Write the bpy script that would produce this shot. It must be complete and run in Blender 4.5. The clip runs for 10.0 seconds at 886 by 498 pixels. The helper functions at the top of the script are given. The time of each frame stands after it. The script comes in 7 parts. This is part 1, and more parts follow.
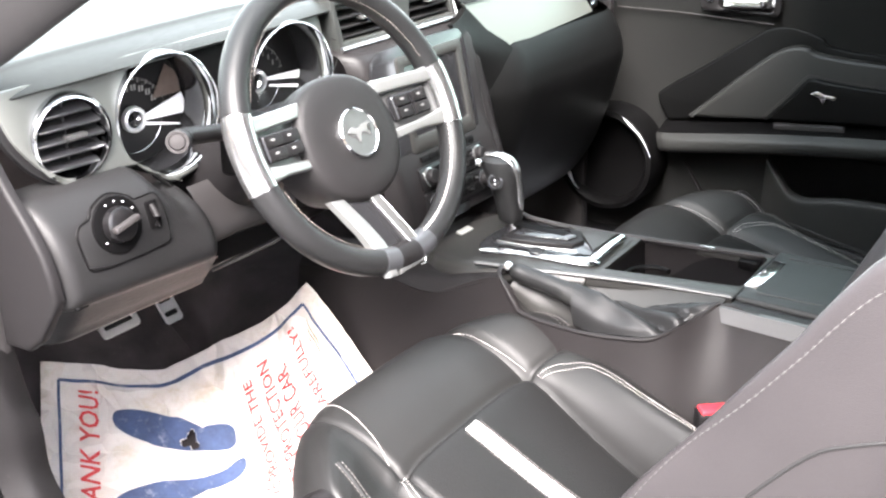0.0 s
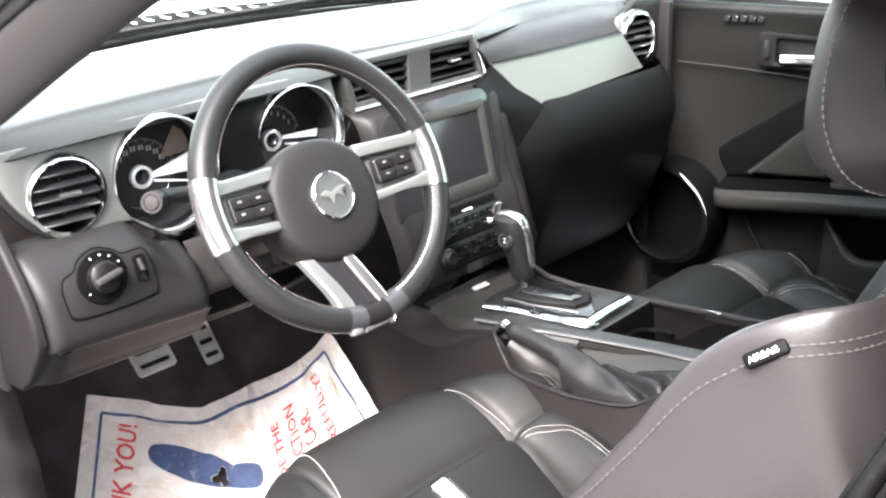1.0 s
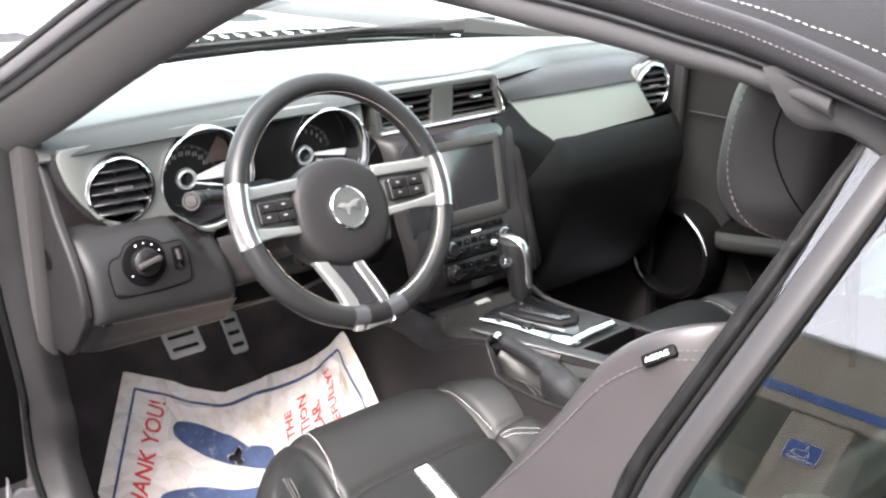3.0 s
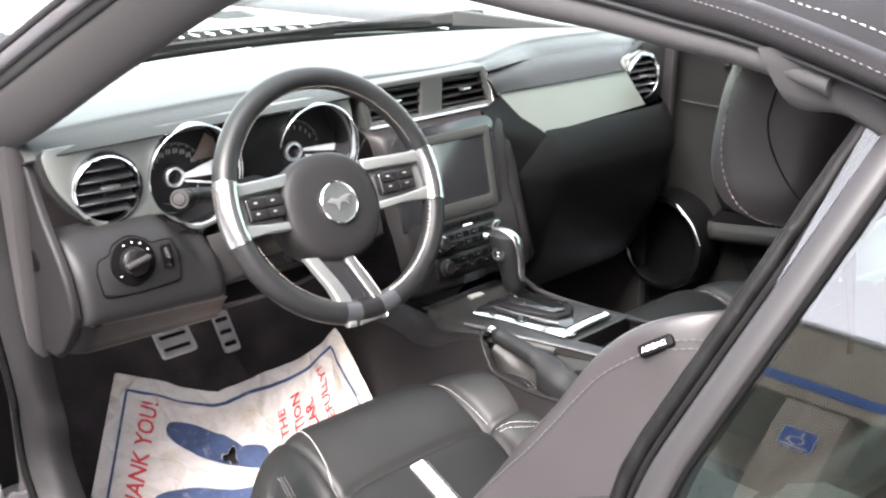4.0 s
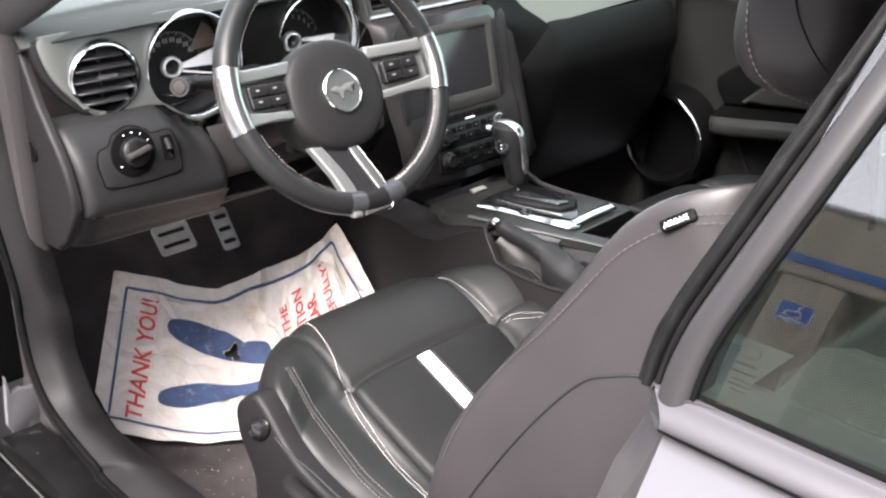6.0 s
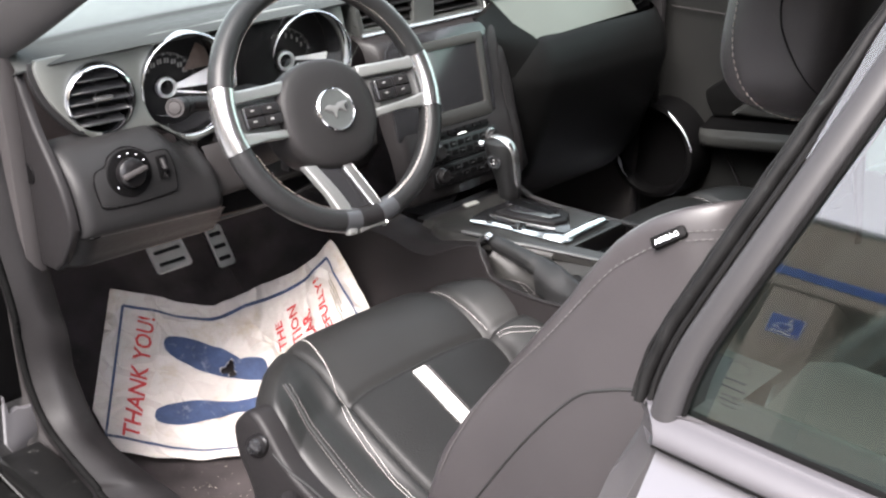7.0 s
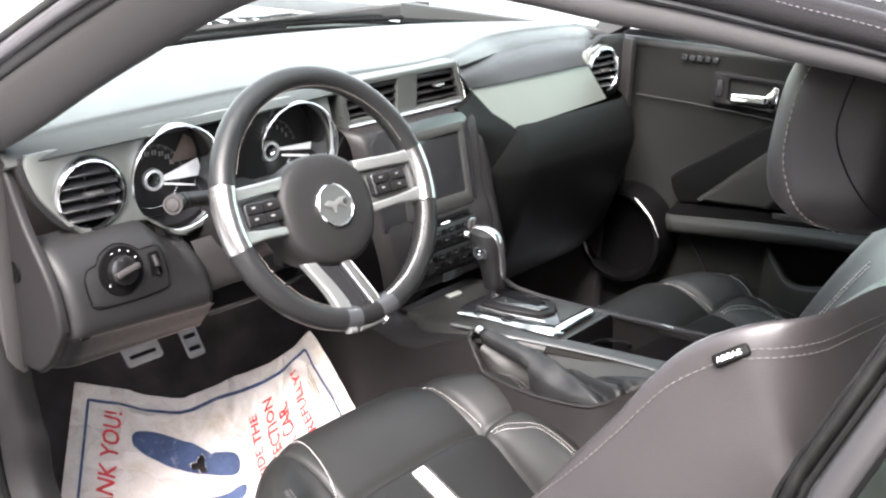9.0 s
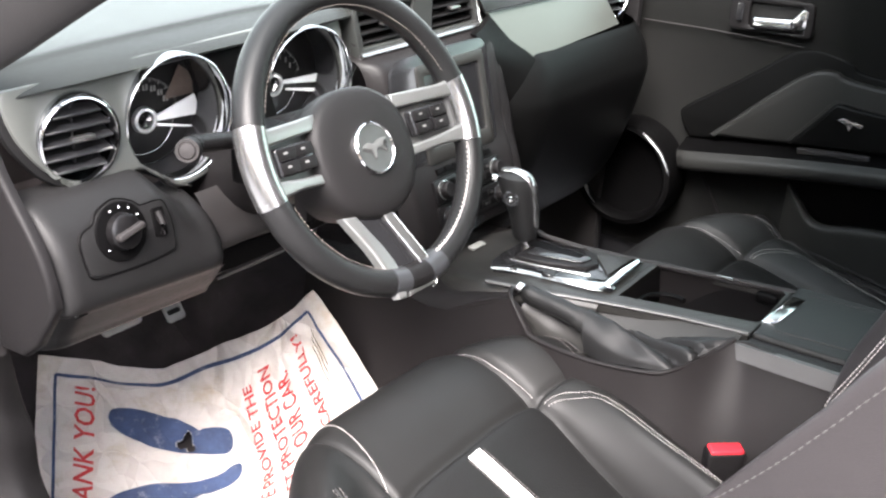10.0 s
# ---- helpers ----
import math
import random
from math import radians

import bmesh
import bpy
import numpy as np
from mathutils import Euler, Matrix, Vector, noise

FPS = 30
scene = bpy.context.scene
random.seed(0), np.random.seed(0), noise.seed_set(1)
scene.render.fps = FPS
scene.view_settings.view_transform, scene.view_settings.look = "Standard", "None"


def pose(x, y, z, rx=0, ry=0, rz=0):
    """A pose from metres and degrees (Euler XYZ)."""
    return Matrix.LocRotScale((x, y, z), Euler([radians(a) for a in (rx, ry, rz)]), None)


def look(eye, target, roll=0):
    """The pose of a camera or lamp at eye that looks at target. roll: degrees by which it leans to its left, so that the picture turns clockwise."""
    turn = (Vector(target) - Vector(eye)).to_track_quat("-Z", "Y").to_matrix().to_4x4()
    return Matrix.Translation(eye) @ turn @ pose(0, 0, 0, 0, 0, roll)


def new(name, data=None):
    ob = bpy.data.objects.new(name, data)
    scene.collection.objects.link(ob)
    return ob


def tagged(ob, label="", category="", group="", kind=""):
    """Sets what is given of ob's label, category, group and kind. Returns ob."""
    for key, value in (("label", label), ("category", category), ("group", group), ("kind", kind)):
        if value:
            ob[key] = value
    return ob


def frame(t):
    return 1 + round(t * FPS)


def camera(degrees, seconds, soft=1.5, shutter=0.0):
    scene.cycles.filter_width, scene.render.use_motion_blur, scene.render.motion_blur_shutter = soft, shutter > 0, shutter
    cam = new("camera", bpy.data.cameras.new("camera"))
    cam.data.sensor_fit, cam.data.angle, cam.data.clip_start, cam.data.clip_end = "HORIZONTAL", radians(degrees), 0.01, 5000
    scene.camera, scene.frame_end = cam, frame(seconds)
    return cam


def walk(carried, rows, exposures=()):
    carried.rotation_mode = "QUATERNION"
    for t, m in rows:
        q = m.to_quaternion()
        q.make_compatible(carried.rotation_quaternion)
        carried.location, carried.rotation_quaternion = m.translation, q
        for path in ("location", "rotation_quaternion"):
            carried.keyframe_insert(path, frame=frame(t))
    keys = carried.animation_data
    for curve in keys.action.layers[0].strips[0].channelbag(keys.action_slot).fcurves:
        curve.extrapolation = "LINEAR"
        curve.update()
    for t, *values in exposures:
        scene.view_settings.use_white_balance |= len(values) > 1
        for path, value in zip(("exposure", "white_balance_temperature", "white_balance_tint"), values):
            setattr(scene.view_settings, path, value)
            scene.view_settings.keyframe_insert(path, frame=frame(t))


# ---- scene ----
cam = camera(43.9, 10.0, soft=2.3)
PATH = [
    (0, (-1.32, -0.964, 1.241), (0.208, 0.076, 0.478), -0.5),
    (0.5, (-1.208, -1.067, 1.254), (0.156, 0.22, 0.558), -1.1),
    (1, (-1.195, -1.156, 1.279), (0.166, 0.131, 0.58), -2.1),
    (1.5, (-1.274, -1.248, 1.319), (0.095, 0.046, 0.648), -0.2),
    (2, (-1.282, -1.323, 1.342), (0.054, 0.009, 0.677), 1.5),
    (2.5, (-1.281, -1.323, 1.331), (0.033, 0.035, 0.678), 1.8),
    (4, (-1.268, -1.314, 1.318), (0.054, 0.033, 0.657), 0.7),
    (4.5, (-1.269, -1.303, 1.29), (0.036, 0.005, 0.523), 0.9),
    (5, (-1.269, -1.292, 1.281), (0.021, 0.0, 0.465), 0.8),
    (6.5, (-1.285, -1.296, 1.293), (0.017, -0.01, 0.485), 0.4),
    (7, (-1.289, -1.3, 1.299), (0.021, -0.016, 0.504), 0.1),
    (7.5, (-1.302, -1.296, 1.307), (0.019, -0.01, 0.532), 0.7),
    (8, (-1.315, -1.282, 1.322), (0.017, 0.012, 0.579), 0.6),
    (8.5, (-1.347, -1.25, 1.33), (0.023, 0.041, 0.655), 0.5),
    (9, (-1.337, -1.195, 1.326), (0.106, 0.011, 0.646), 1.6),
    (9.5, (-1.247, -1.063, 1.285), (0.194, 0.118, 0.559), 2.0),
    (10, (-1.283, -0.931, 1.262), (0.231, 0.115, 0.479), 2.4),
]
EXPOSURES = [(0, 4.66, 6750, 15), (1, 4.37, 6750, 15), (1.5, 4.35, 6750, 15), (2.5, 4.17, 6750, 15), (4.5, 4.01, 6750, 15), (5, 3.74, 6750, 15), (6.5, 3.69, 6750, 15), (7.5, 3.73, 6750, 15), (8.5, 4.11, 6750, 15), (9.5, 4.03, 6750, 15), (10, 3.85, 6750, 15)]
walk(cam, [(t, look(eye, target, roll)) for t, eye, target, roll in PATH], EXPOSURES)
import itertools

from mathutils.bvhtree import BVHTree

# ---- light ----
SUN_UP, SUN_TURN = 49.0, -112.0
world = bpy.data.worlds.new("world")
scene.world = world
world.use_nodes = True
wn, wl = world.node_tree.nodes, world.node_tree.links
sky = wn.new("ShaderNodeTexSky")
sky.sky_type, sky.sun_disc = "NISHITA", False
sky.sun_elevation, sky.sun_rotation = radians(SUN_UP), radians(SUN_TURN)
haze = wn.new("ShaderNodeHueSaturation")
haze.inputs["Saturation"].default_value = 0.3
wl.new(sky.outputs[0], haze.inputs["Color"])
wl.new(haze.outputs[0], wn["Background"].inputs["Color"])
wn["Background"].inputs["Strength"].default_value = 0.125
sun = new("sun", bpy.data.lights.new("sun", "SUN"))
sun.data.energy, sun.data.angle, sun.data.color = 1.9, radians(36), (1.0, 0.985, 0.965)
sun.matrix_world = look((2, 5, 9), (2 - math.sin(radians(SUN_TURN)), 5 - math.cos(radians(SUN_TURN)), 9 - math.tan(radians(SUN_UP))))


# ---- materials ----
def mat(name, colour, rough=0.5, metal=0.0, grain=0.0, scale=400.0, vary=0.12, blot=6.0, coat=0.0, spec=0.5, cells=False, crease=0.0, dirt=None, dirt_at=0.6, dirt_scale=20.0):
    """A procedural surface: two scales of colour variation, uneven gloss and fine relief."""
    m = bpy.data.materials.new(name)
    m.use_nodes = True
    n, l = m.node_tree.nodes, m.node_tree.links
    b = n["Principled BSDF"]
    b.inputs["Metallic"].default_value = metal
    b.inputs["Coat Weight"].default_value = coat
    b.inputs["Coat Roughness"].default_value = 0.04
    b.inputs["Specular IOR Level"].default_value = spec
    tc = n.new("ShaderNodeTexCoord")
    big = n.new("ShaderNodeTexNoise")
    big.inputs["Scale"].default_value, big.inputs["Detail"].default_value = blot, 5
    fine = n.new("ShaderNodeTexNoise")
    fine.inputs["Scale"].default_value, fine.inputs["Detail"].default_value = scale * 0.5, 3
    for x in (big, fine):
        l.new(tc.outputs["Object"], x.inputs["Vector"])
    both = n.new("ShaderNodeMath")
    both.operation = "MULTIPLY_ADD"
    l.new(fine.outputs["Fac"], both.inputs[0])
    both.inputs[1].default_value = 0.35
    l.new(big.outputs["Fac"], both.inputs[2])
    ramp = n.new("ShaderNodeValToRGB")
    lo, hi = (1 - vary), (1 + vary)
    ramp.color_ramp.elements[0].position, ramp.color_ramp.elements[1].position = 0.4, 0.95
    ramp.color_ramp.elements[0].color = (*[c * lo for c in colour], 1)
    ramp.color_ramp.elements[1].color = (*[min(1, c * hi) for c in colour], 1)
    l.new(both.outputs[0], ramp.inputs[0])
    if dirt:
        dn = n.new("ShaderNodeTexNoise")
        dn.inputs["Scale"].default_value, dn.inputs["Detail"].default_value, dn.inputs["Roughness"].default_value = dirt_scale, 8, 0.7
        dr = n.new("ShaderNodeMapRange")
        dr.inputs["From Min"].default_value, dr.inputs["From Max"].default_value = dirt_at - 0.04, dirt_at + 0.14
        mx = n.new("ShaderNodeMix")
        mx.data_type = "RGBA"
        l.new(tc.outputs["Object"], dn.inputs["Vector"])
        l.new(dn.outputs["Fac"], dr.inputs["Value"])
        l.new(dr.outputs[0], mx.inputs["Factor"])
        l.new(ramp.outputs[0], mx.inputs["A"])
        mx.inputs["B"].default_value = (*dirt, 1)
        l.new(mx.outputs["Result"], b.inputs["Base Color"])
    else:
        l.new(ramp.outputs[0], b.inputs["Base Color"])
    rr = n.new("ShaderNodeMapRange")
    rr.inputs["To Min"].default_value, rr.inputs["To Max"].default_value = max(0.02, rough * 0.85), min(1, rough * 1.15)
    l.new(big.outputs["Fac"], rr.inputs["Value"])
    l.new(rr.outputs[0], b.inputs["Roughness"])
    if grain:
        bump = n.new("ShaderNodeBump")
        bump.inputs["Strength"].default_value, bump.inputs["Distance"].default_value = grain, 0.0006
        if cells:
            v = n.new("ShaderNodeTexVoronoi")
            v.inputs["Scale"].default_value = scale
            l.new(tc.outputs["Object"], v.inputs["Vector"])
            l.new(v.outputs["Distance"], bump.inputs["Height"])
        else:
            l.new(fine.outputs["Fac"], bump.inputs["Height"])
        if crease:
            warp = n.new("ShaderNodeTexNoise")
            warp.inputs["Scale"].default_value = 7
            wide = n.new("ShaderNodeVectorMath")
            wide.operation = "MULTIPLY_ADD"
            wide.inputs[1].default_value = (0.16, 0.16, 0.16)
            l.new(tc.outputs["Object"], warp.inputs["Vector"])
            l.new(warp.outputs["Color"], wide.inputs[0])
            l.new(tc.outputs["Object"], wide.inputs[2])
            fold = n.new("ShaderNodeTexVoronoi")
            fold.feature = "DISTANCE_TO_EDGE"
            fold.inputs["Scale"].default_value = 15
            l.new(wide.outputs[0], fold.inputs["Vector"])
            b2 = n.new("ShaderNodeBump")
            b2.inputs["Strength"].default_value, b2.inputs["Distance"].default_value = crease, 0.02
            l.new(fold.outputs["Distance"], b2.inputs["Height"])
            l.new(b2.outputs[0], bump.inputs["Normal"])
        l.new(bump.outputs[0], b.inputs["Normal"])
    return m


def glass(name, tint, gloss=1.0, ior=1.45):
    m = bpy.data.materials.new(name)
    m.use_nodes = True
    n, l = m.node_tree.nodes, m.node_tree.links
    n.remove(n["Principled BSDF"])
    t, g, f, x = (n.new("ShaderNodeBsdfTransparent"), n.new("ShaderNodeBsdfGlossy"), n.new("ShaderNodeFresnel"), n.new("ShaderNodeMixShader"))
    t.inputs[0].default_value, g.inputs["Roughness"].default_value = (*tint, 1), 0.0
    f.inputs[0].default_value = ior
    k = n.new("ShaderNodeMath")
    k.operation, k.use_clamp = "MULTIPLY", True
    k.inputs[1].default_value = gloss
    l.new(f.outputs[0], k.inputs[0])
    l.new(k.outputs[0], x.inputs[0])
    l.new(t.outputs[0], x.inputs[1])
    l.new(g.outputs[0], x.inputs[2])
    l.new(x.outputs[0], n["Material Output"].inputs[0])
    return m


M_TOP = mat("dash_vinyl", (0.0158, 0.0172, 0.0164), 0.46, grain=0.4, scale=900, cells=True, vary=0.2, blot=6, spec=0.3)
# Near-black vinyl: the shade under the dash is put into this colour.
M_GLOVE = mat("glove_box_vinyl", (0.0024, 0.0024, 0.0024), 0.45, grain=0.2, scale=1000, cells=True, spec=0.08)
M_CONS = mat("console_plastic", (0.0091, 0.008, 0.0082), 0.44, grain=0.25, scale=1300, cells=True, spec=0.16)
# Door vinyl in two tones; the panel's darker one has shade put in.
M_DOORP = mat("shaded_door_vinyl", (0.0088, 0.0088, 0.0085), 0.48, grain=0.3, scale=900, cells=True, spec=0.15)
M_DOORV = mat("door_vinyl", (0.0150, 0.0150, 0.0144), 0.46, grain=0.3, scale=900, cells=True, spec=0.2)
M_PLAST = mat("black_plastic", (0.0072, 0.0066, 0.0069), 0.46, grain=0.3, scale=1100, cells=True, spec=0.14)
M_FASC = mat("fascia_vinyl", (0.0094, 0.0091, 0.0093), 0.46, grain=0.3, scale=1100, cells=True, spec=0.17)
M_PEDAL = mat("pedal_metal", (0.55, 0.55, 0.54), 0.35, metal=0.55, vary=0.15, blot=30)
# Near-black plastic; also carries painted shade in slot, pocket and jamb.
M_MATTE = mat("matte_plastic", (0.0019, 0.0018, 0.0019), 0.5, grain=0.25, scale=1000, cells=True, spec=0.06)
M_GREY = mat("grey_plastic", (0.021, 0.0192, 0.0193), 0.55, grain=0.25, scale=1100, cells=True, spec=0.16)
M_COVER = mat("cover_plastic", (0.030, 0.0283, 0.0295), 0.5, grain=0.12, scale=900, vary=0.15, blot=30, spec=0.25)
M_TRIM = mat("satin_trim", (0.10, 0.104, 0.0975), 0.36, metal=0.3, grain=0.06, scale=1500, vary=0.06)
M_UTRIM = mat("dark_satin_trim", (0.034, 0.0355, 0.034), 0.42, metal=0.2, grain=0.1, scale=1300, vary=0.08)
M_TRIM2 = mat("pale_satin_trim", (0.075, 0.079, 0.071), 0.36, metal=0.35, grain=0.06, scale=1500, vary=0.06)
M_SILVER = mat("satin_silver", (0.42, 0.42, 0.42), 0.25, metal=0.95, vary=0.05)
M_CHROME = mat("chrome", (0.8, 0.81, 0.82), 0.1, metal=1.0, vary=0.03)
M_GLOSS = mat("gloss_black", (0.012, 0.012, 0.013), 0.12, vary=0.05)
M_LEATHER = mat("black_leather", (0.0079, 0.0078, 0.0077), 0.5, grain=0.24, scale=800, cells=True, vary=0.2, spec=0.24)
M_FOOT = mat("dark_satin_metal", (0.05, 0.052, 0.056), 0.3, metal=0.5, vary=0.05)
M_RING = mat("ring_chrome", (0.42, 0.43, 0.44), 0.16, metal=1.0, vary=0.03)
# Seat leather again, paler: side light on the backrest is put into the colour.
M_BACK = mat("lit_back_leather", (0.0200, 0.0178, 0.0186), 0.43, grain=0.18, scale=900, cells=True, vary=0.2, blot=9, spec=0.38)
M_INSERT = mat("insert_leather", (0.006, 0.006, 0.006), 0.5, grain=0.5, scale=520, cells=True, vary=0.15, spec=0.18)
M_LEATHER2 = mat("rim_leather", (0.0092, 0.0092, 0.0095), 0.42, grain=0.3, scale=900, cells=True, spec=0.24)
M_WHITE_L = mat("white_leather", (0.62, 0.61, 0.595), 0.45, grain=0.35, scale=700, cells=True, vary=0.08)
M_THREAD = mat("thread", (0.55, 0.52, 0.5), 0.7, vary=0.1, scale=2000)
M_SEAM = mat("seam", (0.004, 0.004, 0.004), 0.7, vary=0.1)
M_STALK = mat("stalk_grey", (0.034, 0.034, 0.034), 0.42, vary=0.1)
M_STRIP = mat("weatherstrip_rubber", (0.0022, 0.0022, 0.0022), 0.8, grain=0.6, scale=220, vary=0.5, blot=40, spec=0.04)
M_WEATHER = mat("worn_rubber", (0.0024, 0.0023, 0.0023), 0.55, grain=0.9, scale=160, vary=0.6, blot=60, spec=0.1, dirt=(0.024, 0.028, 0.027), dirt_at=0.66, dirt_scale=140)
M_TAN = mat("tan_thread", (0.26, 0.23, 0.21), 0.7, scale=2000)
M_SEATTH = mat("grey_thread", (0.11, 0.10, 0.098), 0.7, scale=2000)
M_DTHREAD = mat("dark_thread", (0.05, 0.047, 0.047), 0.7, scale=2000)
M_CARPET = mat("carpet", (0.030, 0.0255, 0.026), 0.95, grain=1.0, scale=1600, vary=0.45, blot=14, spec=0.1, dirt=(0.06, 0.055, 0.05), dirt_at=0.66, dirt_scale=30)
M_RUBBER = mat("rubber", (0.011, 0.011, 0.011), 0.55, grain=0.3, scale=500, vary=0.3, blot=25, spec=0.35)
M_SILL = mat("scuffed_sill", (0.003, 0.003, 0.003), 0.4, grain=0.5, scale=120, vary=0.4, blot=12, spec=0.16, dirt=(0.06, 0.058, 0.055), dirt_at=0.65, dirt_scale=45)
M_SEAL = mat("seal_trim", (0.0062, 0.0057, 0.0058), 0.6, grain=0.4, scale=600, vary=0.35, blot=18, spec=0.13, dirt=(0.04, 0.038, 0.036), dirt_at=0.64, dirt_scale=70)
M_JAMB = mat("jamb_trim", (0.0042, 0.0037, 0.0039), 0.55, grain=0.5, scale=420, vary=0.35, blot=22, spec=0.16, dirt=(0.05, 0.047, 0.044), dirt_at=0.69, dirt_scale=60)
M_PAINT = mat("silver_paint", (0.075, 0.0727, 0.0775), 0.32, metal=0.35, coat=0.5, vary=0.02)
M_GRIT = mat("pale_grit", (0.15, 0.135, 0.115), 0.9, vary=0.3)
M_PAPER = mat("mat_paper", (0.485, 0.45, 0.42), 0.85, grain=0.5, scale=300, crease=1.0, vary=0.1, blot=11, dirt=(0.4, 0.34, 0.27), dirt_at=0.56, dirt_scale=16)
M_SATIN = mat("satin_grey_metal", (0.1, 0.1, 0.1), 0.34, metal=0.6, vary=0.05)
M_PLATE = mat("satin_console", (0.018, 0.0174, 0.0165), 0.36, grain=0.15, scale=1300, cells=True, spec=0.24)
M_BLUE = mat("blue_print", (0.028, 0.047, 0.105), 0.8, vary=0.35, blot=30, dirt=(0.2, 0.21, 0.25), dirt_at=0.61, dirt_scale=45)
M_RED = mat("red_print", (0.42, 0.035, 0.038), 0.8, vary=0.2, blot=40)
M_LIGHT = mat("light_mark", (0.75, 0.76, 0.77), 0.6, vary=0.05)
# Mirrored light is put into the dark screen's colour as an olive tone.
M_SCREEN = mat("screen", (0.036, 0.036, 0.027), 0.3, vary=0.25, blot=14, spec=0.3)
M_FABRIC = mat("roof_fabric", (0.0041, 0.0037, 0.0040), 0.9, grain=0.8, scale=1400, vary=0.25, spec=0.16)
# Same cloth as the headliner, with the roof's shade put into the colour.
M_FLAP = mat("shaded_cloth", (0.0105, 0.0095, 0.0098), 0.85, grain=0.4, scale=1200, vary=0.15)
M_HEAD = mat("headliner", (0.0150, 0.0137, 0.0138), 0.8, grain=0.4, scale=1200, vary=0.12)
M_PILLAR = mat("pillar_satin", (0.0118, 0.011, 0.0116), 0.5, vary=0.05, spec=0.28)
M_COWL = mat("cowl_plastic", (0.032, 0.037, 0.034), 0.6, vary=0.3, blot=9, spec=0.2)
M_CARD = mat("dark_car_paint", (0.02, 0.03, 0.032), 0.3, coat=0.6, vary=0.05)
M_TAIL = mat("red_lamp", (0.45, 0.02, 0.03), 0.2, vary=0.05)
M_REDB = mat("red_button", (0.55, 0.02, 0.03), 0.35, vary=0.05)
M_ASPH = mat("asphalt", (0.2, 0.2, 0.2), 0.9, grain=0.8, scale=120, vary=0.2, blot=1.5)
M_WALL = mat("beige_wall", (0.38, 0.325, 0.255), 0.8, grain=0.3, scale=60, vary=0.08, blot=1.0)
M_WALLD = mat("dark_window", (0.03, 0.032, 0.035), 0.15, vary=0.2, blot=1.0)
M_STRIPE = mat("blue_stripe", (0.04, 0.12, 0.4), 0.6, vary=0.05)
M_VENT = mat("vent_plastic", (0.012, 0.012, 0.013), 0.35, grain=0.15, scale=900, cells=True, spec=0.3)
M_DIAL = mat("dial_face", (0.006, 0.006, 0.0065), 0.35, vary=0.2, spec=0.3)
M_DMARK = mat("dial_mark", (0.16, 0.16, 0.155), 0.6, vary=0.1)
M_SECTOR = mat("dial_sector", (0.085, 0.065, 0.055), 0.35, vary=0.25, blot=60)
M_HUBR = mat("hub_silver", (0.5, 0.5, 0.5), 0.35, metal=0.6, vary=0.05)
M_SPOKE = mat("spoke_silver", (0.25, 0.254, 0.25), 0.33, metal=0.75, vary=0.05)
M_SPOKED = mat("spoke_grey", (0.085, 0.086, 0.085), 0.4, metal=0.5, vary=0.05)
M_HUB = mat("hub_vinyl", (0.0098, 0.0092, 0.0094), 0.5, grain=0.3, scale=1100, cells=True, spec=0.16)
M_EMB = mat("emblem_silver", (0.125, 0.133, 0.131), 0.4, metal=0.75, vary=0.08, blot=90)
M_BELT = mat("belt_satin", (0.042, 0.0398, 0.0432), 0.42, metal=0.25, vary=0.04, spec=0.4)
M_SIGN = mat("sign_blue", (0.02, 0.09, 0.42), 0.5, vary=0.06)
M_BTHREAD = mat("faded_thread", (0.10, 0.085, 0.085), 0.7, scale=2000)
M_BIN = mat("bin_plastic", (0.0045, 0.0042, 0.0045), 0.3, vary=0.1, spec=0.3)
M_LID = mat("lid_leather", (0.0078, 0.0082, 0.0082), 0.5, grain=0.3, scale=700, cells=True, vary=0.15, spec=0.25)
M_BADGE = mat("badge_satin", (0.3, 0.3, 0.28), 0.4, metal=0.5, vary=0.1)
M_GLASS = glass("window_glass", (0.42, 0.57, 0.51), 2.1, 1.5)
M_WIND = glass("windscreen_glass", (0.80, 0.90, 0.86), 0.7, 1.45)


# ---- makers ----
def smooth(bm):
    for f in bm.faces:
        f.smooth = True


def done(bm, name, material, flat=False):
    if not flat:
        smooth(bm)
    bmesh.ops.recalc_face_normals(bm, faces=bm.faces[:])
    me = bpy.data.meshes.new(name)
    bm.to_mesh(me)
    bm.free()
    for m in (material if isinstance(material, (list, tuple)) else [material]):
        me.materials.append(m)
    if not flat:
        me.set_sharp_from_angle(angle=radians(38))
    return me


def part(name, bm, material, parent, label="", flat=False):
    ob = new(name, done(bm, name, material, flat))
    ob.parent = parent
    if parent.type == "EMPTY":
        ob.matrix_parent_inverse = parent.matrix_basis.inverted()
    if label:
        tagged(ob, label)
    return ob


def thing(name, label, category, at=(0, 0, 0), kind="", group=""):
    ob = new(name)
    ob.empty_display_size = 0.05
    ob.location = at
    return tagged(ob, label, category, group, kind)


def solid(name, bm, material, label, category="", kind="", group="", flat=False):
    return tagged(new(name, done(bm, name, material, flat)), label, category, group, kind)


def grid(fn, nu, nv, wrap=False):
    bm = bmesh.new()
    vs = [[bm.verts.new(fn(i / nu, j / nv)) for j in range(nv + 1)] for i in range(nu if wrap else nu + 1)]
    for i in range(nu):
        a, b = vs[i], vs[(i + 1) % len(vs)]
        for j in range(nv):
            bm.faces.new((a[j], b[j], b[j + 1], a[j + 1]))
    return bm


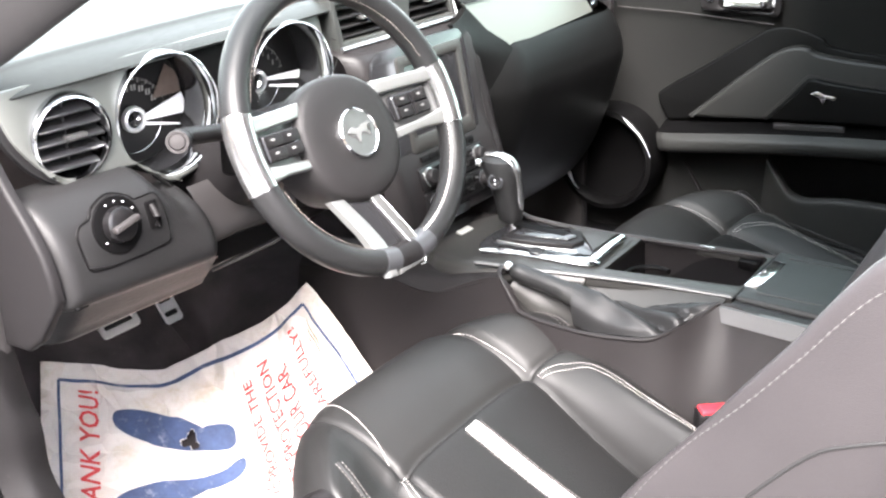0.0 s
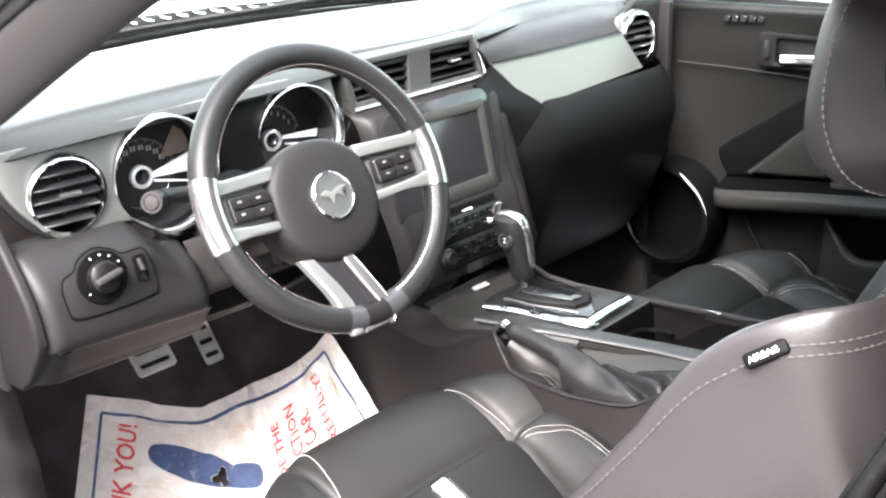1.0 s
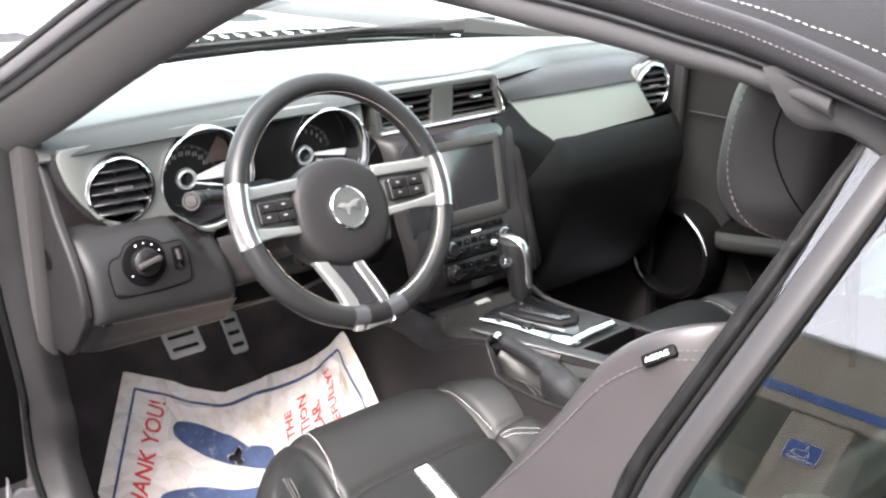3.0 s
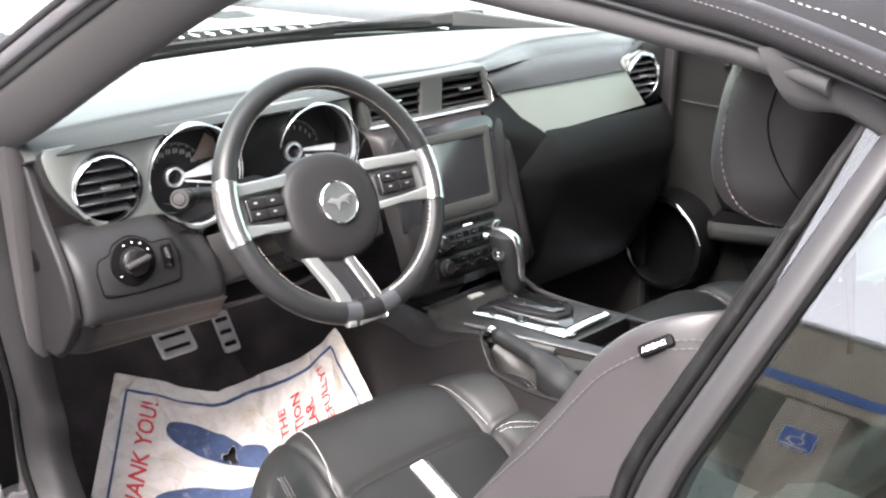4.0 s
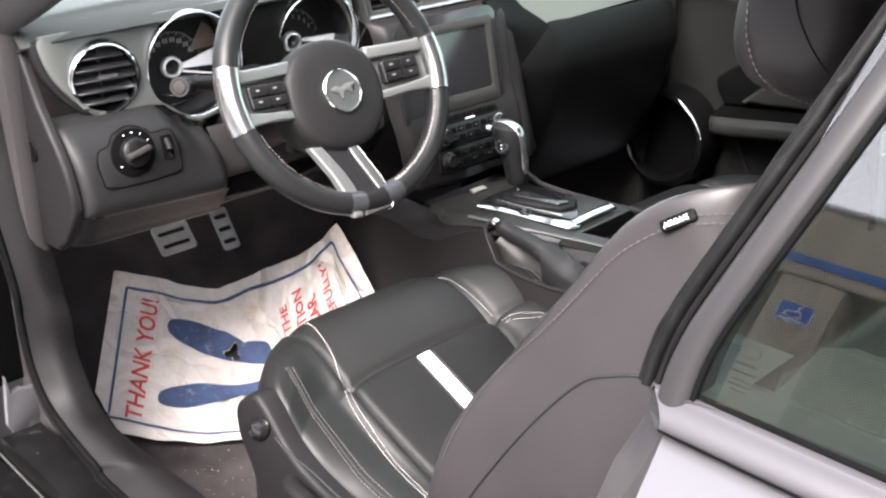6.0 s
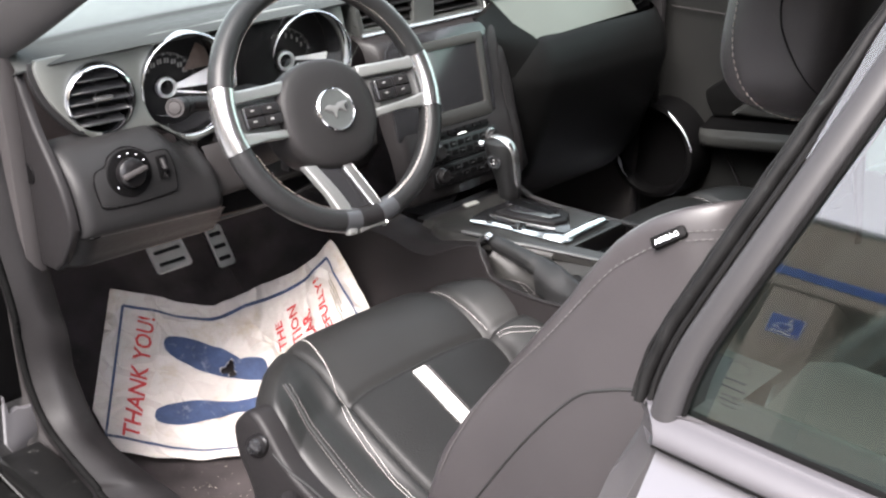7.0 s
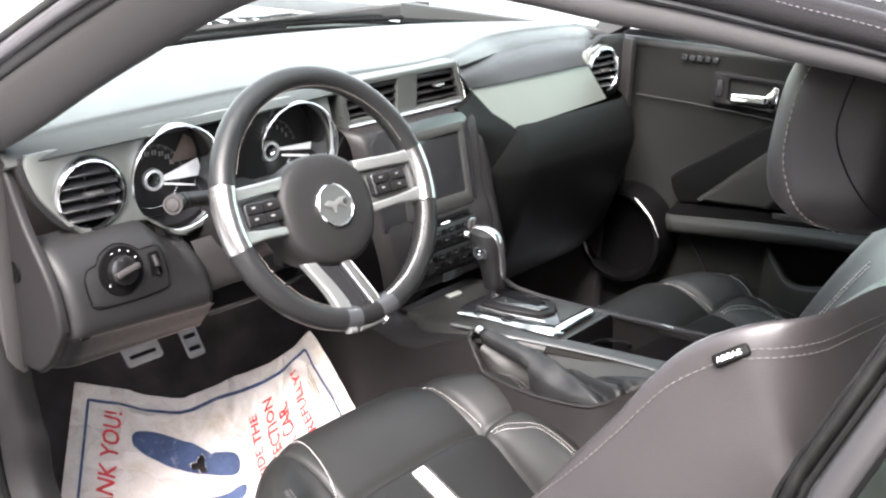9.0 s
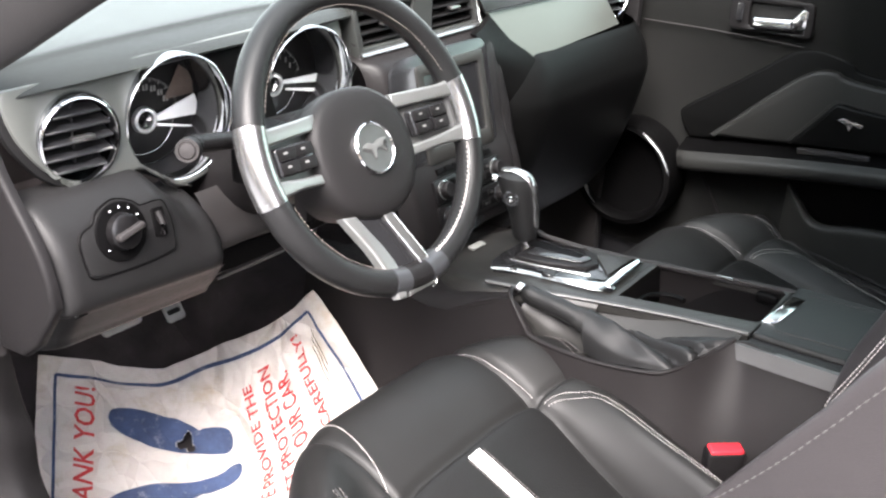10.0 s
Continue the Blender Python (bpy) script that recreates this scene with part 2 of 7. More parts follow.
def thicken(bm, d, way=(0, 0, -1)):
    """Give an open sheet a thickness d towards way."""
    r = bmesh.ops.extrude_face_region(bm, geom=bm.faces[:], use_keep_orig=True)
    bmesh.ops.translate(bm, vec=Vector(way).normalized() * d, verts=[g for g in r["geom"] if isinstance(g, bmesh.types.BMVert)])
    return bm


def spline(pts, n):
    """n + 1 points of a Catmull-Rom line through pts."""
    p = [np.array(q, float) for q in pts]
    p = [2 * p[0] - p[1]] + p + [2 * p[-1] - p[-2]]
    k, out = len(p) - 3, []
    for i in range(n + 1):
        s = i / n * k
        j = min(int(s), k - 1)
        u = s - j
        a, b, c, d = p[j:j + 4]
        out.append(0.5 * (2 * b + (c - a) * u + (2 * a - 5 * b + 4 * c - d) * u * u + (3 * b - a - 3 * c + d) * u ** 3))
    return out


def loft(rings, closed=True, caps=True):
    bm = bmesh.new()
    vs = [[bm.verts.new(p) for p in r] for r in rings]
    n = len(vs[0])
    for a, b in zip(vs, vs[1:]):
        for j in range(n if closed else n - 1):
            bm.faces.new((a[j], a[(j + 1) % n], b[(j + 1) % n], b[j]))
    if caps and closed:
        bm.faces.new(vs[0][::-1])
        bm.faces.new(vs[-1])
    return bm


def tube(pts, r, n=10, r2=None, up=(0, 0, 1), closed=False, bm=None):
    """A round or oval bar along pts; r and r2 may be lists."""
    bm = bm or bmesh.new()
    P = [Vector(p) for p in pts]
    m = len(P)
    rings = []
    for i, p in enumerate(P):
        a, b = (P[(i - 1) % m], P[(i + 1) % m]) if closed else (P[max(i - 1, 0)], P[min(i + 1, m - 1)])
        t = (b - a).normalized()
        s = t.cross(Vector(up))
        s = s.normalized() if s.length > 1e-4 else t.orthogonal().normalized()
        u = s.cross(t)
        ra = r[i] if isinstance(r, (list, tuple)) else r
        rb = ra if r2 is None else (r2[i] if isinstance(r2, (list, tuple)) else r2)
        rings.append([bm.verts.new(p + s * ra * math.cos(2 * math.pi * k / n) + u * rb * math.sin(2 * math.pi * k / n)) for k in range(n)])
    pairs = list(zip(rings, rings[1:])) + ([(rings[-1], rings[0])] if closed else [])
    for a, b in pairs:
        for k in range(n):
            bm.faces.new((a[k], a[(k + 1) % n], b[(k + 1) % n], b[k]))
    if not closed:
        bm.faces.new(rings[0][::-1])
        bm.faces.new(rings[-1])
    return bm


def box(c, s, bevel=0.004, seg=2, m=None, bm=None):
    """A bevelled block of size s about c, turned by m."""
    b = bmesh.new()
    bmesh.ops.create_cube(b, size=1)
    bmesh.ops.scale(b, vec=s, verts=b.verts)
    if bevel:
        bmesh.ops.bevel(b, geom=b.edges[:], offset=min(bevel, min(s) * 0.49), segments=seg, profile=0.6, affect="EDGES")
    bmesh.ops.transform(b, matrix=Matrix.Translation(c) @ (m or Matrix()), verts=b.verts)
    return b if bm is None else join(bm, b)


def join(bm, other):
    me = bpy.data.meshes.new("t")
    other.to_mesh(me)
    other.free()
    bm.from_mesh(me)
    bpy.data.meshes.remove(me)
    return bm


def plate(poly, z0, z1, bevel=0.0, m=None, holes=(), seg=2):
    """A flat outline (x, y) with holes, from z0 to z1, laid by m."""
    bm = bmesh.new()
    edges = []
    for ring in (poly, *holes):
        v = [bm.verts.new((p[0], p[1], z1)) for p in ring]
        edges += [bm.edges.new((v[i], v[(i + 1) % len(v)])) for i in range(len(v))]
    if holes:
        bmesh.ops.triangle_fill(bm, use_beauty=True, edges=edges)
    else:
        bm.faces.new(bm.verts[:])
    top = bm.faces[:]
    r = bmesh.ops.extrude_face_region(bm, geom=top)
    bmesh.ops.translate(bm, vec=(0, 0, z0 - z1), verts=[g for g in r["geom"] if isinstance(g, bmesh.types.BMVert)])
    bmesh.ops.recalc_face_normals(bm, faces=bm.faces[:])
    if bevel:
        rim = [e for e in bm.edges if all(abs(v.co.z - z1) < 1e-6 for v in e.verts) and e.is_manifold and e.calc_face_angle(0) > 0.8]
        bmesh.ops.bevel(bm, geom=rim, offset=bevel, segments=seg, profile=0.5, affect="EDGES")
    if m is not None:
        bmesh.ops.transform(bm, matrix=m, verts=bm.verts)
    return bm


def circle(cx, cy, r, n=40, r2=None):
    return [(cx + r * math.cos(2 * math.pi * k / n), cy + (r2 or r) * math.sin(2 * math.pi * k / n)) for k in range(n)]


def rrect(cx, cy, w, h, r, n=5):
    out = []
    for sx, sy, a0 in ((1, 1, 0), (-1, 1, 90), (-1, -1, 180), (1, -1, 270)):
        for k in range(n + 1):
            a = radians(a0 + 90 * k / n)
            out.append((cx + sx * (w / 2 - r) + r * math.cos(a), cy + sy * (h / 2 - r) + r * math.sin(a)))
    return out


def lathe(profile, m, n=40):
    """Profile (r, z) turned about z, laid by m."""
    bm = loft([[(r * math.cos(2 * math.pi * k / n), r * math.sin(2 * math.pi * k / n), z) for k in range(n)] for r, z in profile], caps=False)
    bmesh.ops.remove_doubles(bm, verts=bm.verts[:], dist=1e-5)
    bmesh.ops.transform(bm, matrix=m, verts=bm.verts)
    return bm


def sheet(rows, nu, nv):
    """A smooth sheet through rows of points."""
    cols = [spline(r, nu) for r in rows]
    lines = [spline([c[i] for c in cols], nv) for i in range(nu + 1)]
    return grid(lambda u, v: lines[round(u * nu)][round(v * nv)], nu, nv)


def stitches(pts, pitch=0.0075, size=0.005, r=0.0008, bm=None, ups=None):
    """A row of thread stitches along pts."""
    bm = bm or bmesh.new()
    P = [Vector(p) for p in pts]
    acc, want = 0.0, pitch / 2
    for a, b in zip(P, P[1:]):
        d = (b - a).length
        while d > 0 and want <= acc + d:
            c = a.lerp(b, (want - acc) / d)
            t = (b - a).normalized()
            s = t.orthogonal().normalized()
            u = t.cross(s)
            ends = []
            for k, rr in ((-0.5, 0.4), (0, 1.3), (0.5, 0.4)):
                ends.append([bm.verts.new(c + t * size * k + (s * math.cos(w) + u * math.sin(w)) * r * rr) for w in (0, 1.571, 3.142, 4.712)])
            for e, g in zip(ends, ends[1:]):
                for k in range(4):
                    bm.faces.new((e[k], e[(k + 1) % 4], g[(k + 1) % 4], g[k]))
            bm.faces.new(ends[0][::-1])
            bm.faces.new(ends[-1])
            want += pitch
        acc += d
    return bm


def tree_of(bm):
    bm.normal_update()
    return BVHTree.FromBMesh(bm)


def drape(tree, pts, way, n=40, lift=0.0012):
    """Lay a line through pts onto a surface, looking along way."""
    w = Vector(way).normalized()
    out = []
    for p in spline(pts, n):
        hit = tree.ray_cast(Vector(p) - w * 1.0, w)
        if hit[0] is not None:
            nn = hit[1] if hit[1].dot(w) < 0 else -hit[1]
            out.append(hit[0] + nn * lift)
    return out


def words(text, size, place, m_or_fn, thick=0.0, spacing=1.0):
    """Built-in lettering as a mesh; place (x, y) is the start of the baseline; m_or_fn lays (x, y) into space."""
    c = bpy.data.curves.new("words", "FONT")
    c.body, c.size, c.space_character, c.resolution_u, c.offset = text, size, spacing, 2, thick
    ob = bpy.data.objects.new("words", c)
    scene.collection.objects.link(ob)
    me = bpy.data.meshes.new_from_object(ob.evaluated_get(bpy.context.evaluated_depsgraph_get()))
    bpy.data.objects.remove(ob)
    bm = bmesh.new()
    bm.from_mesh(me)
    bpy.data.meshes.remove(me)
    for v in bm.verts:
        q = (v.co.x + place[0], v.co.y + place[1])
        v.co = m_or_fn(*q) if callable(m_or_fn) else m_or_fn @ Vector((*q, 0))
    return bm


def facing(p, normal, up=(0, 0, 1)):
    """A frame at p whose z is normal and whose y is near up."""
    z = Vector(normal).normalized()
    x = Vector(up).cross(z).normalized()
    y = z.cross(x)
    m = Matrix((x, y, z)).transposed().to_4x4()
    return Matrix.Translation(p) @ m


# ---- ground and surroundings ----
gm = bmesh.new()
bmesh.ops.create_grid(gm, x_segments=40, y_segments=40, size=400)
solid("ground", gm, M_ASPH, "grey weathered asphalt of the parking lot", "ground", "structure")

# ---- building across the lane ----
BX = -6.5
bld = thing("shop_building", "low beige shop building with blue striped fascia", "building", (BX - 2, 2, 0))
part("fascia", box((BX - 1.5, 3, 3.365), (3.0, 34, 0.87), 0.02, 1), M_WALL, bld, "beige fascia over the walkway")
part("coping", box((BX - 1.48, 3, 3.82), (3.1, 34.2, 0.05), 0.01, 1), M_LIGHT, bld)
part("stripe", box((BX + 0.004, 3, 3.125), (0.02, 33.9, 0.11), 0.004, 1), M_STRIPE, bld, "blue painted stripe")
part("back_wall", box((BX - 2.9, 3, 1.46), (0.2, 33.6, 2.92), 0.01, 1), M_WALL, bld)
for k in range(7):
    y = 0.545 + 4.6 * (k - 3)
    part("column", box((BX - 0.28, y, 1.52), (0.5, 0.36, 2.82), 0.02, 2), M_WALL, bld)
    w = part("window", box((BX - 2.79, y + 2.3, 1.35), (0.06, 3.2, 2.1), 0.01, 1), M_WALLD, bld, "dark shop window")
    for e in (-1.6, 0, 1.6):
        part("frame", box((BX - 2.75, y + 2.3 + e, 1.35), (0.06, 0.06, 2.1), 0.005, 1), M_LIGHT, w)
part("walkway", box((BX - 1.3, 3, 0.06), (3.0, 34, 0.12), 0.02, 2), M_ASPH, bld)
sign = thing("parking_sign", "blue accessible parking sign on a beige column", "sign", (BX + 0.02, 0.55, 2.5))
sgm = facing((BX - 0.025, 0.55, 2.5), (1, 0, 0))
part("board", plate(rrect(0, 0, 0.195, 0.235, 0.012), 0, 0.012, 0.002, sgm), M_SIGN, sign, "blue board with white edge")
part("edge", plate(rrect(0, 0, 0.195, 0.235, 0.012), 0.012, 0.0135, 0, sgm, [rrect(0, 0, 0.183, 0.222, 0.01)]), M_LIGHT, sign)
part("symbol_wheel", tube([sgm @ Vector((0.045 * math.cos(a) + 0.004, -0.012 + 0.045 * math.sin(a), 0.014)) for a in np.arange(2.2, 6.6, 0.2)], 0.0075, 6), M_LIGHT, sign)
part("symbol_body", tube([sgm @ Vector(p) for p in ((-0.02, 0.088, 0.014), (-0.014, 0.02, 0.014), (0.036, 0.015, 0.014), (0.055, -0.045, 0.014))], 0.009, 6), M_LIGHT, sign)
part("lettering_bar", plate(rrect(0, -0.085, 0.15, 0.024, 0.004), 0.012, 0.0135, 0, sgm), M_LIGHT, sign)

# ---- car shell ----
def lerp_path(pts, n):
    return [tuple(p) for p in spline(pts, n)]


# inner edge of the windscreen pillar and roof rail, front to back
EDGE = [(-0.70, 0.10, 0.95), (-0.672, 0.0, 1.0), (-0.615, -0.13, 1.09), (-0.585, -0.34, 1.192), (-0.575, -0.5, 1.215), (-0.582, -0.65, 1.211), (-0.605, -0.745, 1.209),
        (-0.633, -0.836, 1.210), (-0.670, -0.925, 1.211), (-0.700, -1.0, 1.211), (-0.742, -1.10, 1.204), (-0.765, -1.22, 1.18), (-0.76, -1.42, 1.11), (-0.75, -1.6, 1.02)]


def rail_flat(y):
    """The strips of the roof edge draw together towards the rear."""
    return float(np.interp(y, (-1.09, -1.0, -0.90, -0.76), (0.65, 0.81, 1.0, 1.27)))


def rail_strip(name, profile, material, label, side=1, a=0.0, b=1.0, n=80, rear=None, cat="trim"):
    """A strip along the pillar and rail; profile: offsets (outward, up) from the inner edge on the pillar, rear: on the roof rail."""
    path = spline(EDGE, 260)
    i0, i1 = int(a * 260), int(b * 260)
    rings = []
    for i in range(i0, i1 + 1, max(1, (i1 - i0) // n)):
        p = path[i]
        k = min(1, max(0, (i / 260 - 0.22) / 0.18))
        flat = rail_flat(p[1])
        rings.append([(side * (p[0] - (o + (o2 - o) * k)), p[1], p[2] + (u + (u2 - u) * k) * flat) for (o, u), (o2, u2) in zip(profile, rear or profile)])
    return solid(name, loft(rings, closed=True), material, label, cat, "structure")


def oval(cx, cy, rx, ry, n=14, turn=0):
    return [(cx + rx * math.cos(2 * math.pi * k / n + turn), cy + ry * math.sin(2 * math.pi * k / n + turn)) for k in range(n)]


for side in (1, -1):
    rail_strip("pillar_trim", [tuple(p) for p in spline([(0.0, 0.0), (0.02, -0.006), (0.04, 0.008), (0.058, 0.032), (0.06, 0.046), (0.04, 0.05), (0.015, 0.03), (0.0, 0.0)], 16)][:-1], M_HEAD, "grey padded windscreen pillar and roof rail trim", side, 0.0, 0.745, rear=oval(0.010, 0.0085, 0.013, 0.0098, 16, math.pi))
    rail_strip("pillar_seal", oval(0.063, 0.05, 0.006, 0.008), M_RUBBER, "black rubber seal along the windscreen pillar", side, rear=oval(0.014, 0.0190, 0.010, 0.0035))
    rail_strip("pillar_paint", oval(0.072, 0.060, 0.010, 0.008), M_PAINT, "silver painted windscreen pillar", side, 0.0, 0.33)
    rail_strip("pillar_edge", oval(0.081, 0.069, 0.004, 0.004), M_RUBBER, "black edge strip of the windscreen", side, 0.0, 0.33)

# roof of the folding top, outer skin and lining
RY0, RY1 = -0.46, -1.62


def roof_z(x, y):
    s = min(1, abs(x) / 0.74)
    return 1.305 - 0.05 * s ** 2.0 - 0.05 * max(0, (-y - 1.0)) ** 1.5 * 2 - 0.10 * max(0, (y + 0.75)) ** 2 * 3


def roof_w(y):
    e = spline(EDGE, 60)
    w = min(e[16:], key=lambda p: abs(p[1] - max(y, -1.2)))[0]
    return -w + 0.003


edge_path = spline(EDGE, 260)


def roof_top(u, v):
    """The cloth, drawn down to the ridge along its edges."""
    y, a = RY0 + (RY1 - RY0) * v, 2 * u - 1
    w = roof_w(y)
    e = min(edge_path[80:], key=lambda p: abs(p[1] - y))
    drop = e[2] + 0.041 * rail_flat(e[1]) - roof_z(0.74, y)
    return (a * w, y, roof_z(a * 0.74, y) + drop * abs(a) ** 8)


roof = grid(roof_top, 80, 40)
roof_tree = tree_of(roof)
solid("roof", thicken(roof, 0.006), M_FABRIC, "black cloth folding roof, raised", "roof", "structure")
lining = grid(lambda u, v: ((2 * u - 1) * (roof_w(RY0 + (RY1 - RY0) * v) - 0.03), RY0 + (RY1 - RY0) * v, roof_z((2 * u - 1) * 0.74, RY0 + (RY1 - RY0) * v) - 0.03), 30, 30)
solid("ceiling", lining, M_HEAD, "dark grey cloth headliner", "ceiling", "structure")
rail_back = 0.33
rail_strip("roof_band", oval(0.016, 0.0290, 0.0118, 0.0095, 18), M_FABRIC, "stitched dark edge band of the cloth roof", 1, rail_back)
rail_strip("roof_ridge", oval(0.0095, 0.0368, 0.0095, 0.0060, 16), M_SEAL, "black piped ridge along the cloth roof", 1, rail_back)
sp = spline(EDGE, 260)[int(rail_back * 260):]
stb = stitches([(p[0] - 0.0262, p[1], p[2] + 0.0362 * rail_flat(p[1])) for p in sp], 0.0055, 0.0034, 0.00026)
solid("roof_band_stitching", stb, M_BTHREAD, "pale thread stitched along the roof band", "stitching", "structure")
str_ = stitches([q + Vector((0, 0, 0.0006)) for q in (roof_tree.ray_cast(Vector((p[0] + 0.010, p[1], 2.0)), Vector((0, 0, -1)))[0] for p in sp) if q is not None], 0.0075, 0.0046, 0.00022)
solid("roof_stitching", str_, M_THREAD, "white stitched seam on the cloth roof", "stitching", "structure")
# slack cloth where the roof meets the quarter window
flap = [[(-0.728, -1.005, 1.226), (-0.735, -1.029, 1.227), (-0.742, -1.06, 1.220), (-0.752, -1.105, 1.205)], [(-0.731, -1.012, 1.217), (-0.737, -1.036, 1.216), (-0.744, -1.065, 1.210), (-0.752, -1.105, 1.200)], [(-0.728, -1.028, 1.198), (-0.733, -1.046, 1.199), (-0.74, -1.07, 1.198), (-0.748, -1.10, 1.192)], [(-0.70, -1.03, 1.205), (-0.71, -1.05, 1.205), (-0.715, -1.075, 1.20), (-0.725, -1.10, 1.195)]]
cols_ = [spline(r, 16) for r in flap]
lns_ = [spline([c[i] for c in cols_], 12) for i in range(17)]
solid("roof_flap", thicken(grid(lambda u, v: Vector(lns_[round(u * 16)][round(v * 12)]) + Vector((0, 0, 0.0012 * math.sin(u * 9 + 4 * v))), 16, 12), 0.004, (1, 0, 0)), M_FLAP, "slack grey cloth fold at the rear of the door opening", "cloth", "structure")
# windscreen header
solid("windscreen_header", box((0, -0.42, 1.235), (1.1, 0.09, 0.045), 0.015, 3), M_HEAD, "grey trimmed windscreen header", "trim", "structure")


# windscreen
def ws(u, v):
    x = (2 * u - 1)
    b = Vector((0.72 * x, 0.12 + 0.52 * (1 - abs(x) ** 2.6), 0.952))
    t = Vector((0.575 * x, -0.38, 1.222 + 0.02 * (1 - x * x)))
    p = b.lerp(t, v)
    return p + Vector((0, 0, 0.03 * math.sin(math.pi * v)))


wso = solid("window_1", grid(ws, 24, 10), M_WIND, "raked windscreen of clear greenish glass", "windscreen", "structure")
wso.data.flip_normals()
wso.visible_shadow = False

# bonnet, wings, cowl
def bonnet(u, v):
    x = -0.90 + 1.8 * u
    y = 0.42 + 0.44 * (1 - (x / 0.9) ** 2) + (1.78 - 0.44 * (1 - (x / 0.9) ** 2)) * v
    z = 0.955 - 0.10 * v ** 2 - 0.10 * (abs(x) / 0.9) ** 4 + 0.012 * math.exp(-((abs(x) - 0.42) / 0.05) ** 2)
    return (x, y, z)


bon = thing("car_bonnet", "silver painted car bonnet with black vents", "bonnet", (0, 0.7, 0.9))
part("panel", thicken(grid(bonnet, 60, 40), 0.004), M_PAINT, bon)
for s in (-1, 1):
    for k in range(5):
        part("vent_slat", box((s * (0.33 + 0.0 * k), 1.02 + 0.028 * k, 0.951), (0.17, 0.012, 0.006), 0.002, 1), M_RUBBER, bon)
wing = thing("car_wing", "silver painted front wing and door jamb", "car body", (-0.85, 0.6, 0))
part("panel", loft([[(-0.90, 0.16 + 1.8 * k, 0.95 - 0.06 * k), (-0.93, 0.16 + 1.8 * k, 0.85), (-0.94, 0.16 + 1.8 * k, 0.35), (-0.88, 0.16 + 1.8 * k, 0.35), (-0.88, 0.16 + 1.8 * k, 0.85)] for k in (0, 0.3, 0.6, 1)]), M_PAINT, wing)
wingr = thing("car_wing", "silver painted front wing", "car body", (0.85, 0.6, 0))
part("panel", loft([[(0.90, 0.16 + 1.8 * k, 0.95 - 0.06 * k), (0.93, 0.16 + 1.8 * k, 0.85), (0.94, 0.16 + 1.8 * k, 0.35), (0.88, 0.16 + 1.8 * k, 0.35), (0.88, 0.16 + 1.8 * k, 0.85)] for k in (0, 0.3, 0.6, 1)]), M_PAINT, wingr)
cowl = thing("cowl_grille", "black slotted plastic cowl under the windscreen", "grille", (0, 0.6, 0.93))
part("panel", thicken(grid(lambda u, v: (-0.68 + 1.36 * u, 0.14 + 0.50 * (1 - abs((2 * u - 1) * 0.95) ** 2.6) + 0.17 * v, 0.935 + 0.010 * v), 40, 4), 0.004), M_COWL, cowl, "mottled grey cowl panel")
part("comb", thicken(grid(lambda u, v: (-0.68 + 1.36 * u, 0.31 + 0.50 * (1 - abs((2 * u - 1) * 0.95) ** 2.6) + 0.045 * v, 0.946 + 0.012 * v), 40, 2), 0.004), M_STRIP, cowl, "black slotted edge strip")
for k in range(24):
    x = -0.34 + 0.9 * k / 23
    y = 0.14 + 0.50 * (1 - abs(x / 0.68 * 0.95) ** 2.6) + 0.187
    part("slat", box((x, y, 0.954), (0.0022, 0.045, 0.004), 0.0003, 1), M_LIGHT, cowl)

nose = thing("car_nose", "silver painted nose closing the car's front", "car body", (0, 2.3, 0))
part("panel", loft([[(x, 2.14, 0.85 - 0.08 * abs(x)), (x, 2.34 - 0.12 * x * x, 0.74), (x, 2.38 - 0.12 * x * x, 0.55), (x, 2.34 - 0.12 * x * x, 0.28), (x, 2.1, 0.22)] for x in (-0.93, -0.8, -0.4, 0, 0.4, 0.8, 0.93)]), M_PAINT, nose)
tail = thing("car_tail", "silver painted tail closing the car's rear", "car body", (0, -2.1, 0))
part("panel", loft([[(x, -1.66, 0.98 - 0.03 * x * x), (x, -2.25 + 0.1 * x * x, 0.96 - 0.05 * x * x), (x, -2.36 + 0.1 * x * x, 0.85), (x, -2.4 + 0.1 * x * x, 0.5), (x, -2.3 + 0.1 * x * x, 0.25), (x, -1.66, 0.25)] for x in (-0.93, -0.85, -0.4, 0, 0.4, 0.85, 0.93)]), M_PAINT, tail)

# floor, toe board, tunnel, rear bulkhead, shell below
def floor_z(x, y):
    z = 0.205 + 0.70 * max(0, y - 0.15)
    return z


solid("floor", grid(lambda u, v: (-0.70 + 1.4 * u, -1.6 + 2.3 * v, floor_z(0, -1.6 + 2.3 * v)), 60, 80), M_CARPET, "black carpeted car floor and toe board", "floor", "structure")
solid("floor_pan", box((0, -0.45, 0.17), (1.62, 2.4, 0.05), 0.01), M_RUBBER, "dark underside of the car", "floor", "structure")
tun = loft([[(-0.17, y, 0.2), (-0.155, y, 0.40), (-0.12, y, 0.46), (-0.08, y, 0.48), (0.08, y, 0.48), (0.12, y, 0.46), (0.155, y, 0.40), (0.17, y, 0.2)] for y in (-1.6, -0.6, -0.2, 0.1, 0.6)])
solid("transmission_tunnel", tun, M_CARPET, "black carpeted tunnel between the footwells", "floor", "structure")
solid("firewall", box((0, 0.72, 0.6), (1.7, 0.04, 0.72), 0.005), M_CARPET, "dark carpeted bulkhead behind the pedals", "wall", "structure")
solid("rear_bulkhead", box((0, -1.62, 0.7), (1.5, 0.05, 1.0), 0.02), M_LEATHER, "black upholstered rear of the cabin", "wall", "structure")
